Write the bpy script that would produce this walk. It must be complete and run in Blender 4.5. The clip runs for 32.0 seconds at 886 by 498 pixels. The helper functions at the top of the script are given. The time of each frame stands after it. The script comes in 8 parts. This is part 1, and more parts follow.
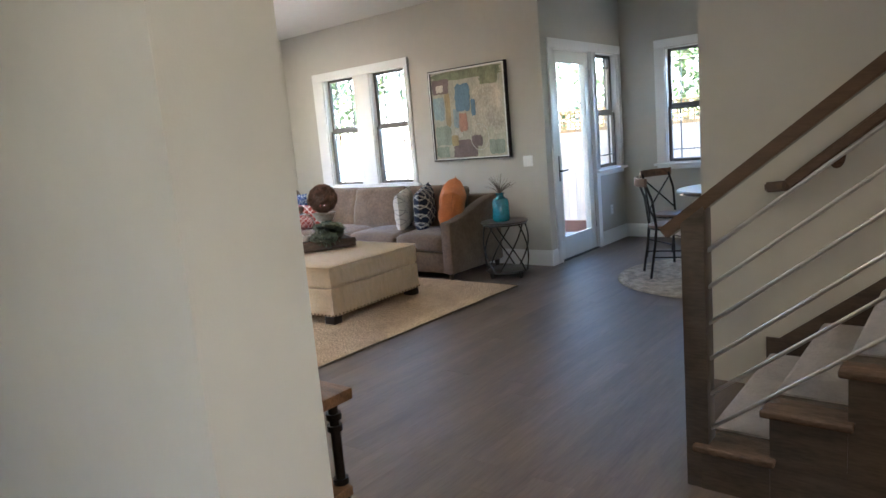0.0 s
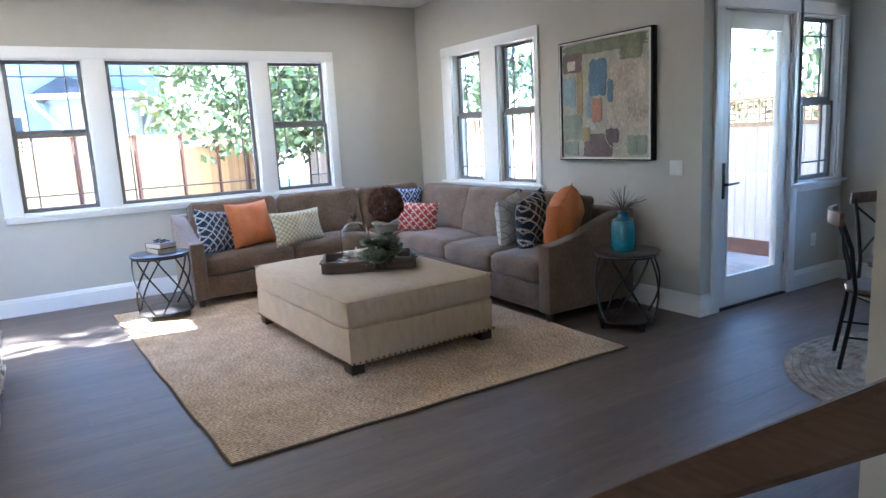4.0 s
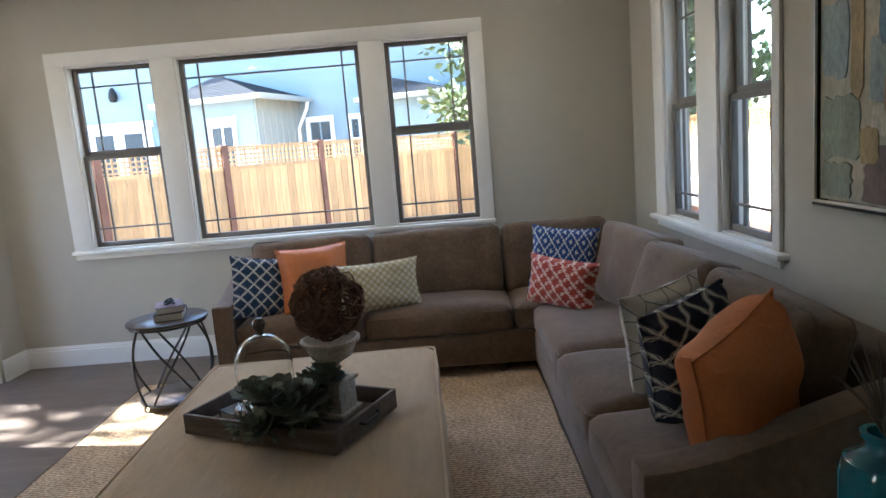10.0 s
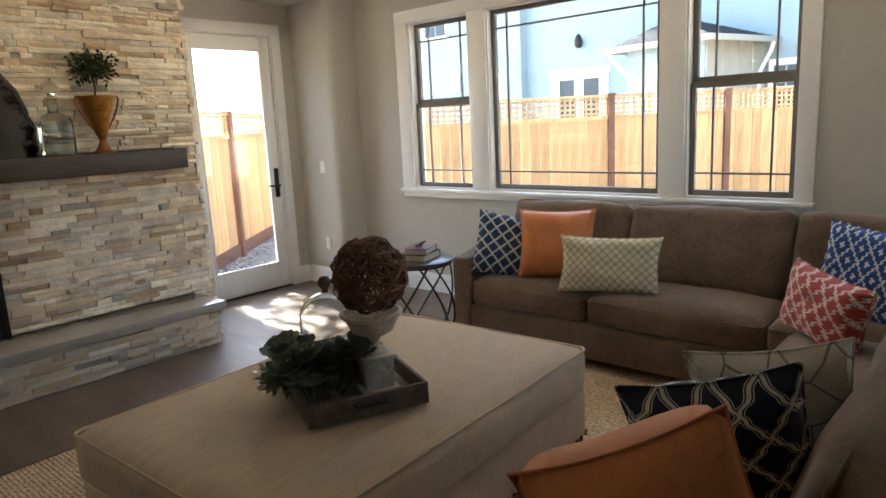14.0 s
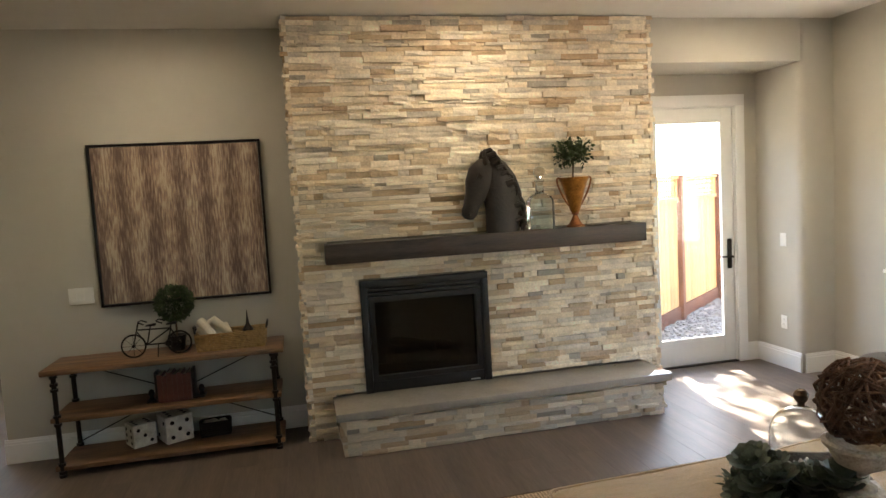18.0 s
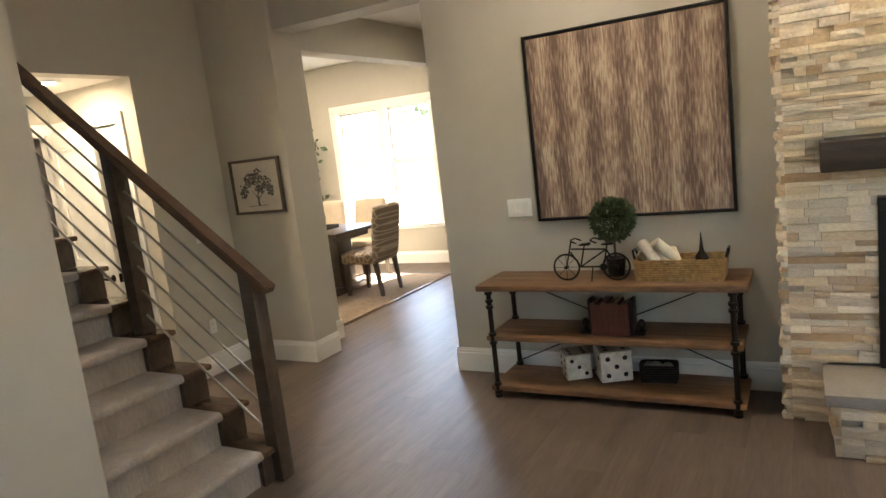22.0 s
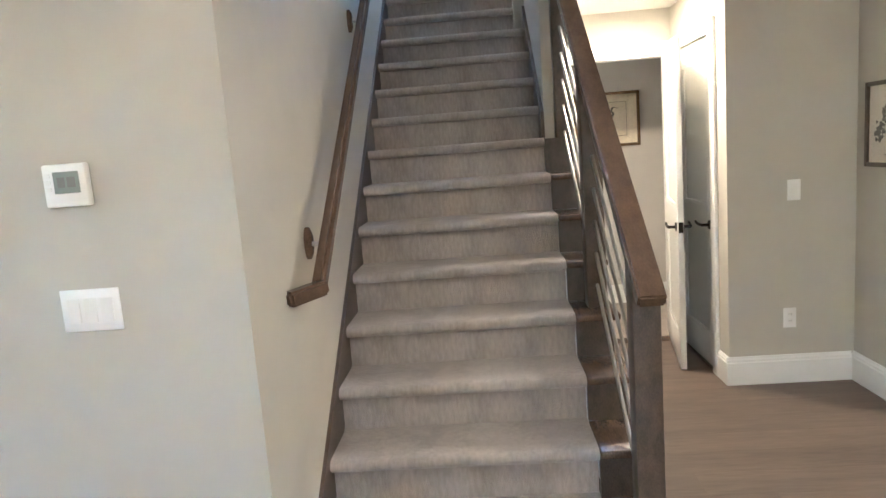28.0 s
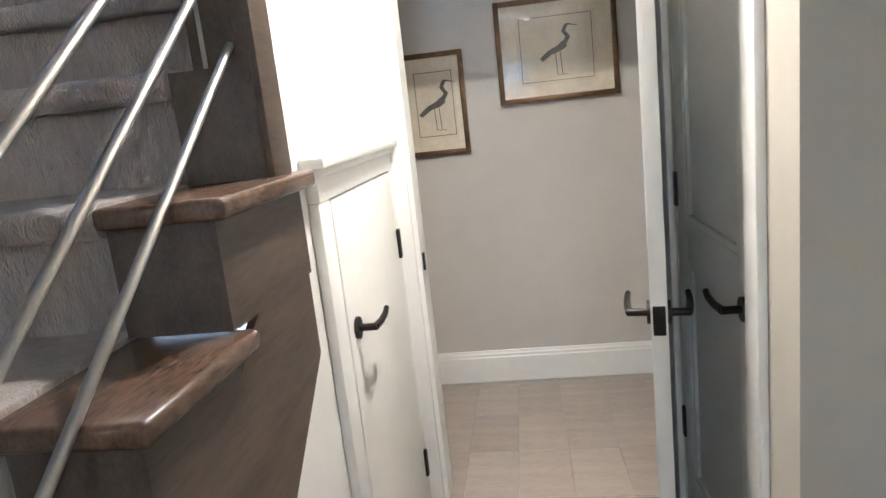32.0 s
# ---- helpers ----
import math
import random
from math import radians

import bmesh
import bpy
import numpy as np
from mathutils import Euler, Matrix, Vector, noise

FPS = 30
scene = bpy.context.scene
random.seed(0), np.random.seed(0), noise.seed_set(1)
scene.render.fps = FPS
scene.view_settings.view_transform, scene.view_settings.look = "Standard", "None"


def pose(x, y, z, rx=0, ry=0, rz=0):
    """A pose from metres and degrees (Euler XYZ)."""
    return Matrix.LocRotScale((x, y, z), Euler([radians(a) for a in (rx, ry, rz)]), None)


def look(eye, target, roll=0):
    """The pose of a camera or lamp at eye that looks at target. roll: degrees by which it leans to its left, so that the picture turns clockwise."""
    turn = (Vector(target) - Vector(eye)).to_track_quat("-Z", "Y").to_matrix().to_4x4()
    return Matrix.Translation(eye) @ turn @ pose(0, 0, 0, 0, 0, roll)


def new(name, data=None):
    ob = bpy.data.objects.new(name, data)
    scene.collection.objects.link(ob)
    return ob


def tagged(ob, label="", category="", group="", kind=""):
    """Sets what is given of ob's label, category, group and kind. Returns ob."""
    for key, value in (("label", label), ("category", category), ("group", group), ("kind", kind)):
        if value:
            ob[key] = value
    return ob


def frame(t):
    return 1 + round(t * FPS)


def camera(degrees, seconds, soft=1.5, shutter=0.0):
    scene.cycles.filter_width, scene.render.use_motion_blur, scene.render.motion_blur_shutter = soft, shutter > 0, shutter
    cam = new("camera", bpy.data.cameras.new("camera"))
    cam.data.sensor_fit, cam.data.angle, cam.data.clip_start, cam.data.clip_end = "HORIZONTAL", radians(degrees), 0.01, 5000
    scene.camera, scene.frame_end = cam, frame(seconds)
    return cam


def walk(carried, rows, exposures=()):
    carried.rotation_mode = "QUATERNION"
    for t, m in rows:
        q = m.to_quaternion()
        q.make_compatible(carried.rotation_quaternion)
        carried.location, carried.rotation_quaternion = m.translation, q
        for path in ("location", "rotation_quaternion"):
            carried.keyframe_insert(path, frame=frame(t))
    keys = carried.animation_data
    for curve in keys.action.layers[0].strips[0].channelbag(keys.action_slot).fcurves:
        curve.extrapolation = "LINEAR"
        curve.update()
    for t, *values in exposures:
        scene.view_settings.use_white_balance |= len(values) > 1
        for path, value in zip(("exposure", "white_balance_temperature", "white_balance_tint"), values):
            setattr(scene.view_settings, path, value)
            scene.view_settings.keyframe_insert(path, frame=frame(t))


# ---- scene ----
cam = camera(67.7, 32.0)
PATH = [
    (0, (0.0, 0.062, 1.394), (-1.253, 1.588, 1.072), -5.0),
    (0.5, (-0.112, 0.376, 1.438), (-1.33, 1.926, 1.103), -5.8),
    (1, (-0.184, 0.66, 1.428), (-1.555, 2.078, 1.101), -6.4),
    (1.5, (-0.278, 0.88, 1.447), (-1.779, 2.157, 1.104), -6.3),
    (2, (-0.374, 1.082, 1.438), (-1.883, 2.347, 1.091), -5.7),
    (2.5, (-0.334, 1.303, 1.428), (-1.904, 2.495, 1.092), -5.2),
    (3, (-0.347, 1.436, 1.389), (-1.993, 2.524, 1.06), -4.8),
    (3.5, (-0.372, 1.737, 1.402), (-2.006, 2.837, 1.055), -3.9),
    (4, (-0.359, 1.948, 1.457), (-2.04, 2.976, 1.112), -3.0),
    (4.5, (-0.476, 2.001, 1.481), (-2.288, 2.777, 1.144), -2.4),
    (6.5, (-1.455, 2.637, 1.424), (-3.346, 3.217, 1.129), -4.4),
    (7, (-1.628, 2.908, 1.428), (-3.524, 3.462, 1.117), -5.0),
    (7.5, (-1.75, 3.18, 1.469), (-3.678, 3.601, 1.146), -4.9),
    (8, (-1.935, 3.499, 1.462), (-3.878, 3.853, 1.145), -4.7),
    (8.5, (-2.004, 3.825, 1.478), (-3.963, 4.089, 1.17), -4.9),
    (9, (-2.128, 4.158, 1.456), (-4.102, 4.27, 1.154), -5.4),
    (9.5, (-2.284, 4.399, 1.458), (-4.259, 4.497, 1.153), -5.3),
    (10, (-2.386, 4.643, 1.497), (-4.361, 4.608, 1.189), -4.7),
    (10.5, (-2.526, 4.857, 1.459), (-4.484, 4.558, 1.179), -4.7),
    (11, (-2.728, 5.073, 1.457), (-4.672, 4.691, 1.182), -4.0),
    (11.5, (-2.844, 5.299, 1.472), (-4.763, 4.805, 1.198), -3.9),
    (12, (-2.988, 5.454, 1.471), (-4.848, 4.772, 1.196), -4.4),
    (12.5, (-3.096, 5.56, 1.491), (-4.898, 4.739, 1.206), -3.8),
    (13, (-3.099, 5.751, 1.484), (-4.812, 4.763, 1.184), -3.2),
    (13.5, (-3.152, 5.845, 1.47), (-4.71, 4.643, 1.107), -3.1),
    (14, (-3.239, 5.862, 1.474), (-4.708, 4.558, 1.097), -2.9),
    (14.5, (-3.263, 5.939, 1.504), (-4.579, 4.47, 1.171), -2.8),
    (15, (-3.251, 6.019, 1.511), (-4.348, 4.367, 1.247), -2.8),
    (15.5, (-3.193, 6.01, 1.512), (-4.079, 4.234, 1.267), -2.9),
    (17.5, (-3.086, 5.873, 1.658), (-3.568, 3.935, 1.542), -2.7),
    (18, (-3.067, 5.863, 1.686), (-3.493, 3.916, 1.518), -3.3),
    (18.5, (-3.043, 5.837, 1.653), (-3.414, 3.878, 1.498), -2.9),
    (19, (-2.985, 5.773, 1.625), (-3.24, 3.795, 1.475), -3.1),
    (19.5, (-2.965, 5.689, 1.608), (-3.089, 3.702, 1.418), -3.5),
    (20, (-3.052, 5.608, 1.613), (-2.918, 3.628, 1.364), -4.0),
    (20.5, (-3.055, 5.442, 1.59), (-2.669, 3.497, 1.331), -4.9),
    (21, (-3.044, 5.247, 1.563), (-2.558, 3.324, 1.306), -5.6),
    (21.5, (-3.134, 5.016, 1.561), (-2.491, 3.143, 1.286), -5.7),
    (22, (-3.178, 4.798, 1.573), (-2.212, 3.075, 1.263), -6.8),
    (22.5, (-3.156, 4.555, 1.533), (-1.999, 2.951, 1.236), -6.9),
    (23, (-3.196, 4.285, 1.524), (-1.861, 2.828, 1.218), -6.6),
    (23.5, (-3.21, 4.057, 1.525), (-1.651, 2.855, 1.173), -6.7),
    (24, (-3.142, 3.836, 1.516), (-1.501, 2.752, 1.154), -5.9),
    (24.5, (-3.115, 3.631, 1.523), (-1.417, 2.641, 1.155), -5.1),
    (25, (-3.156, 3.436, 1.535), (-1.324, 2.708, 1.199), -5.3),
    (25.5, (-3.097, 3.295, 1.535), (-1.194, 2.776, 1.203), -5.8),
    (27.5, (-2.944, 3.009, 1.532), (-0.968, 3.042, 1.227), -4.9),
    (28, (-2.784, 2.952, 1.458), (-0.81, 3.084, 1.164), -4.4),
    (28.5, (-2.477, 2.944, 1.481), (-0.507, 3.158, 1.215), -4.9),
    (29, (-2.093, 2.879, 1.505), (-0.115, 2.99, 1.231), -5.1),
    (29.5, (-1.772, 2.761, 1.448), (0.206, 2.863, 1.172), -5.4),
    (30, (-1.45, 2.594, 1.425), (0.527, 2.571, 1.119), -5.8),
    (30.5, (-1.253, 2.39, 1.394), (0.723, 2.387, 1.085), -6.5),
    (31, (-1.041, 2.191, 1.377), (0.92, 2.375, 1.031), -7.1),
    (31.5, (-0.62, 2.117, 1.382), (1.334, 2.324, 1.01), -6.2),
    (32, (-0.161, 2.041, 1.366), (1.781, 2.307, 0.972), -6.3),
]
walk(cam, [(t, look(eye, target, roll)) for t, eye, target, roll in PATH], exposures=[(0, 4.85, 5600, 9), (1, 4.75, 5100, 9), (2, 4.6, 5000, 9), (4, 4.55, 5000, 9), (7, 3.6, 5100, 8), (9, 3.55, 5500, 8), (11, 3.55, 5900, 8), (14, 3.55, 6600, 8), (17.5, 4.1, 6900, 8), (18, 4.2, 6900, 8), (19, 4.55, 6900, 8), (20, 4.95, 6800, 8), (22, 5.0, 6600, 10), (24, 5.5, 6300, 10), (25, 5.65, 6200, 10), (28, 6.15, 5600, 10), (29, 6.0, 5500, 10), (30, 6.5, 5200, 11), (31, 6.0, 5000, 10), (32, 5.75, 5000, 10)])

# ---- world and light ----
LX, LY, LZ = 0.17, 1.0, -0.92          # the way sunlight travels
world = bpy.data.worlds.new("world")
scene.world = world
world.use_nodes = True
wn = world.node_tree.nodes
sky = wn.new("ShaderNodeTexSky")
sky.sky_type = 'NISHITA'
sky.sun_disc = False
sky.sun_elevation = radians(42)
sky.sun_rotation = radians(190)
wn["Background"].inputs[1].default_value = 0.15
world.node_tree.links.new(sky.outputs[0], wn["Background"].inputs[0])
sun_data = bpy.data.lights.new("sun", 'SUN')
sun_data.energy, sun_data.angle, sun_data.color = 5.0, radians(0.53), (1.0, 0.95, 0.86)
sun = new("sun", sun_data)
sun.matrix_world = look((0, 0, 30), (LX, LY, 30 + LZ))


CAN_W = 0.22


# ---- materials ----
def mat(name, color, rough=0.6, metal=0.0, var=0.12, scale=8.0, bump=0.0, bscale=60.0, stretch=(1, 1, 1), second=None, spec=0.5, coat=0.0, sheen=0.0, rnd=0.0):
    """Principled material with noise at two scales, optional fine relief and variation from piece to piece."""
    m = bpy.data.materials.new(name)
    m.use_nodes = True
    nt = m.node_tree
    n, lk = nt.nodes, nt.links
    p = n["Principled BSDF"]
    p.inputs["Roughness"].default_value = rough
    p.inputs["Metallic"].default_value = metal
    p.inputs["Specular IOR Level"].default_value = spec
    p.inputs["Coat Weight"].default_value = coat
    p.inputs["Sheen Weight"].default_value = sheen
    tc = n.new("ShaderNodeTexCoord")
    mp = n.new("ShaderNodeMapping")
    mp.inputs["Scale"].default_value = stretch
    lk.new(tc.outputs["Object"], mp.inputs[0])
    a = n.new("ShaderNodeTexNoise")
    a.inputs["Scale"].default_value, a.inputs["Detail"].default_value = scale, 5
    b = n.new("ShaderNodeTexNoise")
    b.inputs["Scale"].default_value, b.inputs["Detail"].default_value = scale * 7.3, 4
    lk.new(mp.outputs[0], a.inputs[0])
    lk.new(mp.outputs[0], b.inputs[0])
    add = n.new("ShaderNodeMath")
    add.operation = 'MULTIPLY_ADD'
    add.inputs[1].default_value = 0.45
    lk.new(b.outputs[0], add.inputs[0])
    mul = n.new("ShaderNodeMath")
    mul.operation = 'MULTIPLY'
    mul.inputs[1].default_value = 0.55
    lk.new(a.outputs[0], mul.inputs[0])
    lk.new(mul.outputs[0], add.inputs[2])
    ramp = n.new("ShaderNodeValToRGB")
    e = ramp.color_ramp.elements
    lo = second if second else tuple(c * (1 - var * 2) for c in color)
    hi = tuple(min(1, c * (1 + var)) for c in color)
    e[0].position, e[1].position = 0.3, 0.7
    e[0].color, e[1].color = (*lo, 1), (*hi, 1)
    lk.new(add.outputs[0], ramp.inputs[0])
    col = ramp.outputs[0]
    if rnd:
        oi = n.new("ShaderNodeObjectInfo")
        geo = n.new("ShaderNodeNewGeometry")
        sm = n.new("ShaderNodeMath")
        sm.operation = 'ADD'
        lk.new(oi.outputs["Random"], sm.inputs[0])
        lk.new(geo.outputs["Random Per Island"], sm.inputs[1])
        fr = n.new("ShaderNodeMath")
        fr.operation = 'FRACT'
        lk.new(sm.outputs[0], fr.inputs[0])
        mr = n.new("ShaderNodeMapRange")
        mr.inputs[3].default_value, mr.inputs[4].default_value = 1 - rnd, 1 + rnd
        lk.new(fr.outputs[0], mr.inputs[0])
        hs = n.new("ShaderNodeHueSaturation")
        lk.new(mr.outputs[0], hs.inputs["Value"])
        lk.new(col, hs.inputs["Color"])
        col = hs.outputs[0]
    lk.new(col, p.inputs["Base Color"])
    if bump:
        c = n.new("ShaderNodeTexNoise")
        c.inputs["Scale"].default_value, c.inputs["Detail"].default_value = bscale, 6
        lk.new(mp.outputs[0], c.inputs[0])
        bp = n.new("ShaderNodeBump")
        bp.inputs["Strength"].default_value, bp.inputs["Distance"].default_value = bump, 0.01
        lk.new(c.outputs[0], bp.inputs["Height"])
        lk.new(bp.outputs[0], p.inputs["Normal"])
    return m


def glow(name, color, strength):
    m = bpy.data.materials.new(name)
    m.use_nodes = True
    p = m.node_tree.nodes["Principled BSDF"]
    p.inputs["Base Color"].default_value = (*color, 1)
    p.inputs["Emission Color"].default_value = (*color, 1)
    p.inputs["Emission Strength"].default_value = strength
    return m


def clear(name, tint=(1, 1, 1), rough=0.0, ior=1.45):
    m = bpy.data.materials.new(name)
    m.use_nodes = True
    p = m.node_tree.nodes["Principled BSDF"]
    p.inputs["Base Color"].default_value = (*tint, 1)
    p.inputs["Roughness"].default_value = rough
    p.inputs["Transmission Weight"].default_value = 1.0
    p.inputs["IOR"].default_value = ior
    return m


def window_glass(name, tint=1.0, gloss=0.03):
    m = bpy.data.materials.new(name)
    m.use_nodes = True
    n, lk = m.node_tree.nodes, m.node_tree.links
    out = n["Material Output"]
    tr = n.new("ShaderNodeBsdfTransparent")
    tr.inputs[0].default_value = (tint, tint, tint, 1)
    gl = n.new("ShaderNodeBsdfGlossy")
    gl.inputs["Roughness"].default_value = 0.02
    lw = n.new("ShaderNodeLayerWeight")
    lw.inputs[0].default_value = 0.5
    pw = n.new("ShaderNodeMath")
    pw.operation = 'POWER'
    pw.inputs[1].default_value = 4.0
    lk.new(lw.outputs["Facing"], pw.inputs[0])
    fz = n.new("ShaderNodeMath")
    fz.operation = 'MULTIPLY_ADD'
    fz.inputs[1].default_value, fz.inputs[2].default_value = 0.8, gloss
    lk.new(pw.outputs[0], fz.inputs[0])
    mx = n.new("ShaderNodeMixShader")
    lk.new(fz.outputs[0], mx.inputs[0])
    lk.new(tr.outputs[0], mx.inputs[1])
    lk.new(gl.outputs[0], mx.inputs[2])
    lk.new(mx.outputs[0], out.inputs[0])
    return m


M_WALL = mat("wall_paint", (0.50, 0.478, 0.418), 0.85, var=0.025, scale=1.2, bump=0.05, bscale=180)
M_CEIL = mat("ceiling_paint", (0.74, 0.725, 0.68), 0.9, var=0.02, scale=1.5, bump=0.04, bscale=160)
M_TRIM = mat("white_trim_paint", (0.80, 0.80, 0.78), 0.35, var=0.02, scale=3)
M_DOOR = mat("white_door_paint", (0.78, 0.78, 0.75), 0.4, var=0.02, scale=3)
M_SASH = mat("grey_window_sash", (0.17, 0.16, 0.145), 0.5, var=0.05, scale=10)
M_GLASS = window_glass("window_pane_glass")
M_GAP = mat("floor_joint_shadow_gap", (0.075, 0.06, 0.05), 0.8)
M_CARPET = mat("taupe_stair_carpet", (0.46, 0.41, 0.37), 0.98, var=0.16, scale=9, bump=0.9, bscale=260, stretch=(1, 1, 0.35), sheen=0.3, spec=0.1)
M_DARKWOOD = mat("dark_stained_wood", (0.085, 0.062, 0.046), 0.38, var=0.3, scale=3, stretch=(1, 10, 6), bump=0.04, bscale=40)
M_RAIL = mat("satin_brown_rail", (0.125, 0.08, 0.055), 0.2, var=0.16, scale=2, stretch=(1.5, 12, 12), bump=0.02, bscale=40)
M_TREADWOOD = mat("brown_stained_oak", (0.14, 0.09, 0.062), 0.24, var=0.3, scale=3, stretch=(2, 9, 6), bump=0.04, bscale=40)
M_STEEL = mat("brushed_steel", (0.55, 0.54, 0.52), 0.3, metal=1.0, var=0.06, scale=30)
M_BLACK = mat("black_metal", (0.02, 0.018, 0.017), 0.45, metal=0.6, var=0.2, scale=20)
M_BRONZE = mat("oil_rubbed_bronze", (0.025, 0.02, 0.017), 0.38, metal=0.7, var=0.2, scale=20)
M_SOFA = mat("brown_sofa_microsuede", (0.165, 0.112, 0.073), 0.95, var=0.22, scale=5, bump=0.25, bscale=220, sheen=0.3, spec=0.15)
M_OTTO = mat("beige_ottoman_chenille", (0.63, 0.48, 0.30), 0.95, var=0.1, scale=9, bump=0.6, bscale=180, stretch=(1, 4, 1), sheen=0.3, spec=0.1)
M_HEARTH = mat("honed_limestone_slab", (0.34, 0.315, 0.285), 0.13, var=0.08, scale=6, bump=0.03, bscale=60)


# ---- mesh helpers ----
def bm_box(bm, x0, y0, z0, x1, y1, z1):
    vs = [bm.verts.new(c) for c in ((x0, y0, z0), (x1, y0, z0), (x1, y1, z0), (x0, y1, z0), (x0, y0, z1), (x1, y0, z1), (x1, y1, z1), (x0, y1, z1))]
    for f in ((3, 2, 1, 0), (4, 5, 6, 7), (0, 1, 5, 4), (1, 2, 6, 5), (2, 3, 7, 6), (3, 0, 4, 7)):
        bm.faces.new([vs[i] for i in f])
    return vs


def boxes(*bs, bevel=0.0, seg=2):
    """A bmesh of boxes (x0, y0, z0, x1, y1, z1) with rounded edges."""
    bm = bmesh.new()
    for b in bs:
        x0, y0, z0, x1, y1, z1 = b
        bm_box(bm, min(x0, x1), min(y0, y1), min(z0, z1), max(x0, x1), max(y0, y1), max(z0, z1))
    if bevel:
        bmesh.ops.bevel(bm, geom=bm.edges[:], offset=bevel, segments=seg, affect='EDGES', profile=0.5)
    return bm


def lathe(profile, n=24, cx=0.0, cy=0.0):
    """A bmesh turned round the z axis; profile is a list of (radius, z)."""
    bm = bmesh.new()
    rings = []
    for r, z in profile:
        if r < 1e-5:
            rings.append([bm.verts.new((cx, cy, z))])
        else:
            rings.append([bm.verts.new((cx + r * math.cos(2 * math.pi * i / n), cy + r * math.sin(2 * math.pi * i / n), z)) for i in range(n)])
    for a, b in zip(rings, rings[1:]):
        for i in range(n):
            j = (i + 1) % n
            q = ([a[0]] if len(a) == 1 else [a[i], a[j]]) + ([b[0]] if len(b) == 1 else [b[j], b[i]])
            if len(q) > 2:
                bm.faces.new(q)
    return bm


def tube(bm, pts, r, n=8, closed=False, r2=None):
    """Adds a round tube along points to bm; r2: radius at the end."""
    pts = [Vector(p) for p in pts]
    rings, last = [], None
    cnt = len(pts)
    for i, p in enumerate(pts):
        if closed:
            d = pts[(i + 1) % cnt] - pts[i - 1]
        else:
            d = pts[min(i + 1, cnt - 1)] - pts[max(i - 1, 0)]
        d.normalize()
        if last is None:
            u = d.orthogonal().normalized()
        else:
            u = (last - d * last.dot(d))
            u = u.normalized() if u.length > 1e-6 else d.orthogonal().normalized()
        last = u
        v = d.cross(u)
        rad = r if r2 is None else r + (r2 - r) * i / max(1, cnt - 1)
        rings.append([bm.verts.new(p + u * rad * math.cos(2 * math.pi * k / n) + v * rad * math.sin(2 * math.pi * k / n)) for k in range(n)])
    for a, b in list(zip(rings, rings[1:])) + ([(rings[-1], rings[0])] if closed else []):
        for k in range(n):
            bm.faces.new((a[k], a[(k + 1) % n], b[(k + 1) % n], b[k]))
    if not closed:
        bm.faces.new(rings[0][::-1])
        bm.faces.new(rings[-1])
    return bm


def rod(a, b, r, n=8, r2=None):
    return tube(bmesh.new(), [a, b], r, n, r2=r2)


def beam(bm, a, b, w, h):
    """Adds a rectangular bar from a to b, w wide (level) and h high."""
    a, b = Vector(a), Vector(b)
    d = (b - a).normalized()
    s = d.cross(Vector((0, 0, 1)))
    s = s.normalized() if s.length > 1e-4 else Vector((1, 0, 0))
    u = s.cross(d)
    vs = [bm.verts.new(p + s * i * w / 2 + u * j * h / 2) for p in (a, b) for i, j in ((-1, -1), (1, -1), (1, 1), (-1, 1))]
    for f in ((0, 1, 2, 3), (7, 6, 5, 4), (0, 4, 5, 1), (1, 5, 6, 2), (2, 6, 7, 3), (3, 7, 4, 0)):
        bm.faces.new([vs[i] for i in f])
    return bm


def extrude_poly(pts, axis, a, b, bevel=0.0):
    """A prism: a polygon in the plane across axis, from a to b along it."""
    bm = bmesh.new()
    def at(p, q):
        return {'x': (q, p[0], p[1]), 'y': (p[0], q, p[1]), 'z': (p[0], p[1], q)}[axis]
    v0 = [bm.verts.new(at(p, a)) for p in pts]
    v1 = [bm.verts.new(at(p, b)) for p in pts]
    bm.faces.new(v0)
    bm.faces.new(v1[::-1])
    for i in range(len(pts)):
        j = (i + 1) % len(pts)
        bm.faces.new((v0[i], v1[i], v1[j], v0[j]))
    bmesh.ops.recalc_face_normals(bm, faces=bm.faces[:])
    if bevel:
        bmesh.ops.bevel(bm, geom=bm.edges[:], offset=bevel, segments=2, affect='EDGES', profile=0.5)
    return bm


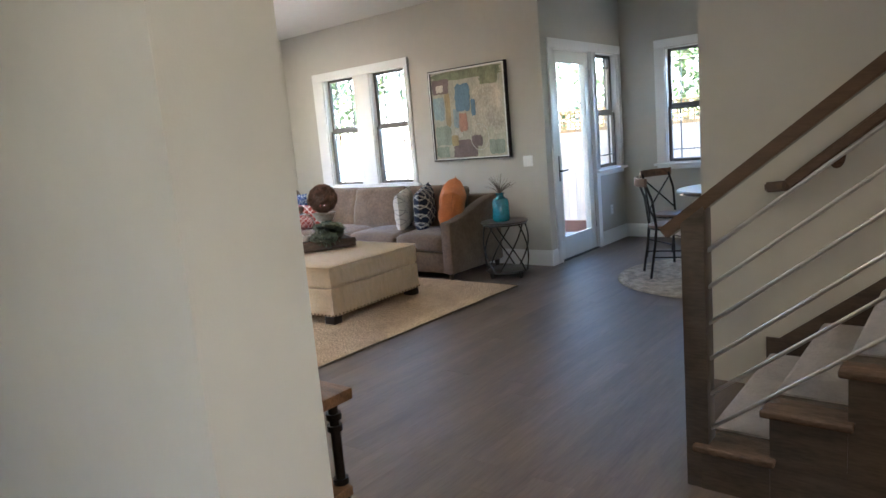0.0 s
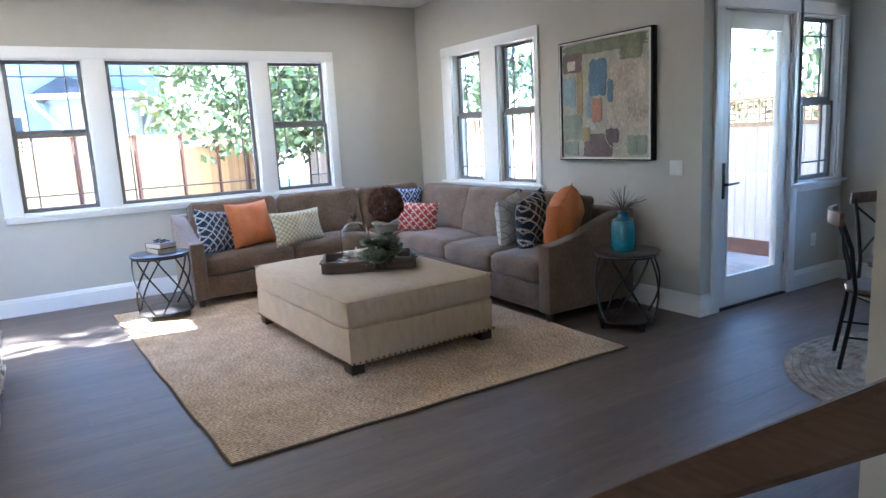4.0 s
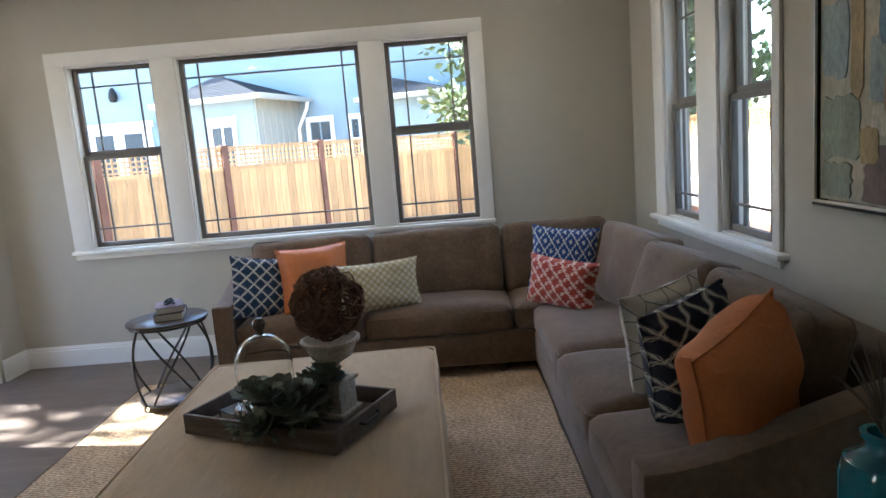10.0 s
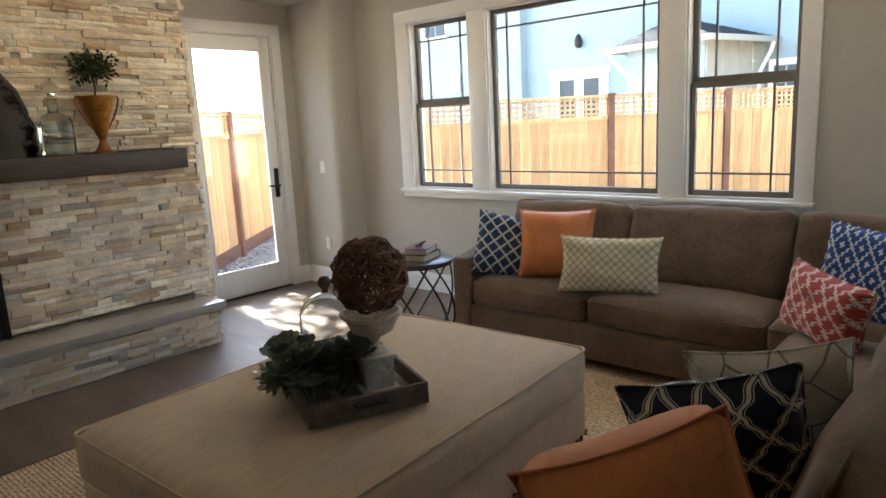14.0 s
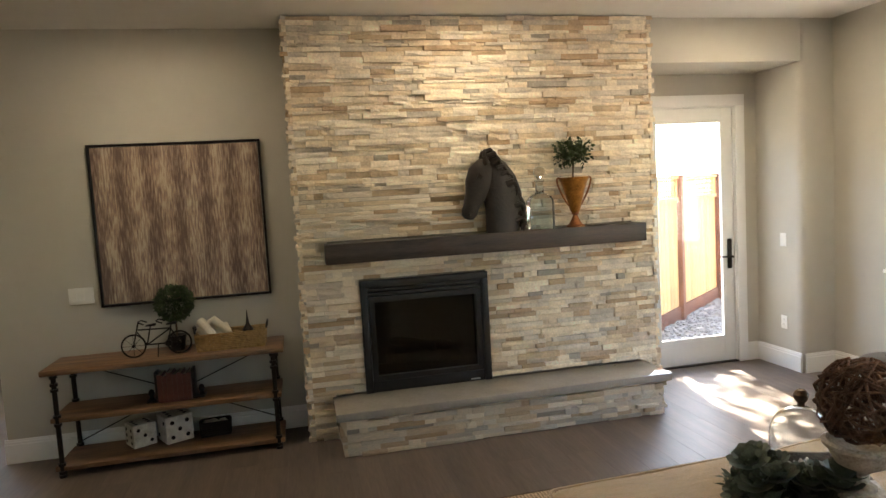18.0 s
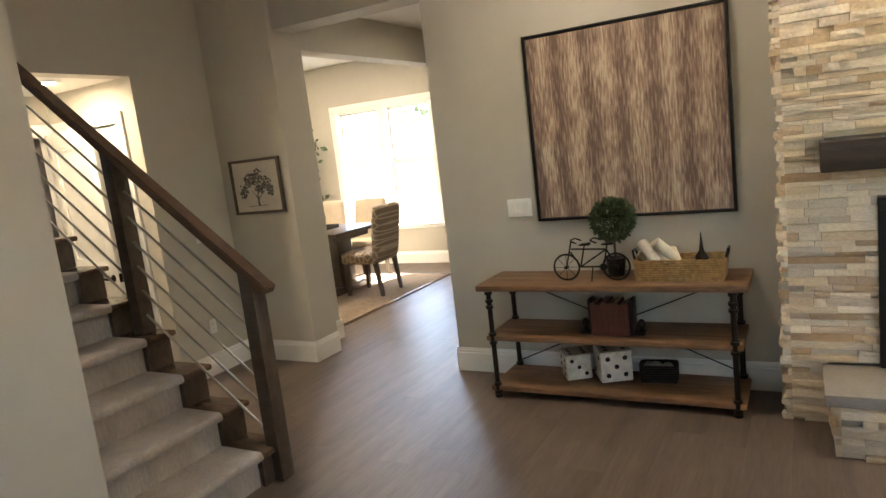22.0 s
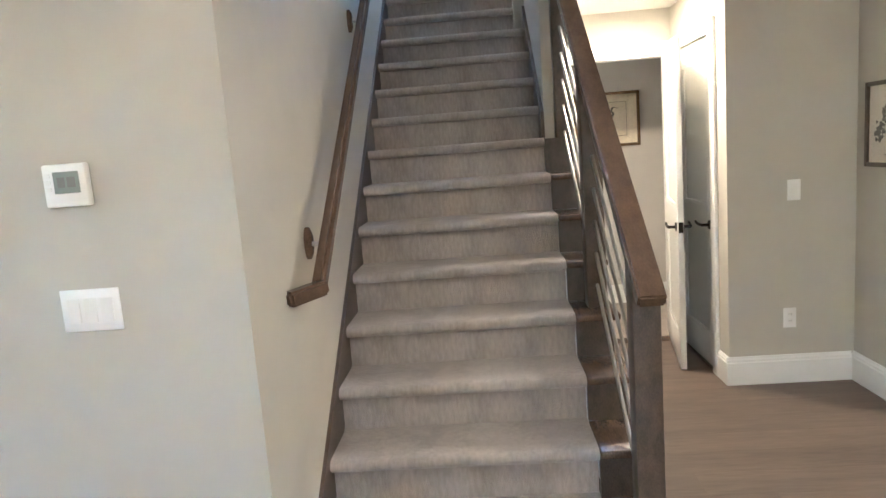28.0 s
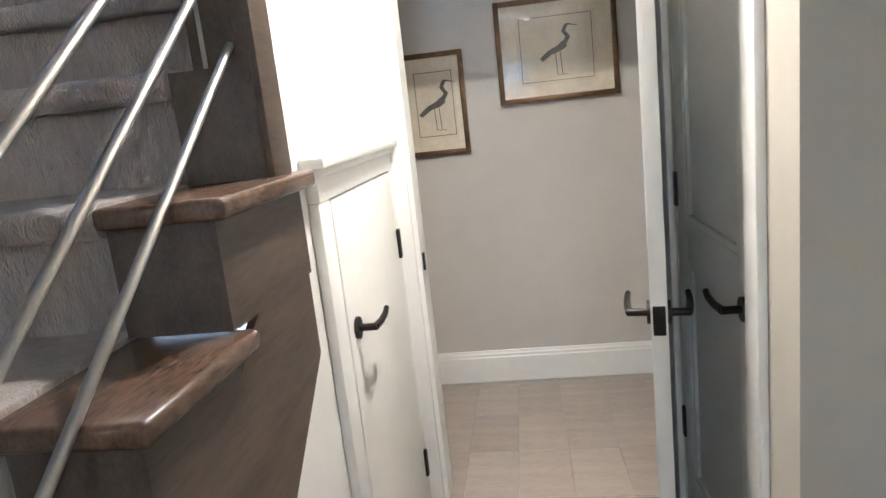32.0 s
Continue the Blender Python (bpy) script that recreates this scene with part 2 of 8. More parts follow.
def soft_box(w, d, h, puff=0.03, corner=0.04, cuts=10, wrinkle=0.004, seed=0, puff_sides=0.012):
    """An upholstered block, centred, base at z 0: rounded edges, bulging faces and slight wrinkles."""
    bm = bmesh.new()
    n = cuts
    def coord(i, size):
        t = i / n * 2 - 1
        return math.copysign(abs(t) ** 0.75, t) * size / 2
    grid = {}
    for i in range(n + 1):
        for j in range(n + 1):
            for k in range(n + 1):
                if i in (0, n) or j in (0, n) or k in (0, n):
                    p = Vector((coord(i, w), coord(j, d), coord(k, h)))
                    inner = Vector((max(-w / 2 + corner, min(w / 2 - corner, p.x)), max(-d / 2 + corner, min(d / 2 - corner, p.y)), max(-h / 2 + corner, min(h / 2 - corner, p.z))))
                    dv = p - inner
                    if dv.length > 1e-9:
                        p = inner + dv.normalized() * min(corner, dv.length)
                    fx, fy, fz = 1 - (2 * p.x / w) ** 2, 1 - (2 * p.y / d) ** 2, 1 - (2 * p.z / h) ** 2
                    q = p.copy()
                    q.z += (1 if p.z > 0 else -0.2) * puff * max(0, fx) ** 0.6 * max(0, fy) ** 0.6 * (abs(2 * p.z / h) ** 2)
                    q.x += math.copysign(puff_sides * max(0, fy) * max(0, fz), p.x) * (abs(2 * p.x / w) ** 2)
                    q.y += math.copysign(puff_sides * max(0, fx) * max(0, fz), p.y) * (abs(2 * p.y / d) ** 2)
                    nz = noise.noise_vector(q * 5 + Vector((seed * 3.7, seed * 1.3, 0)))
                    q += nz * wrinkle
                    grid[i, j, k] = bm.verts.new(q + Vector((0, 0, h / 2)))
    for a in range(n):
        for b in range(n):
            for s in (0, n):
                quads = ([(s, a, b), (s, a + 1, b), (s, a + 1, b + 1), (s, a, b + 1)], [(a, s, b), (a, s, b + 1), (a + 1, s, b + 1), (a + 1, s, b)], [(a, b, s), (a + 1, b, s), (a + 1, b + 1, s), (a, b + 1, s)])
                for q in quads:
                    bm.faces.new([grid[c] for c in (q if s else q[::-1])])
    return bm


def pillow_mesh(w, h, t, seed=0, n=18):
    """A stuffed square cushion standing in the xz plane, base at z 0, with pinched seams and pointed corners."""
    bm = bmesh.new()
    sides = []
    for s in (-1, 1):
        g = {}
        for i in range(n + 1):
            for j in range(n + 1):
                u, v = i / n * 2 - 1, j / n * 2 - 1
                x = u * w / 2 * (1 - 0.09 * (1 - v * v))
                z = v * h / 2 * (1 - 0.09 * (1 - u * u))
                thick = t / 2 * ((1 - u ** 4) * (1 - v ** 4)) ** 0.45
                wob = noise.noise((u * 1.6 + seed, v * 1.6, s * 2.0)) * 0.03 * (1 - u ** 4) * (1 - v ** 4)
                g[i, j] = (x, s * (thick + wob), z + h / 2)
        sides.append(g)
    vmap = {}
    def vert(s, i, j):
        edge = i in (0, n) or j in (0, n)
        key = (0 if edge else s, i, j)
        if key not in vmap:
            x, y, z = sides[s][i, j]
            vmap[key] = bm.verts.new((x, 0 if edge else y, z))
        return vmap[key]
    for s in (0, 1):
        for i in range(n):
            for j in range(n):
                q = [vert(s, i, j), vert(s, i + 1, j), vert(s, i + 1, j + 1), vert(s, i, j + 1)]
                bm.faces.new(q if s == 0 else q[::-1])
    return bm


def finish(name, bm, material, smooth=True):
    me = bpy.data.meshes.new(name)
    bmesh.ops.recalc_face_normals(bm, faces=bm.faces[:]) if len(bm.faces) < 20000 else None
    bm.to_mesh(me)
    bm.free()
    me.materials.append(material)
    if smooth:
        me.polygons.foreach_set("use_smooth", [True] * len(me.polygons))
        me.set_sharp_from_angle(angle=radians(38))
    return me


def part(name, bm, material, parent, label="", m=None, smooth=True):
    """Links a bmesh as one mesh object under a thing or under a part."""
    ob = new(name, finish(name, bm, material, smooth))
    ob.parent = parent
    if m is not None:
        ob.matrix_basis = m
    if label:
        ob["label"] = label
    return ob


def thing(name, m, label, category, group="", kind=""):
    """An Empty at a thing's base."""
    ob = new(name)
    ob.empty_display_size = 0.1
    ob.matrix_basis = m
    return tagged(ob, label, category, group, kind)


def solid(name, bm, material, label, category, m=None, kind="", smooth=True, group=""):
    """A thing that is one mesh."""
    ob = new(name, finish(name, bm, material, smooth))
    if m is not None:
        ob.matrix_basis = m
    return tagged(ob, label, category, group, kind)


def structure(name, bm, material, label, category, smooth=True):
    return solid(name, bm, material, label, category, kind="structure", smooth=smooth)


# ---- the plan ----
XW, YN, XC, YS, CEIL = -7.46, 6.06, -3.45, 0.875, 2.93     # west wall, north wall, corner to the nook, south wall, ceiling
YNOOK, XT, YE = 7.97, -1.12, 0.92                          # nook's north wall, wall with the thermostat, wall with the small print
T = 0.15
HC = 2.30


def wall_with_holes(name, axis, at, depth, a, b, z0, z1, holes, label, material=None):
    """A wall across axis at 'at' (its room face) with thickness depth, from a to b, pierced by holes (a0, a1, z0, z1)."""
    bm = bmesh.new()
    cuts = sorted({a, b, *[h[0] for h in holes], *[h[1] for h in holes]})
    lo, hi = min(at, at + depth), max(at, at + depth)
    for c0, c1 in zip(cuts, cuts[1:]):
        mid = (c0 + c1) / 2
        spans = [(z0, z1)]
        for h in holes:
            if h[0] < mid < h[1]:
                spans = [s for t0, t1 in spans for s in ((t0, min(t1, h[2])), (max(t0, h[3]), t1)) if s[1] - s[0] > 1e-4]
        for t0, t1 in spans:
            if axis == 'x':
                bm_box(bm, lo, c0, t0, hi, c1, t1)
            else:
                bm_box(bm, c0, lo, t0, c1, hi, t1)
    bmesh.ops.remove_doubles(bm, verts=bm.verts[:], dist=1e-5)
    return structure(name, bm, material or M_WALL, label, "wall", smooth=False)


WZ0, WZ1 = 0.918, 2.305
W_OPEN = [(1.84, 2.49, WZ0, WZ1), (2.665, 4.055, WZ0, WZ1), (4.22, 4.875, WZ0, WZ1)]
N_OPEN = [(-6.705, -6.135, 0.925, 2.30), (-5.865, -5.277, 0.925, 2.30)]
PD = (6.27, 7.16, 0.0, 2.24)
SL = (7.26, 7.85, 0.905, 2.24)
NK = (-2.90, -1.95, 0.905, 2.24)
DD = (-6.93, -6.04, 0.0, 2.315)
DW = [(1.12, 1.82, 0.56, 2.17), (1.93, 2.63, 0.56, 2.17)]
wall_with_holes("wall_west", 'x', XW, -T, 0.45, YN + T, -0.2, CEIL, W_OPEN, "greige painted wall with a triple window")
wall_with_holes("wall_north", 'y', YN, T, XW, XC, -0.2, CEIL, N_OPEN, "greige painted wall with a window pair")
wall_with_holes("wall_nook_west", 'x', XC, -T, YN + T, YNOOK + T, -0.2, CEIL, [PD, SL], "greige wall of the breakfast nook with a glass door")
wall_with_holes("wall_nook_north", 'y', YNOOK, T, XC, XT, -0.2, CEIL, [NK], "greige wall of the nook with a window")
wall_with_holes("wall_thermostat", 'x', XT, T, 3.585, YNOOK, -0.2, CEIL, [], "greige painted wall beside the stairs")
wall_with_holes("wall_recess_south", 'y', 0.62, -T, -7.15, -5.60, -0.2, 2.59, [DD], "greige wall of the door recess")
structure("wall_recess_side", extrude_poly([(XW, 0.47), (-7.15, 0.47), (-7.15, 1.09), (-7.156, 1.13), (-7.174, 1.156), (-7.20, 1.17), (XW, 1.17)], 'z', -0.2, CEIL), M_WALL, "greige wall return with a rounded corner", "wall")
structure("soffit", boxes((-7.15, 0.47, 2.59, -5.60, 1.17, CEIL)), M_WALL, "greige dropped soffit over the glass door", "soffit", smooth=False)
wall_with_holes("wall_south", 'y', YS, -0.25, -5.60, -1.018, -0.2, CEIL, [], "greige painted wall behind the console shelf")
wall_with_holes("wall_south_header", 'y', YS, -0.25, -1.018, 0.245, 2.55, CEIL, [], "greige header over the foyer opening")
wall_with_holes("wall_south_east", 'y', YE, -0.29, 0.245, 0.95 + T, -0.2, CEIL, [], "greige wall with a small framed print")
wall_with_holes("wall_hall_corner", 'x', 0.95, T, YE, 1.61, -0.2, CEIL, [], "greige wall with a switch and an outlet")
wall_with_holes("wall_dining_west", 'x', 0.46, 0.20, -3.1, 0.63, -0.2, 3.0, [(-2.59, 0.31, -0.2, 2.48)], "cream wall with a wide opening")
wall_with_holes("wall_dining_south", 'y', -2.93, -T, -3.2, 3.75, -0.2, 3.0, DW, "cream dining room wall with a window pair")
wall_with_holes("wall_dining_east", 'x', 3.6, T, -2.93, 0.53, -0.2, 3.0, [], "cream dining room wall")
wall_with_holes("wall_foyer_west", 'x', -3.05, -T, -3.1, 0.625, -0.2, 3.0, [], "plain greige foyer wall")
wall_with_holes("wall_dining_north", 'y', 0.63, -0.1, 0.66, 3.6, -0.2, 3.0, [], "cream dining room wall")
wall_with_holes("wall_hall_south", 'y', 1.61, -T, 1.10, 1.97, -0.2, HC, [(1.17, 1.85, 0.0, 2.0)], "cream hall wall with a closet door")
wall_with_holes("wall_hall_header", 'x', 0.95, T, 1.61, 2.53, HC, CEIL, [], "greige wall over the hall opening")
wall_with_holes("wall_bath_west", 'x', 1.97, 0.12, 0.9, 2.66, -0.2, 2.7, [(1.63, 2.425, 0.0, 2.0)], "cream wall with the powder room door")
M_BATH = mat("pale_grey_wall_paint", (0.56, 0.54, 0.51), 0.85, var=0.025, scale=1.2, bump=0.05, bscale=180)
wall_with_holes("wall_bath_east", 'x', 3.05, T, 0.9, 2.76, -0.2, 2.7, [(2.475, 2.76, 1.95, 2.7)], "pale grey powder room wall", M_BATH)
wall_with_holes("wall_bath_south", 'y', 0.95, -T, 2.09, 3.05, -0.2, 2.7, [], "pale grey powder room wall", M_BATH)
wall_with_holes("wall_bath_north", 'y', 2.66, 0.1, 1.97, 3.05, -0.2, 1.95, [], "pale grey powder room wall", M_BATH)
structure("wall_bath_alcove", boxes((2.09, 2.592, -0.01, 3.05, 2.6, 1.95)), M_BATH, "pale grey powder room wall under the stairs", "wall", smooth=False)
# Unseen overhang, added only to block sun and some sky at the west windows.
structure("eave", boxes((XW - T - 0.55, 0.9, CEIL + 0.02, XW - T, YN + 0.4, CEIL + 0.12)), M_TRIM, "unseen white roof overhang added to keep sun off west windows", "eave", smooth=False)
# Made-up slab out of view: cuts the sun and sky reaching the dining windows.
structure("added_shade_roof", boxes((-3.2, -4.9, 2.98, 3.75, -3.08, 3.1)), M_TRIM, "unseen white roof slab added to shade the dining room windows", "roof", smooth=False)
structure("ceiling_hall", boxes((1.10, 1.46, HC, 1.97, 2.53, HC + 0.1)), M_CEIL, "white hall ceiling", "ceiling", smooth=False)
structure("ceiling_bath", boxes((1.97, 0.8, 2.7, 3.2, 2.475, 2.8), (1.97, 2.475, 1.95, 3.2, 2.76, 1.99)), M_CEIL, "white powder room ceiling", "ceiling", smooth=False)
structure("ceiling_dining", boxes((0.46, -3.1, 2.84, 3.75, 0.63, 2.94)), M_CEIL, "white dining room ceiling", "ceiling", smooth=False)
structure("ceiling_foyer", boxes((-3.2, -3.1, 2.84, 0.46, 0.625, 2.94)), M_CEIL, "white foyer ceiling", "ceiling", smooth=False)
structure("ceiling", boxes((XW - T, 0.45, CEIL, 0.95 + T, 2.53, CEIL + 0.12), (XW - T, 2.53, CEIL, XT + T, YNOOK + T, CEIL + 0.12)), M_CEIL, "white flat ceiling with recessed lights", "ceiling", smooth=False)

# stair shell
RUN, RISE, SX, NSTEP = 0.238, 0.1855, -0.78, 17
SY0, SY1 = 2.602, 3.571                                    # carpet's two edges
wall_with_holes("wall_stairs_north", 'y', 3.585, T, XT + T, 4.2, -0.2, 5.6, [], "greige wall along the stairs")
structure("wall_stairs_inner", boxes((0.985, 2.53, 0.0, 2.08, 2.585, 5.6), (2.08, 2.53, 1.95, 3.08, 2.585, 5.6), (3.08, 2.53, 0.0, 4.2, 2.585, 5.6)), M_WALL, "greige wall on the inner side of the stairs", "wall", smooth=False)
# The hole is an unseen opening, added to let sky light onto the stairs.
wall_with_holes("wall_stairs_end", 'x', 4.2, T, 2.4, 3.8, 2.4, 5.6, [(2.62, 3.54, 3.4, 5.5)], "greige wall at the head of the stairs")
structure("wall_upper", boxes((XT, 2.475, CEIL + 0.12, 0.985, 2.585, 5.6), (XT, 2.585, CEIL + 0.12, XT + T, 3.585, 5.6)), M_WALL, "greige wall of the stairwell", "wall", smooth=False)
structure("ceiling_upper", boxes((XT, 2.4, 5.6, 4.35, 3.8, 5.7)), M_CEIL, "white stairwell ceiling", "ceiling", smooth=False)


# ---- windows, doors and trim ----
def frame_w(u, d, z):
    return (XW - d, u, z)


def frame_n(u, d, z):
    return (u, YN + d, z)


def frame_kw(u, d, z):
    return (XC - d, u, z)


def frame_kn(u, d, z):
    return (u, YNOOK + d, z)


def frame_d(u, d, z):
    return (u, 0.62 - d, z)


def frame_ds(u, d, z):
    return (u, -2.93 - d, z)


def wbox(fr, u0, d0, z0, u1, d1, z1, bevel=0.0):
    """A box given along a wall (u), outwards from its face (d) and up."""
    a, b = fr(u0, d0, z0), fr(u1, d1, z1)
    return boxes((*a, *b), bevel=bevel)


def casing(win, fr, u0, u1, z0, z1, holes, head=0.10, sill=True, horn=0.03):
    """Flat white trim boards round a group of openings."""
    part("casing_head", wbox(fr, u0, -0.022, z1 - head, u1, 0, z1, 0.003), M_TRIM, win)
    part("casing_side", wbox(fr, u0, -0.02, z0, holes[0][0], 0, z1 - head, 0.003), M_TRIM, win)
    part("casing_side", wbox(fr, holes[-1][1], -0.02, z0, u1, 0, z1 - head, 0.003), M_TRIM, win)
    for a, b in zip(holes, holes[1:]):
        part("mullion_casing", wbox(fr, a[1], -0.018, z0, b[0], 0, z1 - head, 0.003), M_TRIM, win)
    if sill:
        part("window_sill", wbox(fr, u0 - horn, -0.055, z0 - 0.03, u1 + horn, 0.03, z0 - 0.002, 0.006), M_TRIM, win)
        part("apron", wbox(fr, u0, -0.016, z0 - 0.075, u1, 0, z0 - 0.03, 0.003), M_TRIM, win)


def sash_window(win, fr, h, double=True, mid=None, inset=0.105, bars=True, jamb=True, sash=None):
    """White jambs, grey sash rails, panes and thin prairie bars in one opening."""
    u0, u1, z0, z1 = h
    sash = sash or M_SASH
    if jamb:
        part("jamb_liner", wbox(fr, u0, 0, z0, u0 + 0.012, 0.13, z1), M_TRIM, win)
        part("jamb_liner", wbox(fr, u1 - 0.012, 0, z0, u1, 0.13, z1), M_TRIM, win)
        part("jamb_liner", wbox(fr, u0 + 0.012, 0, z1 - 0.012, u1 - 0.012, 0.13, z1), M_TRIM, win)
        part("jamb_liner", wbox(fr, u0 + 0.012, 0, z0, u1 - 0.012, 0.13, z0 + 0.012), M_TRIM, win)
        u0, u1, z0, z1 = u0 + 0.012, u1 - 0.012, z0 + 0.012, z1 - 0.012
    mid = mid or (z0 + z1) / 2 + 0.02
    sashes = [(z0, mid, 0.075), (mid, z1, 0.105)] if double else [(z0, z1, 0.085)]
    for k, (a, b, d) in enumerate(sashes):
        r = 0.036
        part("sash_stile", wbox(fr, u0, d - 0.035, a, u0 + r, d, b, 0.003), sash, win)
        part("sash_stile", wbox(fr, u1 - r, d - 0.035, a, u1, d, b, 0.003), sash, win)
        part("sash_rail", wbox(fr, u0 + r, d - 0.035, a, u1 - r, d, a + r, 0.003), sash, win)
        part("sash_rail", wbox(fr, u0 + r, d - 0.035, b - r * 0.9, u1 - r, d, b, 0.003), sash, win)
        pane = part("pane", wbox(fr, u0 + r, d - 0.02, a + r, u1 - r, d - 0.014, b - r * 0.9), M_GLASS, win)
        pane.visible_shadow = False
        if bars:
            t = 0.006
            for u in (u0 + r + inset, u1 - r - inset):
                part("glazing_bar", wbox(fr, u - t, d - 0.024, a + r, u + t, d - 0.008, b - r * 0.9), sash, win)
            zs = [a + r + inset] if (double and k == 0) else [b - r - inset] if double else [a + r + inset, b - r - inset]
            for z in zs:
                part("glazing_bar", wbox(fr, u0 + r, d - 0.025, z - t, u1 - r, d - 0.007, z + t), sash, win)


win = thing("window_1", pose(0, 0, 0), "white-cased triple window with grey sashes and prairie grilles", "window", kind="structure")
casing(win, frame_w, 1.70, 4.97, WZ0, 2.405, W_OPEN, horn=0.008)
sash_window(win, frame_w, W_OPEN[0], mid=1.635)
sash_window(win, frame_w, W_OPEN[1], double=False, inset=0.10)
sash_window(win, frame_w, W_OPEN[2], mid=1.635)
win = thing("window_2", pose(0, 0, 0), "white-cased pair of sash windows with grey sashes", "window", kind="structure")
casing(win, frame_n, -6.89, -5.21, 0.925, 2.388, N_OPEN, horn=0.05)
for h in N_OPEN:
    sash_window(win, frame_n, h, mid=1.635)
win = thing("window_3", pose(0, 0, 0), "narrow white-cased sash window beside the glass door", "window", kind="structure")
casing(win, frame_kw, 7.20, 7.93, 0.905, 2.335, [SL], head=0.09)
sash_window(win, frame_kw, SL, mid=1.56)
win = thing("window_4", pose(0, 0, 0), "white-cased sash window of the nook", "window", kind="structure")
casing(win, frame_kn, -3.02, -1.83, 0.905, 2.335, [NK], head=0.09)
sash_window(win, frame_kn, NK, mid=1.56)
win = thing("window_5", pose(0, 0, 0), "white-cased pair of tall dining room windows", "window", kind="structure")
casing(win, frame_ds, 1.02, 2.73, 0.56, 2.27, DW)
for h in DW:
    sash_window(win, frame_ds, h, mid=1.42, bars=False, sash=M_TRIM)


def lever(parent, base, out, along, drop=0.0):
    """A lever handle: rose, neck and curved lever; base on the leaf, out and along are unit directions."""
    base, out, along = Vector(base), Vector(out), Vector(along)
    bm = tube(bmesh.new(), [base, base + out * 0.008], 0.027, 16)
    tube(bm, [base + out * 0.006, base + out * 0.05], 0.009, 10)
    tube(bm, [base + out * 0.045, base + out * 0.05 + along * 0.04, base + out * 0.052 + along * 0.085 + Vector((0, 0, 0.004)), base + out * 0.05 + along * 0.115 + Vector((0, 0, 0.012))], 0.0095, 8, r2=0.007)
    return part("door_handle", bm, M_BRONZE, parent, "dark bronze lever handle")


def glass_door(name, fr, u0, u1, ztop, hinge_low, label, out_sign):
    """A white full-lite door with glass, handle plate, threshold and cased frame."""
    d = thing(name, pose(0, 0, 0), label, "door", kind="structure")
    s, dp = 0.105, 0.02
    part("stile", wbox(fr, u0 + 0.012, dp, 0.012, u0 + 0.012 + s, dp + 0.044, ztop - 0.012, 0.003), M_DOOR, d)
    part("stile", wbox(fr, u1 - 0.012 - s, dp, 0.012, u1 - 0.012, dp + 0.044, ztop - 0.012, 0.003), M_DOOR, d)
    part("rail", wbox(fr, u0 + 0.012 + s, dp, 0.012, u1 - 0.012 - s, dp + 0.044, 0.24, 0.003), M_DOOR, d)
    part("rail", wbox(fr, u0 + 0.012 + s, dp, ztop - 0.13, u1 - 0.012 - s, dp + 0.044, ztop - 0.012, 0.003), M_DOOR, d)
    for a in (u0 + 0.012 + s, u1 - 0.024 - s):
        part("glazing_bead", wbox(fr, a, dp - 0.004, 0.24, a + 0.012, dp + 0.02, ztop - 0.13), M_DOOR, d)
    for a in (0.24, ztop - 0.142):
        part("glazing_bead", wbox(fr, u0 + 0.024 + s, dp - 0.004, a, u1 - 0.024 - s, dp + 0.02, a + 0.012), M_DOOR, d)
    pane = part("pane", wbox(fr, u0 + 0.012 + s, dp + 0.02, 0.24, u1 - 0.012 - s, dp + 0.026, ztop - 0.13), M_GLASS, d)
    pane.visible_shadow = False
    part("threshold", wbox(fr, u0, -0.01, 0.0, u1, 0.15, 0.012), M_BRONZE, d)
    part("casing_head", wbox(fr, u0 - 0.09, -0.022, ztop, u1 + 0.09, 0, ztop + 0.095, 0.003), M_TRIM, d)
    for a, b in ((u0 - 0.09, u0), (u1, u1 + 0.09)):
        part("casing_side", wbox(fr, a, -0.02, 0.0, b, 0, ztop, 0.003), M_TRIM, d)
    for a, b in ((u0, u0 + 0.01), (u1 - 0.01, u1)):
        part("jamb_liner", wbox(fr, a, 0, 0.012, b, 0.14, ztop), M_TRIM, d)
    part("jamb_liner", wbox(fr, u0 + 0.01, 0, ztop - 0.01, u1 - 0.01, 0.14, ztop), M_TRIM, d)
    uh = u1 - 0.06 if hinge_low else u0 + 0.06
    sg = -1 if hinge_low else 1
    plate = part("handle_plate", wbox(fr, uh - 0.022, dp - 0.012, 0.86, uh + 0.022, dp, 1.13, 0.006), M_BRONZE, d, "tall dark bronze handle plate")
    a, b, c = Vector(fr(uh, dp - 0.01, 0.97)), Vector(fr(uh, dp - 0.055, 0.97)), Vector(fr(uh + sg * 0.12, dp - 0.055, 0.975))
    bm = tube(bmesh.new(), [a, b], 0.011, 10)
    tube(bm, [b, (b + c) / 2, c], 0.010, 8, r2=0.007)
    part("lever", bm, M_BRONZE, plate)
    for z in (0.25, 1.1, ztop - 0.3):
        uo = u0 + 0.004 if hinge_low else u1 - 0.004
        part("hinge", tube(bmesh.new(), [fr(uo, dp - 0.006, z), fr(uo, dp - 0.006, z + 0.1)], 0.007, 8), M_BRONZE, d)
    return d


glass_door("door_1", frame_d, DD[0], DD[1], DD[3], False, "white framed full-glass door beside the fireplace, closed", 1)
glass_door("door_2", frame_kw, PD[0], PD[1], PD[3], False, "white framed full-glass patio door of the nook, closed", 1)


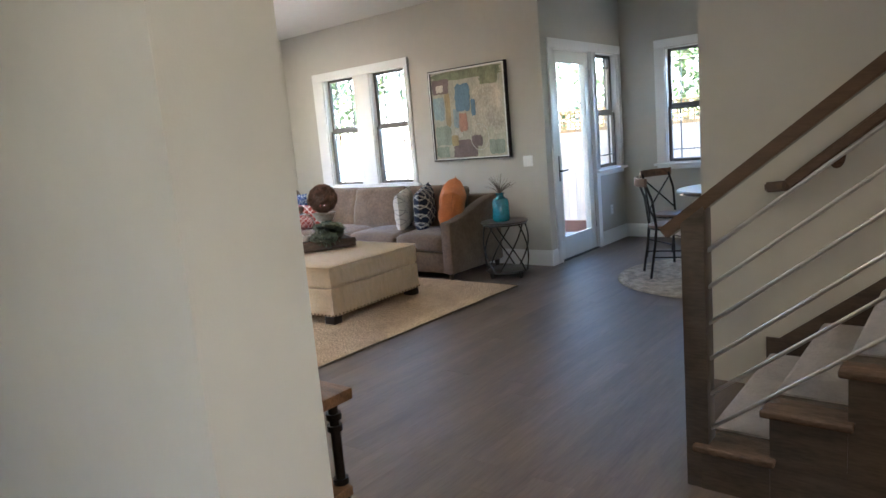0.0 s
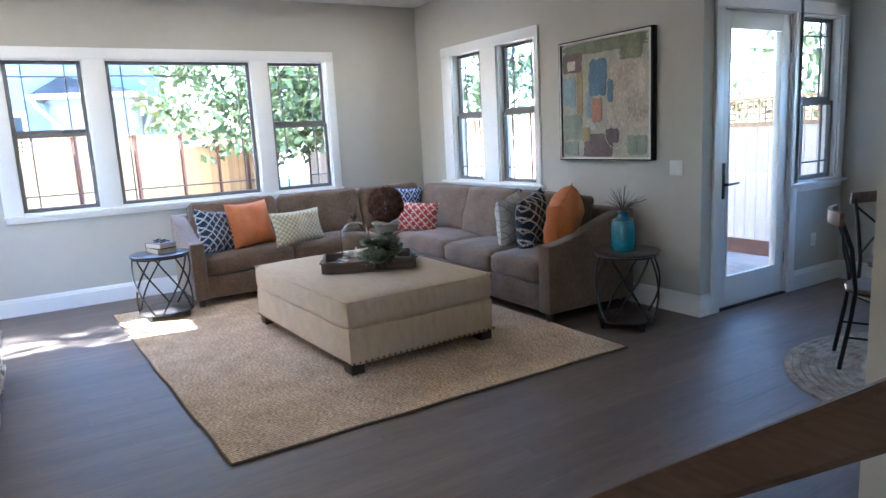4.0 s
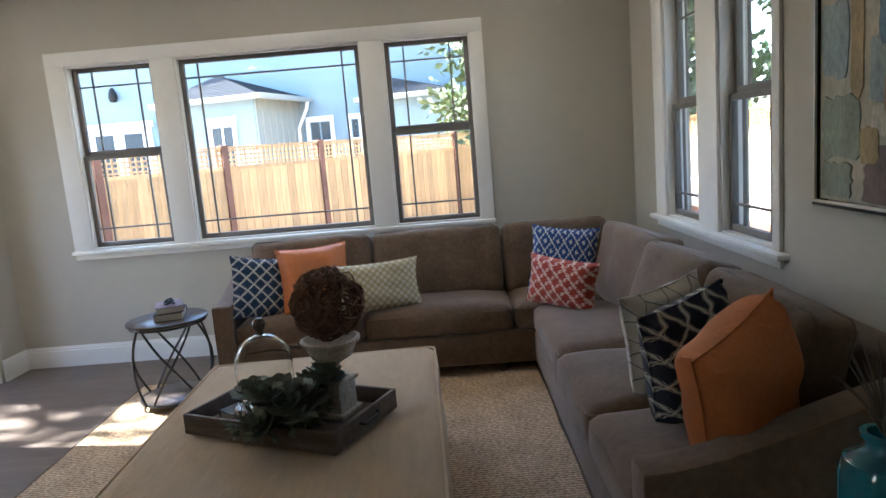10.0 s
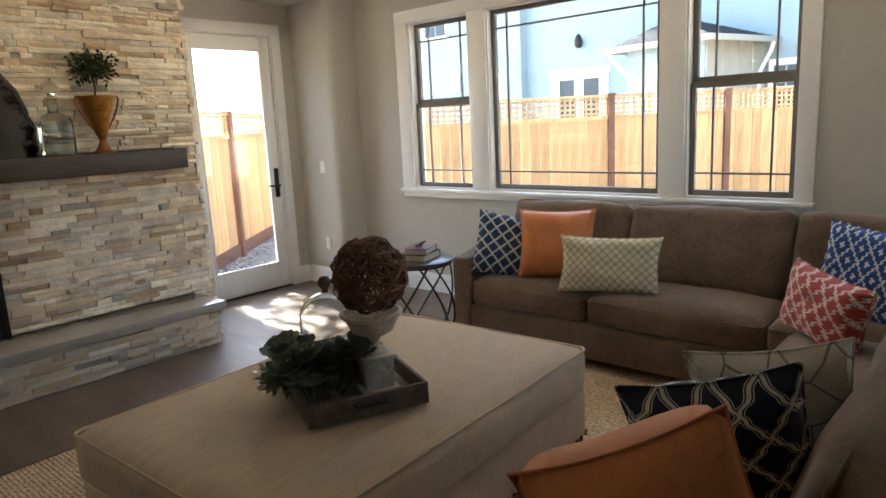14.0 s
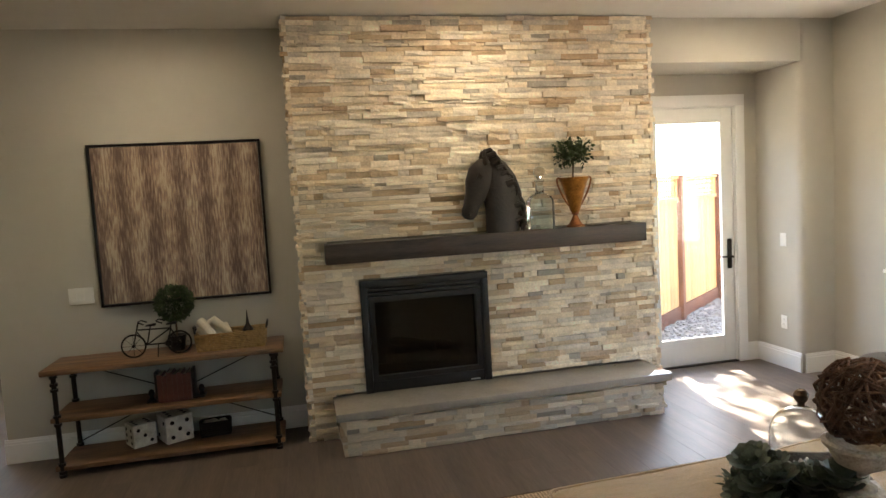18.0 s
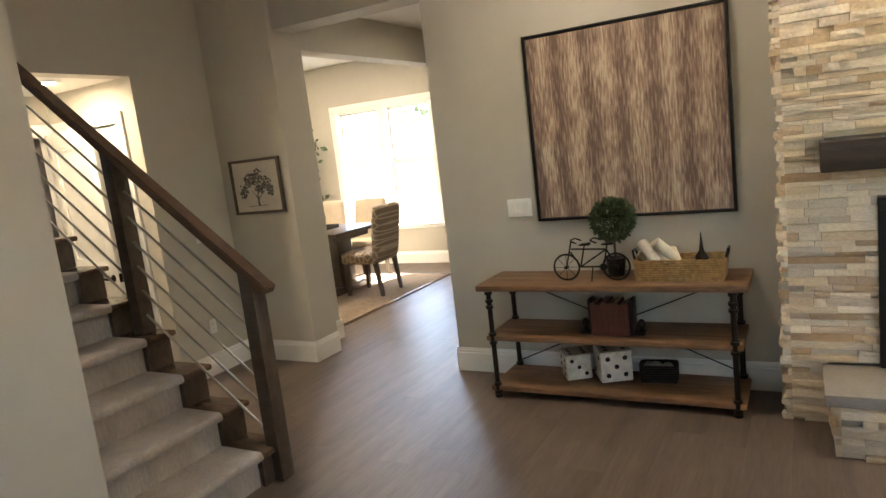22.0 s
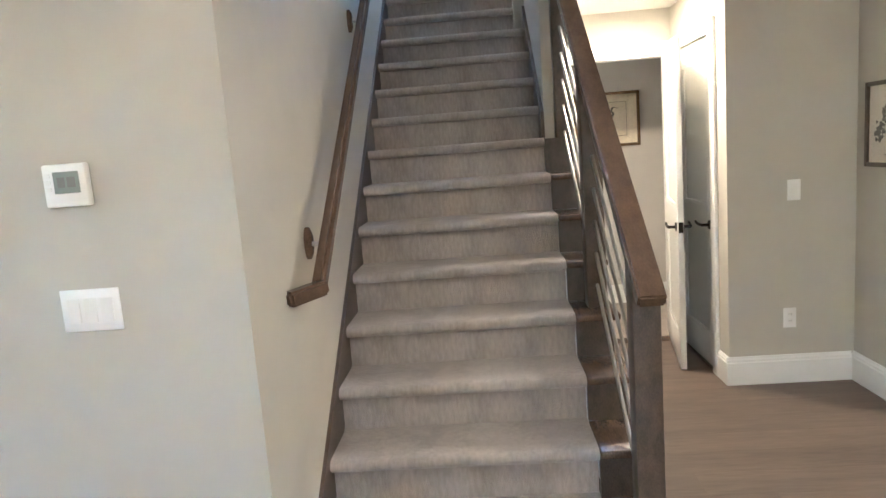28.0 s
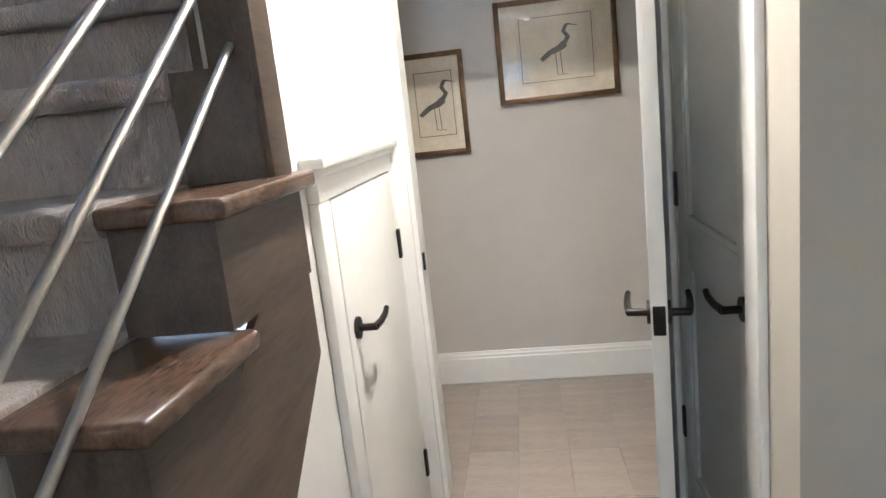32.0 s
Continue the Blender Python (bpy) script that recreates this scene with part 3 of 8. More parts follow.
def panel_leaf(parent, w, h, t=0.035, split=0.47, label=""):
    """A two-panel door leaf in the xz plane from the origin, thickness along y."""
    st = 0.11
    zs = (0.0, 0.19, h * split - 0.06, h * split + 0.06, h - 0.12, h)
    part("stile", boxes((0, -t / 2, 0, st, t / 2, h), bevel=0.002), M_DOOR, parent)
    part("stile", boxes((w - st, -t / 2, 0, w, t / 2, h), bevel=0.002), M_DOOR, parent)
    for a, b in ((zs[0], zs[1]), (zs[2], zs[3]), (zs[4], zs[5])):
        part("rail", boxes((st, -t / 2, a, w - st, t / 2, b), bevel=0.002), M_DOOR, parent)
    for a, b in ((zs[1], zs[2]), (zs[3], zs[4])):
        bm = boxes((st, -t / 2 + 0.012, a, w - st, t / 2 - 0.012, b))
        for f in (-1, 1):
            y0, y1 = f * (t / 2 - 0.012), f * (t / 2 - 0.002)
            bm_box(bm, st, min(y0, y1), a, st + 0.018, max(y0, y1), b)
            bm_box(bm, w - st - 0.018, min(y0, y1), a, w - st, max(y0, y1), b)
            bm_box(bm, st + 0.018, min(y0, y1), a, w - st - 0.018, max(y0, y1), a + 0.018)
            bm_box(bm, st + 0.018, min(y0, y1), b - 0.018, w - st - 0.018, max(y0, y1), b)
        part("panel", bm, M_DOOR, parent)


# closet door in the hall's south wall, hinged at its east end
d = thing("door_3", pose(1.175, 1.588, 0.012), "white two-panel closet door, closed, with dark lever", "door", kind="structure")
panel_leaf(d, 0.67, 1.985)
lever(d, (0.07, 0.0175, 0.885), (0, 1, 0), (1, 0, 0))
for z in (0.28, 1.02, 1.75):
    part("hinge", boxes((0.655, 0.012, z, 0.685, 0.026, z + 0.1), bevel=0.003), M_BRONZE, d, "dark bronze hinge")
c = thing("trim_closet", pose(0, 0, 0), "white door casing in the hall", "trim", kind="structure")
part("casing_side", boxes((1.095, 1.61, 0, 1.17, 1.63, 2.0), bevel=0.003), M_TRIM, c)
part("casing_side", boxes((1.85, 1.61, 0, 1.925, 1.63, 2.0), bevel=0.003), M_TRIM, c)
part("casing_head", boxes((1.095, 1.61, 2.0, 1.925, 1.632, 2.08), bevel=0.003), M_TRIM, c)
structure("closet_back", boxes((1.10, 1.40, -0.01, 1.96, 1.455, 2.3)), M_TRIM, "dark closet back", "wall", smooth=False)
# open powder room door
d = thing("door_4", pose(1.965, 1.655, 0.012, 0, 0, 170.0), "white two-panel powder room door standing open", "door", kind="structure")
panel_leaf(d, 0.765, 1.985)
lever(d, (0.695, 0.0175, 0.88), (0, 1, 0), (-1, 0, 0))
lever(d, (0.695, -0.0175, 0.88), (0, -1, 0), (-1, 0, 0))
part("latch_plate", boxes((0.762, -0.013, 0.85, 0.768, 0.013, 0.915), bevel=0.002), M_BRONZE, d, "dark latch plate")
for z in (0.28, 1.02, 1.75):
    part("hinge", tube(bmesh.new(), [(0.0, 0.02, z), (0.0, 0.02, z + 0.1)], 0.008, 8), M_BRONZE, d, "dark bronze hinge")
c = thing("trim_powder_room", pose(0, 0, 0), "white casing round the powder room doorway", "trim", kind="structure")
part("casing_side", boxes((1.95, 2.425, 0, 1.97, 2.495, 2.0), bevel=0.003), M_TRIM, c)
part("casing_head", boxes((1.948, 1.612, 2.0, 1.97, 2.495, 2.08), bevel=0.003), M_TRIM, c)
part("jamb_liner", boxes((1.97, 2.41, 0, 2.09, 2.425, 2.0)), M_TRIM, c)
part("jamb_liner", boxes((1.97, 1.63, 0, 2.09, 1.645, 2.0)), M_TRIM, c)
part("jamb_liner", boxes((1.97, 1.645, 1.985, 2.09, 2.41, 2.0)), M_TRIM, c)
part("strike_plate", boxes((1.995, 2.403, 0.86, 2.015, 2.411, 0.92), bevel=0.002), M_BRONZE, c, "dark strike plate")
# low door under the stairs
structure("wall_under_stairs", extrude_poly([(-0.24, 0), (1.97, 0), (1.97, 2.30), (0.985, 2.30), (0.985, 0.955)], 'y', 2.53, 2.495), M_TRIM, "white painted wall under the stairs", "wall")
d = thing("door_5", pose(1.245, 2.48, 0.01), "low white door under the stairs with dark lever", "door", kind="structure")
part("leaf", boxes((0, -0.012, 0, 0.66, 0.014, 1.20), bevel=0.002), M_DOOR, d)
lever(d, (0.06, -0.012, 0.885), (0, -1, 0), (1, 0, 0))
for z in (0.14, 0.92):
    part("hinge", boxes((0.648, -0.022, z, 0.672, -0.008, z + 0.095), bevel=0.003), M_BRONZE, d, "dark bronze hinge")
c = thing("trim_low_door", pose(0, 0, 0), "white casing with crown moulding round the low door", "trim", kind="structure")
part("casing_side", boxes((1.16, 2.47, 0, 1.24, 2.495, 1.215), bevel=0.003), M_TRIM, c)
part("casing_side", boxes((1.91, 2.47, 0, 1.95, 2.495, 1.215), bevel=0.003), M_TRIM, c)
part("casing_head", boxes((1.16, 2.467, 1.215, 1.95, 2.495, 1.27), bevel=0.003), M_TRIM, c)
part("crown", boxes((1.15, 2.455, 1.27, 1.95, 2.495, 1.288), (1.135, 2.44, 1.288, 1.95, 2.495, 1.31), bevel=0.004), M_TRIM, c)

BB_H = 0.165


def baseboard(a, b, n, ext0=0.0, ext1=0.0):
    """A tall white baseboard along a wall from a to b (level), n points into the room."""
    a, b, n = Vector((*a, 0)), Vector((*b, 0)), Vector((*n, 0))
    d = (b - a).normalized()
    a, b = a - d * ext0, b + d * ext1
    prof = ((0, 0), (0.017, 0), (0.017, BB_H - 0.035), (0.012, BB_H - 0.030), (0.012, BB_H - 0.018), (0.008, BB_H - 0.012), (0.005, BB_H), (0, BB_H))
    bm = bmesh.new()
    v0 = [bm.verts.new(a + n * p + Vector((0, 0, z))) for p, z in prof]
    v1 = [bm.verts.new(b + n * p + Vector((0, 0, z))) for p, z in prof]
    bm.faces.new(v0)
    bm.faces.new(v1[::-1])
    for i in range(len(prof)):
        j = (i + 1) % len(prof)
        bm.faces.new((v0[i], v1[i], v1[j], v0[j]))
    bmesh.ops.recalc_face_normals(bm, faces=bm.faces[:])
    return structure("baseboard", bm, M_TRIM, "tall white moulded baseboard along the wall", "baseboard", smooth=False)


E = 0.017
baseboard((XW, 1.17), (XW, YN), (1, 0))
baseboard((XW + E, YN), (XC, YN), (0, -1), 0, E)
baseboard((XC, YN), (XC, 6.178), (1, 0))
baseboard((XC, 7.252), (XC, YNOOK), (1, 0))
baseboard((XC + E, YNOOK), (XT, YNOOK), (0, -1))
baseboard((XT, YNOOK), (XT, 3.585), (-1, 0), 0, E)
baseboard((XW + E, 1.17), (-7.165, 1.17), (0, 1))
baseboard((-7.15, 1.155), (-7.15, 0.62), (1, 0))
baseboard((-7.133, 0.62), (-7.022, 0.62), (0, 1))
baseboard((-3.06, YS), (-1.018, YS), (0, 1), 0, E)
baseboard((-1.018, YS), (-1.018, 0.625), (1, 0))
baseboard((0.245, YE), (0.95, YE), (0, 1), E, 0)
baseboard((0.245, 0.63), (0.245, YE), (-1, 0))
baseboard((0.95, YE + E), (0.95, 1.61), (-1, 0), 0, E)
baseboard((0.95, 1.61), (1.095, 1.61), (0, 1))
baseboard((0.46, 0.63), (0.46, 0.31), (-1, 0), 0, E)
baseboard((0.46, 0.31), (0.66, 0.31), (0, -1))
baseboard((0.46, -2.59), (0.66, -2.59), (0, 1))
baseboard((0.66, -2.93), (3.6, -2.93), (0, 1))
baseboard((3.6, -2.93), (3.6, 0.53), (-1, 0))
baseboard((-3.05, -2.93), (0.46, -2.93), (0, 1))
baseboard((3.05, 0.95), (3.05, 2.66), (-1, 0))
structure("floor_edge_strip", boxes((1.86, 1.665, 0.0, 1.955, 2.41, 0.003)), M_TREADWOOD, "wooden threshold strip at the powder room", "trim", smooth=False)

# ---- stairs ----
stairs = thing("staircase", pose(SX, 0, 0), "straight staircase with taupe carpet and dark wooden tread ends", "staircase", kind="structure")


def carpet_step(w0, w1):
    """One carpeted step: riser, tread and a rounded nosing, as a profile drawn along the width."""
    pts = [(0.03, -0.02), (0.03, RISE - 0.045)]
    for i in range(9):
        a = math.pi * (1.5 - i / 8)
        pts.append((0.004 + 0.024 * math.cos(a) * 1.0, RISE - 0.022 + 0.024 * math.sin(a)))
    pts += [(RUN + 0.035, RISE + 0.002), (RUN + 0.035, RISE - 0.03), (0.06, RISE - 0.03), (0.06, -0.02)]
    return extrude_poly(pts, 'y', w0, w1)


for i in range(NSTEP):
    part("carpet_step", carpet_step(SY0, SY1), M_CARPET, stairs, m=pose(RUN * i, 0, RISE * i))
NY = 2.49                                                   # railing's middle line
TE = 2.418                                                  # outer edge of the wooden tread ends
for i in range(7):
    x0 = RUN * i
    part("wooden_tread", boxes((x0 - 0.028, TE, RISE * (i + 1) - 0.032, x0 + RUN + (0.02 if i < 6 else 0.12), SY0 - 0.002, RISE * (i + 1) - 0.002), bevel=0.009, seg=3), M_TREADWOOD, stairs)
    part("wooden_riser", boxes((x0, TE + 0.028, RISE * i, x0 + 0.02, SY0 - 0.002, RISE * (i + 1) - 0.032)), M_DARKWOOD, stairs)
    part("tread_bracket", boxes((x0 + 0.02, TE + 0.028, RISE * i - 0.002, x0 + RUN + (0 if i < 6 else 0.1), TE + 0.045, RISE * (i + 1) - 0.032)), M_DARKWOOD, stairs)
part("wooden_riser", boxes((RUN * 7, NY - 0.03, RISE * 7 - 0.002, RUN * 7 + 0.02, SY0 - 0.002, RISE * 8 - 0.004)), M_DARKWOOD, stairs)
part("stringer", extrude_poly([(0.02, 0.0), (0.54, 0.0), (1.763, 0.955), (1.763, 1.265), (1.668, 1.265), (1.52, 1.11), (0.02, 0.02)], 'y', TE + 0.032, TE + 0.045), M_DARKWOOD, stairs)
sk = RUN * NSTEP
part("wall_skirt", extrude_poly([(-0.03, 0.0), (sk, RISE * NSTEP - 0.15), (sk, RISE * NSTEP + 0.25), (0.03, 0.27), (-0.03, 0.27)], 'y', SY1, SY1 + 0.014), M_DARKWOOD, stairs)
part("inner_skirt", extrude_poly([(1.765, 1.33), (sk, RISE * NSTEP - 0.15), (sk, RISE * NSTEP + 0.25), (1.765, 1.63)], 'y', 2.586, SY0 + 0.002), M_DARKWOOD, stairs)

rail = thing("stair_railing", pose(0, 0, 0), "dark wooden stair railing with six slanted steel rods", "railing")


def rail_z(x):
    return 0.995 + 0.777 * (x + 0.92)


bm = bmesh.new()
beam(bm, (-0.905, NY, rail_z(-0.905) - 0.024), (0.975, NY, rail_z(0.975) - 0.024), 0.082, 0.046)
bmesh.ops.bevel(bm, geom=bm.edges[:], offset=0.006, segments=2, affect='EDGES')
part("handrail", bm, M_RAIL, rail)
for x, z0 in ((-0.795, 0.0), (0.068, RISE * 4 - 0.002), (0.93, RISE * 7 - 0.002)):
    w = 0.042
    part("newel_post", extrude_poly([(x - w, z0), (x + w, z0), (x + w, rail_z(x + w) - 0.035), (x - w, rail_z(x - w) - 0.035)], 'y', NY - 0.042, NY + 0.042, bevel=0.003), M_DARKWOOD, rail)
for k in range(6):
    off = -0.205 - k * 0.137
    for xa, xb in ((-0.755, 0.027), (0.109, 0.89)):
        part("rod", rod((xa, NY, rail_z(xa) + off), (xb, NY, rail_z(xb) + off), 0.0072, 10), M_STEEL, rail)

hr = thing("wall_handrail", pose(0, 0, 0), "dark wooden wall handrail on oval metal brackets", "handrail")
HY, HX, HZ = 3.505, -0.70, 1.045
bm = bmesh.new()
beam(bm, (HX, HY, HZ), (3.2, HY, HZ + 0.80 * (3.2 - HX)), 0.045, 0.058)
bmesh.ops.bevel(bm, geom=bm.edges[:], offset=0.014, segments=3, affect='EDGES')
part("rail", bm, M_RAIL, hr)
bm = bmesh.new()
beam(bm, (HX + 0.012, HY - 0.02, HZ + 0.004), (HX - 0.10, 3.583, HZ - 0.012), 0.05, 0.05)
bmesh.ops.bevel(bm, geom=bm.edges[:], offset=0.01, segments=3, affect='EDGES')
part("wall_return", bm, M_RAIL, hr)
for x in (-0.505, 0.72, 2.1):
    z = HZ + 0.04 + 0.80 * (x - HX)
    br = part("bracket", tube(bmesh.new(), [(x, 3.584, z - 0.07), (x, 3.545, z - 0.075), (x, HY, z - 0.06), (x, HY, z - 0.03)], 0.008, 8), M_STEEL, hr)
    bm = lathe([(0.0, 0.0), (0.05, 0.0), (0.05, 0.012), (0.035, 0.02), (0.0, 0.02)], 20)
    bmesh.ops.transform(bm, matrix=pose(x, 3.584, z - 0.07, 90) @ Matrix.Diagonal((0.7, 1.15, 1, 1)), verts=bm.verts[:])
    part("rosette", bm, M_TREADWOOD, br)

# ---- sofa ----
M_FOOT = mat("dark_wooden_foot", (0.03, 0.02, 0.015), 0.4, var=0.2, scale=12)
sofa = thing("sectional_sofa", pose(0, 0, 0), "brown L-shaped sectional sofa with loose cushions, on a jute rug", "sofa")
FX, FY = -6.50, 5.11                                        # front edges of the two wings
SS, SE = 3.06, -4.02                                        # outer faces of the two arms
part("base", boxes((-7.34, SS + 0.12, 0.075, FX, 5.98, 0.285), bevel=0.018, seg=3), M_SOFA, sofa)
part("base", boxes((FX + 0.004, FY, 0.075, SE - 0.12, 5.98, 0.285), bevel=0.018, seg=3), M_SOFA, sofa)
part("back_frame", boxes((-7.40, SS + 0.05, 0.075, -7.20, 5.99, 0.79), bevel=0.035, seg=3), M_SOFA, sofa)
part("back_frame", boxes((-7.196, 5.84, 0.075, SE - 0.05, 6.03, 0.79), bevel=0.035, seg=3), M_SOFA, sofa)


def sofa_arm(depth, w, seed):
    """A track arm whose top falls in a gentle curve from back (y = depth) to front (y = 0)."""
    n = 14
    prof = []
    for i in range(n + 1):
        t = i / n
        s = t * t * (3 - 2 * t)
        prof.append((t * depth, 0.595 + 0.20 * s))
    pts = [(0.0, 0.075)] + prof + [(depth, 0.075)]
    return extrude_poly(pts, 'x', 0, w, bevel=0.016)


part("arm", sofa_arm(0.86, 0.125, 1), M_SOFA, sofa, m=pose(FX + 0.02, SS, 0, 0, 0, 90))
part("arm", sofa_arm(0.90, 0.125, 2), M_SOFA, sofa, m=pose(SE - 0.125, FY - 0.02, 0))
# seat cushions
for x0, x1, y0, y1, sd in ((-7.17, FX - 0.0, SS + 0.13, 4.02, 1), (-7.17, FX - 0.0, 4.03, 4.985, 2), (-7.17, FX - 0.0, 5.0, 5.80, 3),
                           (FX + 0.012, -5.52, FY, 5.80, 4), (-5.51, -4.79, FY - 0.015, 5.80, 5), (-4.78, SE - 0.13, FY - 0.015, 5.80, 6)):
    cu = part("seat_cushion", soft_box(x1 - x0, y1 - y0, 0.165, puff=0.045, corner=0.05, cuts=14, wrinkle=0.007, seed=sd), M_SOFA, sofa, m=pose((x0 + x1) / 2, (y0 + y1) / 2, 0.285))
    bm = bmesh.new()
    w, dd, r = (x1 - x0) / 2 - 0.004, (y1 - y0) / 2 - 0.004, 0.035
    ring = [(sx * (w - r) + r * math.cos(a), sy * (dd - r) + r * math.sin(a), 0.14) for sx, sy, a0 in ((1, 1, 0), (-1, 1, 90), (-1, -1, 180), (1, -1, 270)) for a in (radians(a0 + 22.5 * k) for k in range(5))]
    tube(bm, ring, 0.0055, 6, closed=True)
    part("piping", bm, M_SOFA, cu)
# back cushions lean against the frames
for cx, cy, w, rz, sd in ((-7.06, 3.62, 0.86, 90, 1), (-7.06, 4.52, 0.90, 91, 2), (-7.06, 5.36, 0.74, 88, 3), (-6.32, 5.71, 0.88, 4, 4), (-5.50, 5.70, 0.78, 3, 5), (-4.68, 5.70, 0.82, -2, 6)):
    cu = part("back_cushion", soft_box(w - 0.012, 0.49, 0.19, puff=0.035, corner=0.045, cuts=16, wrinkle=0.015, seed=sd + 10), M_SOFA, sofa, m=pose(cx, cy, 0.43, 0, 0, rz) @ pose(0, 0.0, 0.235, 76 - sd % 3) @ pose(0, 0, -0.095))
    bm = bmesh.new()
    hw, hh, r = w / 2 - 0.008, 0.245 - 0.002, 0.045
    for z in (0.155, 0.03):
        ring = [(sx * (hw - r) + r * math.cos(a), sy * (hh - r) + r * math.sin(a), z) for sx, sy, a0 in ((1, 1, 0), (-1, 1, 90), (-1, -1, 180), (1, -1, 270)) for a in (radians(a0 + 22.5 * k) for k in range(5))]
        tube(bm, ring, 0.005, 6, closed=True)
    part("piping", bm, M_SOFA, cu)
for x, y in ((FX - 0.02, SS + 0.06), (-7.32, SS + 0.06), (SE - 0.06, FY + 0.03), (SE - 0.06, 5.95), (FX - 0.06, 4.9), (FX + 0.1, FY + 0.06), (-5.1, FY + 0.06), (-7.32, 5.95)):
    part("foot", lathe([(0.0, 0.0), (0.022, 0.0), (0.032, 0.076), (0.0, 0.076)], 12, x, y), M_FOOT, sofa)

# ---- throw pillows ----
def pattern_mat(name, base, line, kind, scale, width=0.08, distort=0.0):
    """Fabric with a woven lattice, ikat, hexagon or dot pattern in the cushion's own plane."""
    m = mat(name, base, 0.9, var=0.1, scale=14, bump=0.25, bscale=300, sheen=0.2, spec=0.15)
    n, lk = m.node_tree.nodes, m.node_tree.links
    p = n["Principled BSDF"]
    src = p.inputs["Base Color"].links[0].from_socket
    tc = n.new("ShaderNodeTexCoord")
    sep = n.new("ShaderNodeSeparateXYZ")
    lk.new(tc.outputs["Object"], sep.inputs[0])

    def math_node(op, a, b=None, c=None):
        q = n.new("ShaderNodeMath")
        q.operation = op
        for i, v in enumerate((a, b, c)):
            if v is None:
                continue
            if isinstance(v, (int, float)):
                q.inputs[i].default_value = v
            else:
                lk.new(v, q.inputs[i])
        return q.outputs[0]

    x, z = sep.outputs[0], sep.outputs[2]
    if kind == "lattice" or kind == "ikat":
        wob = math_node('MULTIPLY', math_node('SINE', math_node('MULTIPLY', z, scale * 25)), distort)
        x = math_node('ADD', x, wob)
        k = 1.0 if kind == "lattice" else 0.62
        a = math_node('FRACT', math_node('MULTIPLY', math_node('ADD', x, math_node('MULTIPLY', z, k)), scale))
        b = math_node('FRACT', math_node('MULTIPLY', math_node('SUBTRACT', x, math_node('MULTIPLY', z, k)), scale))
        da = math_node('ABSOLUTE', math_node('SUBTRACT', a, 0.5))
        db = math_node('ABSOLUTE', math_node('SUBTRACT', b, 0.5))
        near = math_node('MINIMUM', da, db)
        f = math_node('LESS_THAN', near, width)
        if kind == "lattice":
            f2 = math_node('MULTIPLY', math_node('GREATER_THAN', near, width * 1.8), math_node('LESS_THAN', near, width * 2.3))
            f = math_node('MAXIMUM', f, f2)
        else:
            far = math_node('GREATER_THAN', near, 0.36)
            f = math_node('MAXIMUM', f, far)
    else:
        vo = n.new("ShaderNodeTexVoronoi")
        vo.voronoi_dimensions = '2D'
        vo.feature = 'DISTANCE_TO_EDGE' if kind == "hex" else 'F1'
        vo.inputs["Scale"].default_value = scale
        vo.inputs["Randomness"].default_value = distort
        mp = n.new("ShaderNodeCombineXYZ")
        lk.new(math_node('ADD', x, z), mp.inputs[0])
        lk.new(math_node('SUBTRACT', x, z), mp.inputs[1])
        lk.new(mp.outputs[0], vo.inputs["Vector"])
        d = vo.outputs["Distance"]
        if kind == "hex":
            f = math_node('LESS_THAN', d, width)
        else:
            f = math_node('GREATER_THAN', d, 0.40)
    mx = n.new("ShaderNodeMix")
    mx.data_type = 'RGBA'
    lk.new(f, mx.inputs["Factor"])
    lk.new(src, mx.inputs["A"])
    mx.inputs["B"].default_value = (*line, 1)
    lk.new(mx.outputs["Result"], p.inputs["Base Color"])
    return m


M_P_NAVY = pattern_mat("navy_lattice_fabric", (0.018, 0.045, 0.10), (0.62, 0.62, 0.58), "lattice", 11.5, 0.05)
M_P_NAVY2 = pattern_mat("navy_ogee_fabric", (0.012, 0.022, 0.05), (0.55, 0.54, 0.48), "lattice", 10.0, 0.045, 0.003)
M_P_ORANGE = mat("orange_faux_leather", (0.60, 0.20, 0.06), 0.55, var=0.12, scale=9, bump=0.15, bscale=120)
M_P_YELLOW = pattern_mat("cream_honeycomb_fabric", (0.62, 0.58, 0.44), (0.40, 0.345, 0.19), "dots", 21, 0.07, 0.0)
M_P_IKAT = pattern_mat("blue_ikat_fabric", (0.03, 0.075, 0.26), (0.60, 0.62, 0.64), "ikat", 12.0, 0.06, 0.004)
M_P_RED = pattern_mat("coral_scroll_fabric", (0.34, 0.055, 0.04), (0.72, 0.58, 0.52), "lattice", 12.0, 0.05, 0.007)
M_P_STONE = pattern_mat("white_pebble_fabric", (0.60, 0.56, 0.49), (0.22, 0.22, 0.21), "hex", 8.5, 0.03, 0.6)


def pillow(name, w, h, t, m, material, label, seed):
    p = thing(name, m, label, "pillow", group="throw pillows on the sofa")
    part("cover", pillow_mesh(w, h, t, seed), material, p)
    bm = bmesh.new()
    ring = []
    for k in range(48):
        s = k / 12
        u, v = {0: (-1 + 2 * (s % 1), -1), 1: (1, -1 + 2 * (s % 1)), 2: (1 - 2 * (s % 1), 1), 3: (-1, 1 - 2 * (s % 1))}[int(s)]
        ring.append((u * w / 2 * (1 - 0.09 * (1 - v * v)), 0, h / 2 + v * h / 2 * (1 - 0.09 * (1 - u * u))))
    tube(bm, ring, 0.004, 6, closed=True)
    part("seam_piping", bm, material, p)
    return p


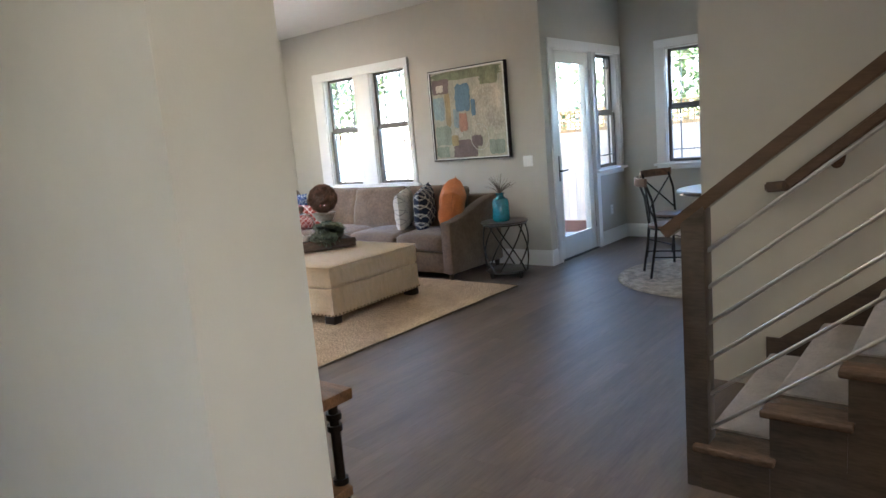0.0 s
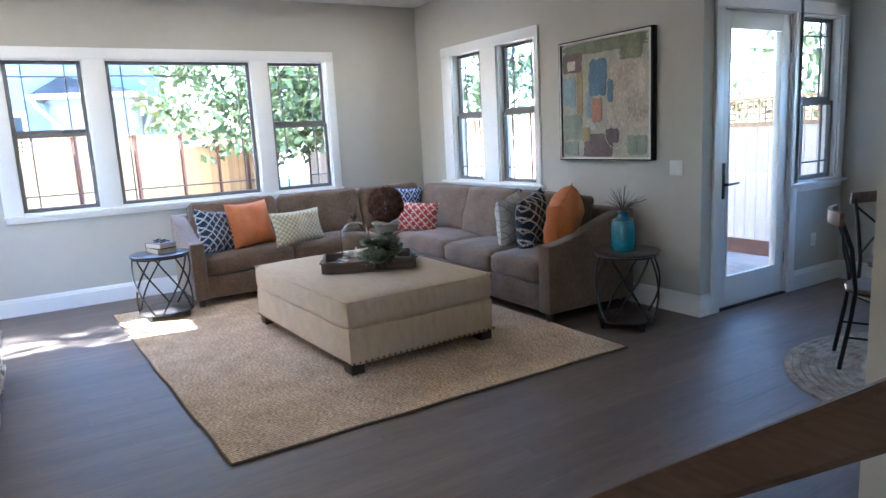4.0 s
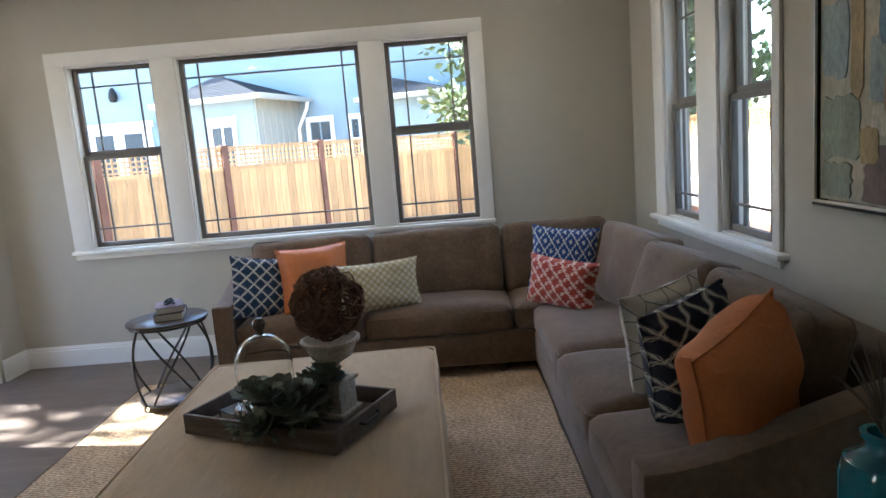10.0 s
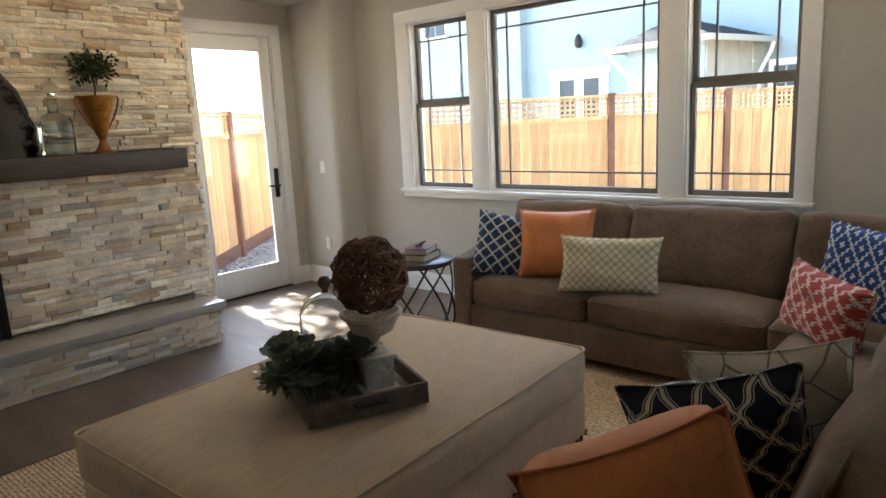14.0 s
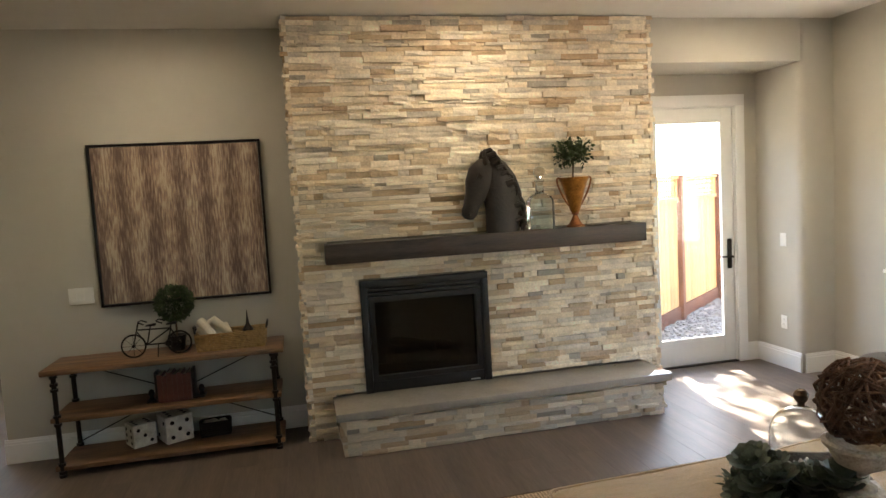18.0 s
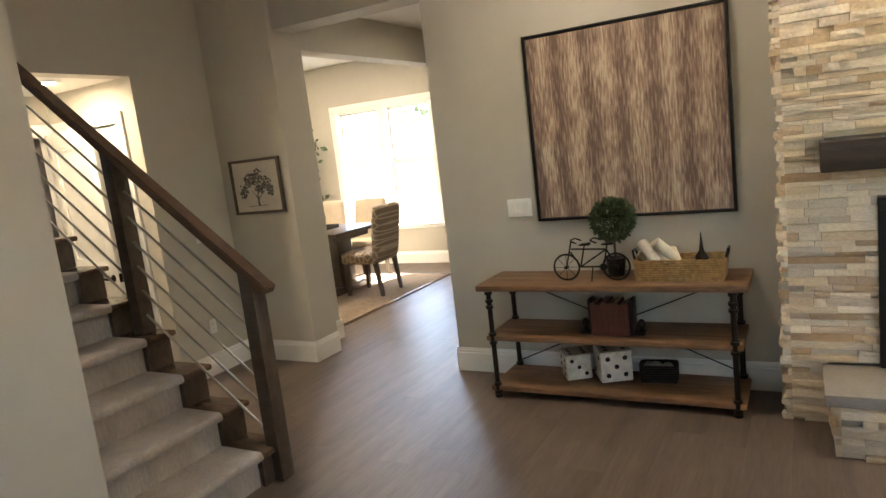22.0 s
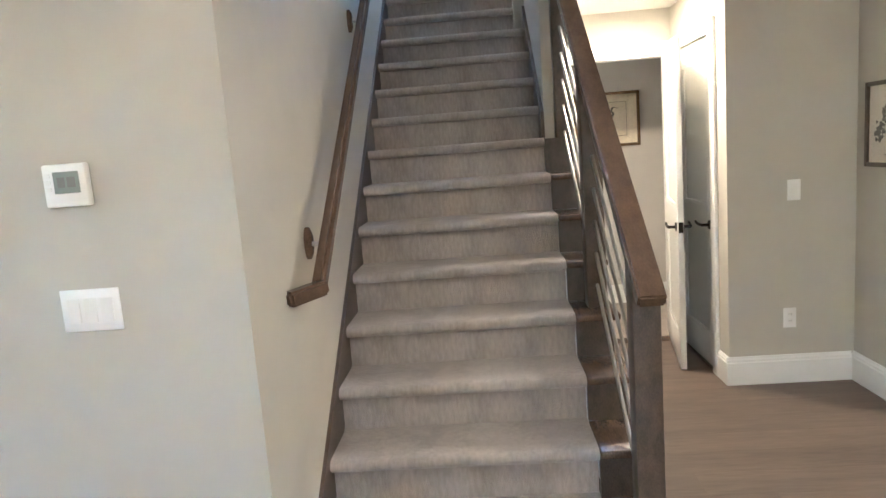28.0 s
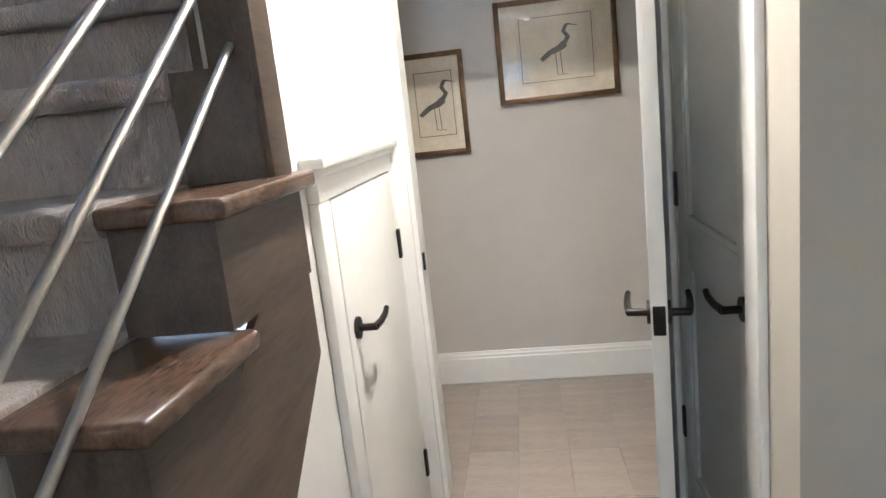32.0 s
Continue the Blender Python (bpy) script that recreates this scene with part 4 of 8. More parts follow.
SEAT = 0.465
pillow("throw_pillow", 0.44, 0.42, 0.15, pose(-6.63, 3.36, SEAT, -20, 10, 121), M_P_NAVY, "square navy throw pillow with a white lattice, on the sofa", 1)
pillow("throw_pillow", 0.48, 0.45, 0.2, pose(-6.71, 3.71, SEAT, -14, 0, 112), M_P_ORANGE, "square orange leather-look throw pillow leaning on the sofa", 2)
pillow("throw_pillow", 0.58, 0.33, 0.15, pose(-6.585, 4.13, SEAT, -16, 0, 106), M_P_YELLOW, "oblong cream throw pillow with honeycomb pattern, on the sofa", 3)
pillow("throw_pillow", 0.45, 0.45, 0.15, pose(-6.70, 5.33, SEAT, -16, 6, 77), M_P_IKAT, "square blue and white ikat throw pillow in the corner", 4)
pillow("throw_pillow", 0.49, 0.31, 0.15, pose(-6.31, 5.25, SEAT, -8, 5, 47), M_P_RED, "oblong coral throw pillow with white scrolls, in the corner", 5)
pillow("throw_pillow", 0.38, 0.43, 0.16, pose(-4.95, 5.475, SEAT + 0.01, 3, -9, 112), M_P_STONE, "square white throw pillow with grey pebble pattern, on the sofa", 6)
pillow("throw_pillow", 0.37, 0.46, 0.19, pose(-4.655, 5.47, SEAT + 0.015, 6, -13, 112), M_P_NAVY2, "square dark navy throw pillow with rope lattice, on the sofa", 7)
pillow("throw_pillow", 0.37, 0.50, 0.26, pose(-4.34, 5.50, SEAT + 0.03, 12, -22, 120), M_P_ORANGE, "large orange leather-look throw pillow by the sofa arm", 8)

# ---- ottoman and rug ----
OX0, OX1, OY0, OY1 = -5.665, -3.985, 3.405, 4.543
M_BRASS = mat("antique_brass_nail", (0.20, 0.13, 0.07), 0.35, metal=0.9, var=0.1, scale=30)
ott = thing("ottoman", pose((OX0 + OX1) / 2, (OY0 + OY1) / 2, 0.012, 0, 0, 2.6), "large beige upholstered ottoman with nailhead trim, on the rug", "ottoman")
ow, od = OX1 - OX0, OY1 - OY0
part("base", soft_box(ow - 0.012, od - 0.012, 0.25, puff=0.0, corner=0.03, cuts=12, wrinkle=0.003, seed=3, puff_sides=0.01), M_OTTO, ott, m=pose(0, 0, 0.055))
part("top_cushion", soft_box(ow + 0.004, od + 0.004, 0.20, puff=0.025, corner=0.055, cuts=18, wrinkle=0.006, seed=4, puff_sides=0.012), M_OTTO, ott, m=pose(0, 0, 0.277))
for z in (0.465,):
    bm = bmesh.new()
    w, dd, r = ow / 2 - 0.006, od / 2 - 0.006, 0.035
    ring = [(sx * (w - r) + r * math.cos(a), sy * (dd - r) + r * math.sin(a), z) for sx, sy, a0 in ((1, 1, 0), (-1, 1, 90), (-1, -1, 180), (1, -1, 270)) for a in (radians(a0 + 22.5 * k) for k in range(5))]
    tube(bm, ring, 0.006, 6, closed=True)
    part("piping", bm, M_OTTO, ott)
nails = bmesh.new()
for k in range(int(ow / 0.042)):
    for sy in (-1, 1):
        bmesh.ops.create_uvsphere(nails, u_segments=6, v_segments=4, radius=0.0085, matrix=pose(-ow / 2 + 0.03 + k * 0.042, sy * (od / 2 - 0.004), 0.078))
for k in range(int(od / 0.042)):
    for sx in (-1, 1):
        bmesh.ops.create_uvsphere(nails, u_segments=6, v_segments=4, radius=0.0085, matrix=pose(sx * (ow / 2 - 0.004), -od / 2 + 0.03 + k * 0.042, 0.078))
tagged(part("nailhead_trim", nails, M_BRASS, ott, "row of small brass nailheads"), kind="stuff")
for sx in (-1, 1):
    for sy in (-1, 1):
        part("foot", boxes((sx * (ow / 2 - 0.13), sy * (od / 2 - 0.11), 0.0, sx * (ow / 2 - 0.02), sy * (od / 2 - 0.02), 0.06), bevel=0.004), M_FOOT, ott)


def braid_mat(name, color, dark, scale):
    """Braided jute: rows of short plaits flecked with darker fibre."""
    m = mat(name, color, 0.95, var=0.2, scale=5, second=dark, spec=0.1)
    n, lk = m.node_tree.nodes, m.node_tree.links
    p = n["Principled BSDF"]
    src = p.inputs["Base Color"].links[0].from_socket
    tc = n.new("ShaderNodeTexCoord")
    wv = n.new("ShaderNodeTexWave")
    wv.bands_direction = 'X'
    wv.inputs["Scale"].default_value, wv.inputs["Distortion"].default_value = scale, 1.4
    wv.inputs["Detail"].default_value, wv.inputs["Detail Scale"].default_value = 3, 4
    lk.new(tc.outputs["Object"], wv.inputs[0])
    mp = n.new("ShaderNodeMapping")
    mp.inputs["Scale"].default_value = (95, 55, 1)
    mp.inputs["Rotation"].default_value = (0, 0, 0.35)
    lk.new(tc.outputs["Object"], mp.inputs[0])
    ns = n.new("ShaderNodeTexNoise")
    ns.inputs["Scale"].default_value, ns.inputs["Detail"].default_value = 1.0, 3
    lk.new(mp.outputs[0], ns.inputs[0])
    ml = n.new("ShaderNodeMath")
    ml.operation = 'MULTIPLY_ADD'
    ml.inputs[1].default_value = 0.24
    lk.new(wv.outputs[1], ml.inputs[0])
    lk.new(ns.outputs[0], ml.inputs[2])
    rp = n.new("ShaderNodeMapRange")
    rp.inputs[1].default_value, rp.inputs[2].default_value = 0.42, 0.78
    rp.inputs[3].default_value, rp.inputs[4].default_value = 0.38, 1.3
    lk.new(ml.outputs[0], rp.inputs[0])
    hs = n.new("ShaderNodeHueSaturation")
    lk.new(src, hs.inputs["Color"])
    lk.new(rp.outputs[0], hs.inputs["Value"])
    lk.new(hs.outputs[0], p.inputs["Base Color"])
    bp = n.new("ShaderNodeBump")
    bp.inputs["Strength"].default_value, bp.inputs["Distance"].default_value = 0.8, 0.006
    lk.new(ml.outputs[0], bp.inputs["Height"])
    lk.new(bp.outputs[0], p.inputs["Normal"])
    return m


M_JUTE = braid_mat("braided_jute", (0.54, 0.41, 0.275), (0.40, 0.30, 0.20), 16.0)
M_JUTE_DARK = mat("dark_jute_edge", (0.14, 0.105, 0.072), 0.95, var=0.2, scale=30, bump=0.5, bscale=120)
RX0, RX1, RY0, RY1 = -6.80, -3.305, 2.475, 5.13
rug = thing("area_rug", pose((RX0 + RX1) / 2, (RY0 + RY1) / 2, 0.0), "large braided natural jute rug with a dark edge", "rug")
rw, rd = RX1 - RX0, RY1 - RY0


def rug_edge(k):
    """A point on the rug's slightly skewed and wavy outline, k from 0 to 160."""
    s = k / 40 % 4
    u, v = {0: (-1 + 2 * (s % 1), -1), 1: (1, -1 + 2 * (s % 1)), 2: (1 - 2 * (s % 1), 1), 3: (-1, 1 - 2 * (s % 1))}[int(s)]
    skew = 0.075 * u * (1 - v) / 2
    return u * rw / 2 + 0.010 * noise.noise((k * 0.21, 0, 0)), v * rd / 2 + skew + 0.010 * noise.noise((0, k * 0.21, 5))


ring = [(*rug_edge(k), 0.0085) for k in range(160)]
part("field", extrude_poly([(x, y) for x, y, z in ring], 'z', 0.001, 0.012), M_JUTE, rug, smooth=False)
part("bound_edge", tube(bmesh.new(), ring, 0.0075, 6, closed=True), M_JUTE_DARK, rug)

# ---- floor base and ground ----
M_PEBBLE = mat("grey_river_pebble", (0.22, 0.205, 0.185), 0.85, var=0.4, scale=9, second=(0.11, 0.10, 0.095))
M_SOIL = mat("grey_brown_gravel", (0.30, 0.26, 0.22), 0.95, var=0.35, scale=3, bump=1.0, bscale=28)
structure("floor_base", boxes((XW - 0.1, 0.47, -0.15, XC, YN + 0.1, -0.006), (XC, -3.05, -0.15, XT, YNOOK + 0.1, -0.006), (XT, -3.05, -0.15, 1.97, 2.6, -0.006), (XT, 2.6, -0.15, -0.4, 3.6, -0.006), (1.97, -3.05, -0.15, 3.7, 0.6, -0.006)), M_GAP, "dark underlay below the plank floor", "floor", smooth=False)
M_TILE = mat("pale_greige_tile", (0.40, 0.345, 0.295), 0.4, var=0.12, scale=3, stretch=(1, 6, 1), rnd=0.08)
bath_floor = structure("floor_bath", boxes((1.955, 1.66, -0.15, 1.97, 2.41, -0.004), (1.97, 0.8, -0.15, 3.2, 2.76, -0.004)), mat("tile_grout", (0.42, 0.39, 0.35), 0.9), "pale wood-look tile floor of the powder room", "floor", smooth=False)
tile_mesh = finish("tile", boxes((-0.099, -0.168, -0.003, 0.099, 0.168, 0.003), bevel=0.0015, seg=1), M_TILE, False)
for i in range(8):
    for j in range(3):
        ob = new("tile", tile_mesh)
        ob.parent = bath_floor
        ob.matrix_basis = pose(2.14 + j * 0.338, 1.06 + i * 0.2, 0.0, 0, 0, 90)
structure("ground", boxes((-60, -50, -0.6, 40, 60, -0.16)), M_SOIL, "grey-brown gravel ground of the side yard", "ground", smooth=False)

# ---- lamps of the rooms ----
M_CAN = glow("lamp_lens", (1.0, 0.86, 0.66), 9)
M_CAN_WARM = glow("warm_lamp_lens", (1.0, 0.74, 0.46), 9)


def ceiling_can(x, y, z, watts, lens=M_CAN, group="recessed lights in the ceiling"):
    c = thing("recessed_light", pose(x, y, z), "round white recessed ceiling light, switched on", "ceiling light", group)
    part("trim_ring", lathe([(0.062, -0.002), (0.066, -0.012), (0.092, -0.008), (0.097, -0.001), (0.097, 0.0)], 28), M_TRIM, c)
    part("lens", lathe([(0.0, -0.004), (0.0615, -0.004), (0.0615, -0.002), (0.0, -0.002)], 24), lens, c)
    d = bpy.data.lights.new("can_lamp", 'AREA')
    d.shape, d.size, d.energy, d.color = 'DISK', 0.11, watts, (1.0, 0.80, 0.58)
    new("can_lamp", d).matrix_world = pose(x, y, z - 0.014)


ceiling_can(-4.3, 1.8, CEIL, 0.15)
for x, y in ((-6.45, 3.45), (-6.47, 4.92), (-6.4, 1.82), (-2.2, 1.75)):
    ceiling_can(x, y, CEIL, CAN_W)
ceiling_can(1.30, 2.0, HC, 0.42, lens=M_CAN_WARM)
ceiling_can(-0.6, -0.6, 2.84, 0.15)
# No known fittings here: two lights added to brighten the dining room.
for x, y in ((1.5, -1.3), (2.8, -1.3)):
    ceiling_can(x, y, 2.84, 1.4)


def ceiling_vent(x, y, z, w, d):
    v = thing("ceiling_vent", pose(x, y, z), "white louvred ceiling air vent", "vent", "ceiling vents")
    part("frame", boxes((-w / 2, -d / 2, -0.008, w / 2, -d / 2 + 0.02, 0), (-w / 2, d / 2 - 0.02, -0.008, w / 2, d / 2, 0), (-w / 2, -d / 2 + 0.02, -0.008, -w / 2 + 0.02, d / 2 - 0.02, 0), (w / 2 - 0.02, -d / 2 + 0.02, -0.008, w / 2, d / 2 - 0.02, 0)), M_TRIM, v)
    part("backing", boxes((-w / 2 + 0.02, -d / 2 + 0.02, -0.002, w / 2 - 0.02, d / 2 - 0.02, -0.0005)), M_BLACK, v)
    k = int((d - 0.04) / 0.016)
    for i in range(k):
        y = -d / 2 + 0.028 + i * 0.016
        part("slat", boxes((-w / 2 + 0.02, y - 0.0035, -0.007, w / 2 - 0.02, y + 0.0035, -0.003)), M_TRIM, v)


ceiling_vent(-7.19, 4.55, CEIL, 0.15, 0.32)
ceiling_vent(-1.0, 1.25, CEIL, 0.34, 0.16)
sd = thing("smoke_detector", pose(0.3, 1.6, CEIL), "round white plastic smoke detector on the ceiling", "smoke detector")
part("body", lathe([(0.0, -0.035), (0.04, -0.035), (0.055, -0.02), (0.062, 0.0)], 24), M_TRIM, sd)
part("vent_ring", lathe([(0.042, -0.031), (0.047, -0.0305), (0.049, -0.024)], 24), M_SASH, sd)

# ---- fireplace ----
CX0, CX1, CY = -5.77, -3.06, 1.25
FX0, FX1, FZ0, FZ1 = -4.39, -3.463, 0.303, 1.102
chimney = thing("fireplace", pose(0, 0, 0), "tall fireplace wall of stacked cream and tan ledger stone", "fireplace", kind="structure")
M_MORTAR = mat("shadowed_mortar", (0.30, 0.26, 0.21), 0.95, var=0.2, scale=10)
part("core", boxes((CX0 + 0.03, 0.60, -0.01, FX0, CY - 0.04, CEIL), (FX1, 0.60, -0.01, CX1 - 0.03, CY - 0.04, CEIL), (FX0, 0.60, FZ1, FX1, CY - 0.04, CEIL), (FX0, 0.60, -0.01, FX1, CY - 0.04, FZ0)), M_MORTAR, chimney, smooth=False)
hearth = thing("hearth", pose(0, 0, 0), "raised hearth of ledger stone under a honed grey slab", "hearth", kind="structure")
part("core", boxes((-5.56, CY - 0.02, 0, -3.285, 1.585, 0.247)), M_MORTAR, hearth, smooth=False)
part("slab", boxes((-5.63, CY - 0.02, 0.247, -3.225, 1.645, 0.302), bevel=0.004), M_HEARTH, hearth, "honed grey-beige stone slab")
fb = thing("firebox", pose(0, 0, 0), "black metal gas fireplace insert with logs behind glass", "fireplace insert")
M_FIREBOX = mat("matt_black_steel", (0.018, 0.017, 0.017), 0.42, metal=0.5, var=0.15, scale=30)
M_SOOT = mat("sooty_refractory_panel", (0.028, 0.025, 0.023), 0.85, var=0.3, scale=9, bump=0.3, bscale=30)
FY = CY + 0.02
part("frame_side", boxes((FX0, CY - 0.09, FZ0, FX0 + 0.05, FY, FZ1 - 0.05), bevel=0.003), M_FIREBOX, fb)
part("frame_side", boxes((FX1 - 0.05, CY - 0.09, FZ0, FX1, FY, FZ1 - 0.05), bevel=0.003), M_FIREBOX, fb)
part("frame_top", boxes((FX0, CY - 0.09, FZ1 - 0.05, FX1, FY, FZ1), bevel=0.003), M_FIREBOX, fb)
part("louvre", boxes((FX0 + 0.05, CY - 0.04, FZ1 - 0.075, FX1 - 0.05, FY - 0.012, FZ1 - 0.055), bevel=0.003), M_FIREBOX, fb)
part("louvre", boxes((FX0 + 0.05, CY - 0.04, FZ1 - 0.11, FX1 - 0.05, FY - 0.022, FZ1 - 0.085), bevel=0.003), M_FIREBOX, fb)
bt = part("bottom_panel", boxes((FX0 + 0.05, CY - 0.06, FZ0, FX1 - 0.05, FY - 0.01, FZ0 + 0.075), bevel=0.003), M_FIREBOX, fb)
part("badge", boxes((FX0 + 0.09, FY - 0.009, FZ0 + 0.012, FX0 + 0.16, FY - 0.007, FZ0 + 0.022)), M_STEEL, bt, "small silver maker's plate")
part("door_frame", boxes((FX0 + 0.055, CY - 0.05, FZ0 + 0.08, FX0 + 0.095, FY - 0.012, FZ1 - 0.115), (FX1 - 0.095, CY - 0.05, FZ0 + 0.08, FX1 - 0.055, FY - 0.012, FZ1 - 0.115), (FX0 + 0.095, CY - 0.05, FZ0 + 0.08, FX1 - 0.095, FY - 0.012, FZ0 + 0.115), (FX0 + 0.095, CY - 0.05, FZ1 - 0.155, FX1 - 0.095, FY - 0.012, FZ1 - 0.115)), M_FIREBOX, fb)
pane = part("pane", boxes((FX0 + 0.095, CY - 0.03, FZ0 + 0.115, FX1 - 0.095, CY - 0.025, FZ1 - 0.155)), window_glass("smoked_fire_glass", 0.4, 0.025), fb, "dark reflecting glass pane")
part("box_lining", boxes((FX0, 0.61, FZ0, FX1, 0.63, FZ1), (FX0, 0.63, FZ0, FX0 + 0.02, CY - 0.09, FZ1), (FX1 - 0.02, 0.63, FZ0, FX1, CY - 0.09, FZ1), (FX0 + 0.02, 0.63, FZ0, FX1 - 0.02, CY - 0.09, FZ0 + 0.1), (FX0 + 0.02, 0.63, FZ1 - 0.1, FX1 - 0.02, CY - 0.09, FZ1)), M_SOOT, fb)
M_LOG = mat("grey_ceramic_log", (0.16, 0.12, 0.09), 0.9, var=0.4, scale=12, bump=0.6, bscale=40)
for a, b, r in (((-4.22, 0.98, 0.44), (-3.66, 0.95, 0.46), 0.05), ((-4.16, 0.86, 0.50), (-3.80, 1.06, 0.56), 0.04), ((-4.02, 1.06, 0.54), (-3.70, 0.84, 0.58), 0.038), ((-4.1, 0.83, 0.43), (-3.7, 0.83, 0.43), 0.05)):
    part("log", tube(bmesh.new(), [a, [(p + q) / 2 + 0.012 for p, q in zip(a, b)], b], r, 10, r2=r * 0.8), M_LOG, fb)
mantel = solid("mantel", boxes((-5.60, CY - 0.01, 1.25, -3.238, 1.40, 1.385), bevel=0.006), mat("dark_walnut_beam", (0.05, 0.033, 0.025), 0.45, var=0.35, scale=3, stretch=(0.7, 8, 8), bump=0.25, bscale=14), "thick dark stained wooden mantel beam on the stone", "mantel")


def leaves(bm, c, r, n, size, rng, squash=1.0, shell=0.55):
    """Adds n small folded leaves round c."""
    for i in range(n):
        d = Vector((rng.gauss(0, 1), rng.gauss(0, 1), rng.gauss(0, 1))).normalized()
        p = Vector(c) + Vector((d.x, d.y, d.z * squash)) * r * (shell + (1 - shell) * rng.random())
        u = (d + Vector((rng.uniform(-1, 1), rng.uniform(-1, 1), rng.uniform(-0.6, 1)))).normalized()
        v = u.orthogonal().normalized()
        v = (v + u.cross(v) * rng.uniform(-1.5, 1.5)).normalized()
        s = size * rng.uniform(0.6, 1.3)
        w = u.cross(v)
        a, b, e, f = p, p + u * s * 0.5 + v * s * 0.3 + w * s * 0.06, p + u * s, p + u * s * 0.5 - v * s * 0.3 + w * s * 0.06
        vs = [bm.verts.new(q) for q in (a, b, e, f)]
        bm.faces.new((vs[0], vs[1], vs[2]))
        bm.faces.new((vs[0], vs[2], vs[3]))
    return bm


M_LEAF = mat("green_leaf", (0.055, 0.085, 0.03), 0.55, var=0.35, scale=20, rnd=0.35)
M_LEAF_GREY = mat("grey_green_succulent_leaf", (0.15, 0.175, 0.115), 0.5, var=0.3, scale=20, rnd=0.3)
M_BARK = mat("brown_bark", (0.13, 0.09, 0.06), 0.9, var=0.3, scale=15, bump=0.5, bscale=40)
rng = random.Random(5)
# horse-head bust, one plain mesh
HY_ = 1.325


def skin(bm, spine, n=20):
    """A closed skin of elliptical rings along (x, z, half width in the side view, half thickness)."""
    rings = []
    for i, (x, z, ra, rb) in enumerate(spine):
        a, b = spine[max(0, i - 1)], spine[min(len(spine) - 1, i + 1)]
        d = Vector((b[0] - a[0], 0, b[1] - a[1])).normalized()
        if i == 0:
            d = Vector((0, 0, 1)) if abs(d.z) > 0.8 else d
        q = Vector((d.z, 0, -d.x))
        rings.append([bm.verts.new(Vector((x, HY_, z)) + q * ra * math.cos(k * 2 * math.pi / n) + Vector((0, rb * math.sin(k * 2 * math.pi / n), 0))) for k in range(n)])
    for a, b in zip(rings, rings[1:]):
        for k in range(n):
            bm.faces.new((a[k], a[(k + 1) % n], b[(k + 1) % n], b[k]))
    bm.faces.new(rings[0][::-1])
    bm.faces.new(rings[-1])


bm = bmesh.new()
skin(bm, ((-4.50, 1.385, 0.115, 0.075), (-4.505, 1.44, 0.12, 0.075), (-4.52, 1.54, 0.135, 0.074), (-4.52, 1.64, 0.145, 0.07), (-4.495, 1.74, 0.135, 0.064), (-4.455, 1.83, 0.11, 0.056), (-4.415, 1.89, 0.075, 0.045), (-4.40, 1.91, 0.03, 0.02)))
skin(bm, ((-4.455, 1.87, 0.05, 0.04), (-4.42, 1.845, 0.095, 0.055), (-4.375, 1.79, 0.115, 0.062), (-4.345, 1.72, 0.105, 0.058), (-4.315, 1.65, 0.078, 0.048), (-4.285, 1.585, 0.06, 0.042), (-4.265, 1.535, 0.058, 0.045), (-4.252, 1.505, 0.045, 0.038), (-4.247, 1.492, 0.02, 0.02)))
for q in (-1, 1):
    tube(bm, [(-4.40, HY_ + q * 0.04, 1.87), (-4.385, HY_ + q * 0.05, 1.925), (-4.39, HY_ + q * 0.042, 1.975)], 0.027, 8, r2=0.003)
    tube(bm, [(-4.345, HY_ + q * 0.055, 1.80), (-4.325, HY_ + q * 0.06, 1.775)], 0.017, 8, r2=0.01)
    tube(bm, [(-4.262, HY_ + q * 0.035, 1.53), (-4.25, HY_ + q * 0.044, 1.525)], 0.014, 8, r2=0.008)
for i in range(90):
    f = i / 89
    x, z = -4.43 - 0.20 * math.sin(f * 1.75), 1.955 - f * 0.50
    y = HY_ + rng.uniform(-0.04, 0.055)
    tube(bm, [(x + 0.04, y, z), (x - 0.005, y + rng.uniform(-0.01, 0.02), z + 0.018), (x - rng.uniform(0.02, 0.045), y, z - 0.012), (x - rng.uniform(0.015, 0.06), y + rng.uniform(-0.015, 0.015), z - rng.uniform(0.05, 0.10))], 0.022, 6, r2=0.005)
solid("horse_bust", bm, mat("dark_bronze_resin", (0.03, 0.021, 0.017), 0.45, metal=0.2, var=0.35, scale=14, bump=0.2, bscale=50), "dark brown carved sculpture standing on the mantel", "sculpture")
bt = thing("decanter", pose(-4.80, 1.325, 1.385), "clear glass bottle with round stopper on the mantel", "bottle")
M_CLEAR = clear("clear_glass", (0.78, 0.85, 0.87))
bm = extrude_poly([(-0.095, 0.0), (0.095, 0.0), (0.095, 0.19)] + [(0.095 * math.cos(a), 0.19 + 0.075 * math.sin(a)) for a in (0.3, 0.6, 0.9, 1.2, 1.57, 1.94, 2.24, 2.54, 2.84)] + [(-0.095, 0.19)], 'y', -0.05, 0.05, bevel=0.014)
part("body", bm, M_CLEAR, bt)
part("neck", lathe([(0.04, 0.255), (0.03, 0.268), (0.027, 0.34), (0.036, 0.35), (0.036, 0.36), (0.02, 0.361)], 20), M_CLEAR, bt)
part("stopper", lathe([(0.0, 0.357), (0.018, 0.362), (0.02, 0.375), (0.038, 0.392), (0.045, 0.415), (0.038, 0.438), (0.02, 0.452), (0.0, 0.456)], 20), M_CLEAR, bt)
M_COPPER = mat("aged_copper_gilt", (0.52, 0.25, 0.06), 0.33, metal=0.85, var=0.35, scale=14)
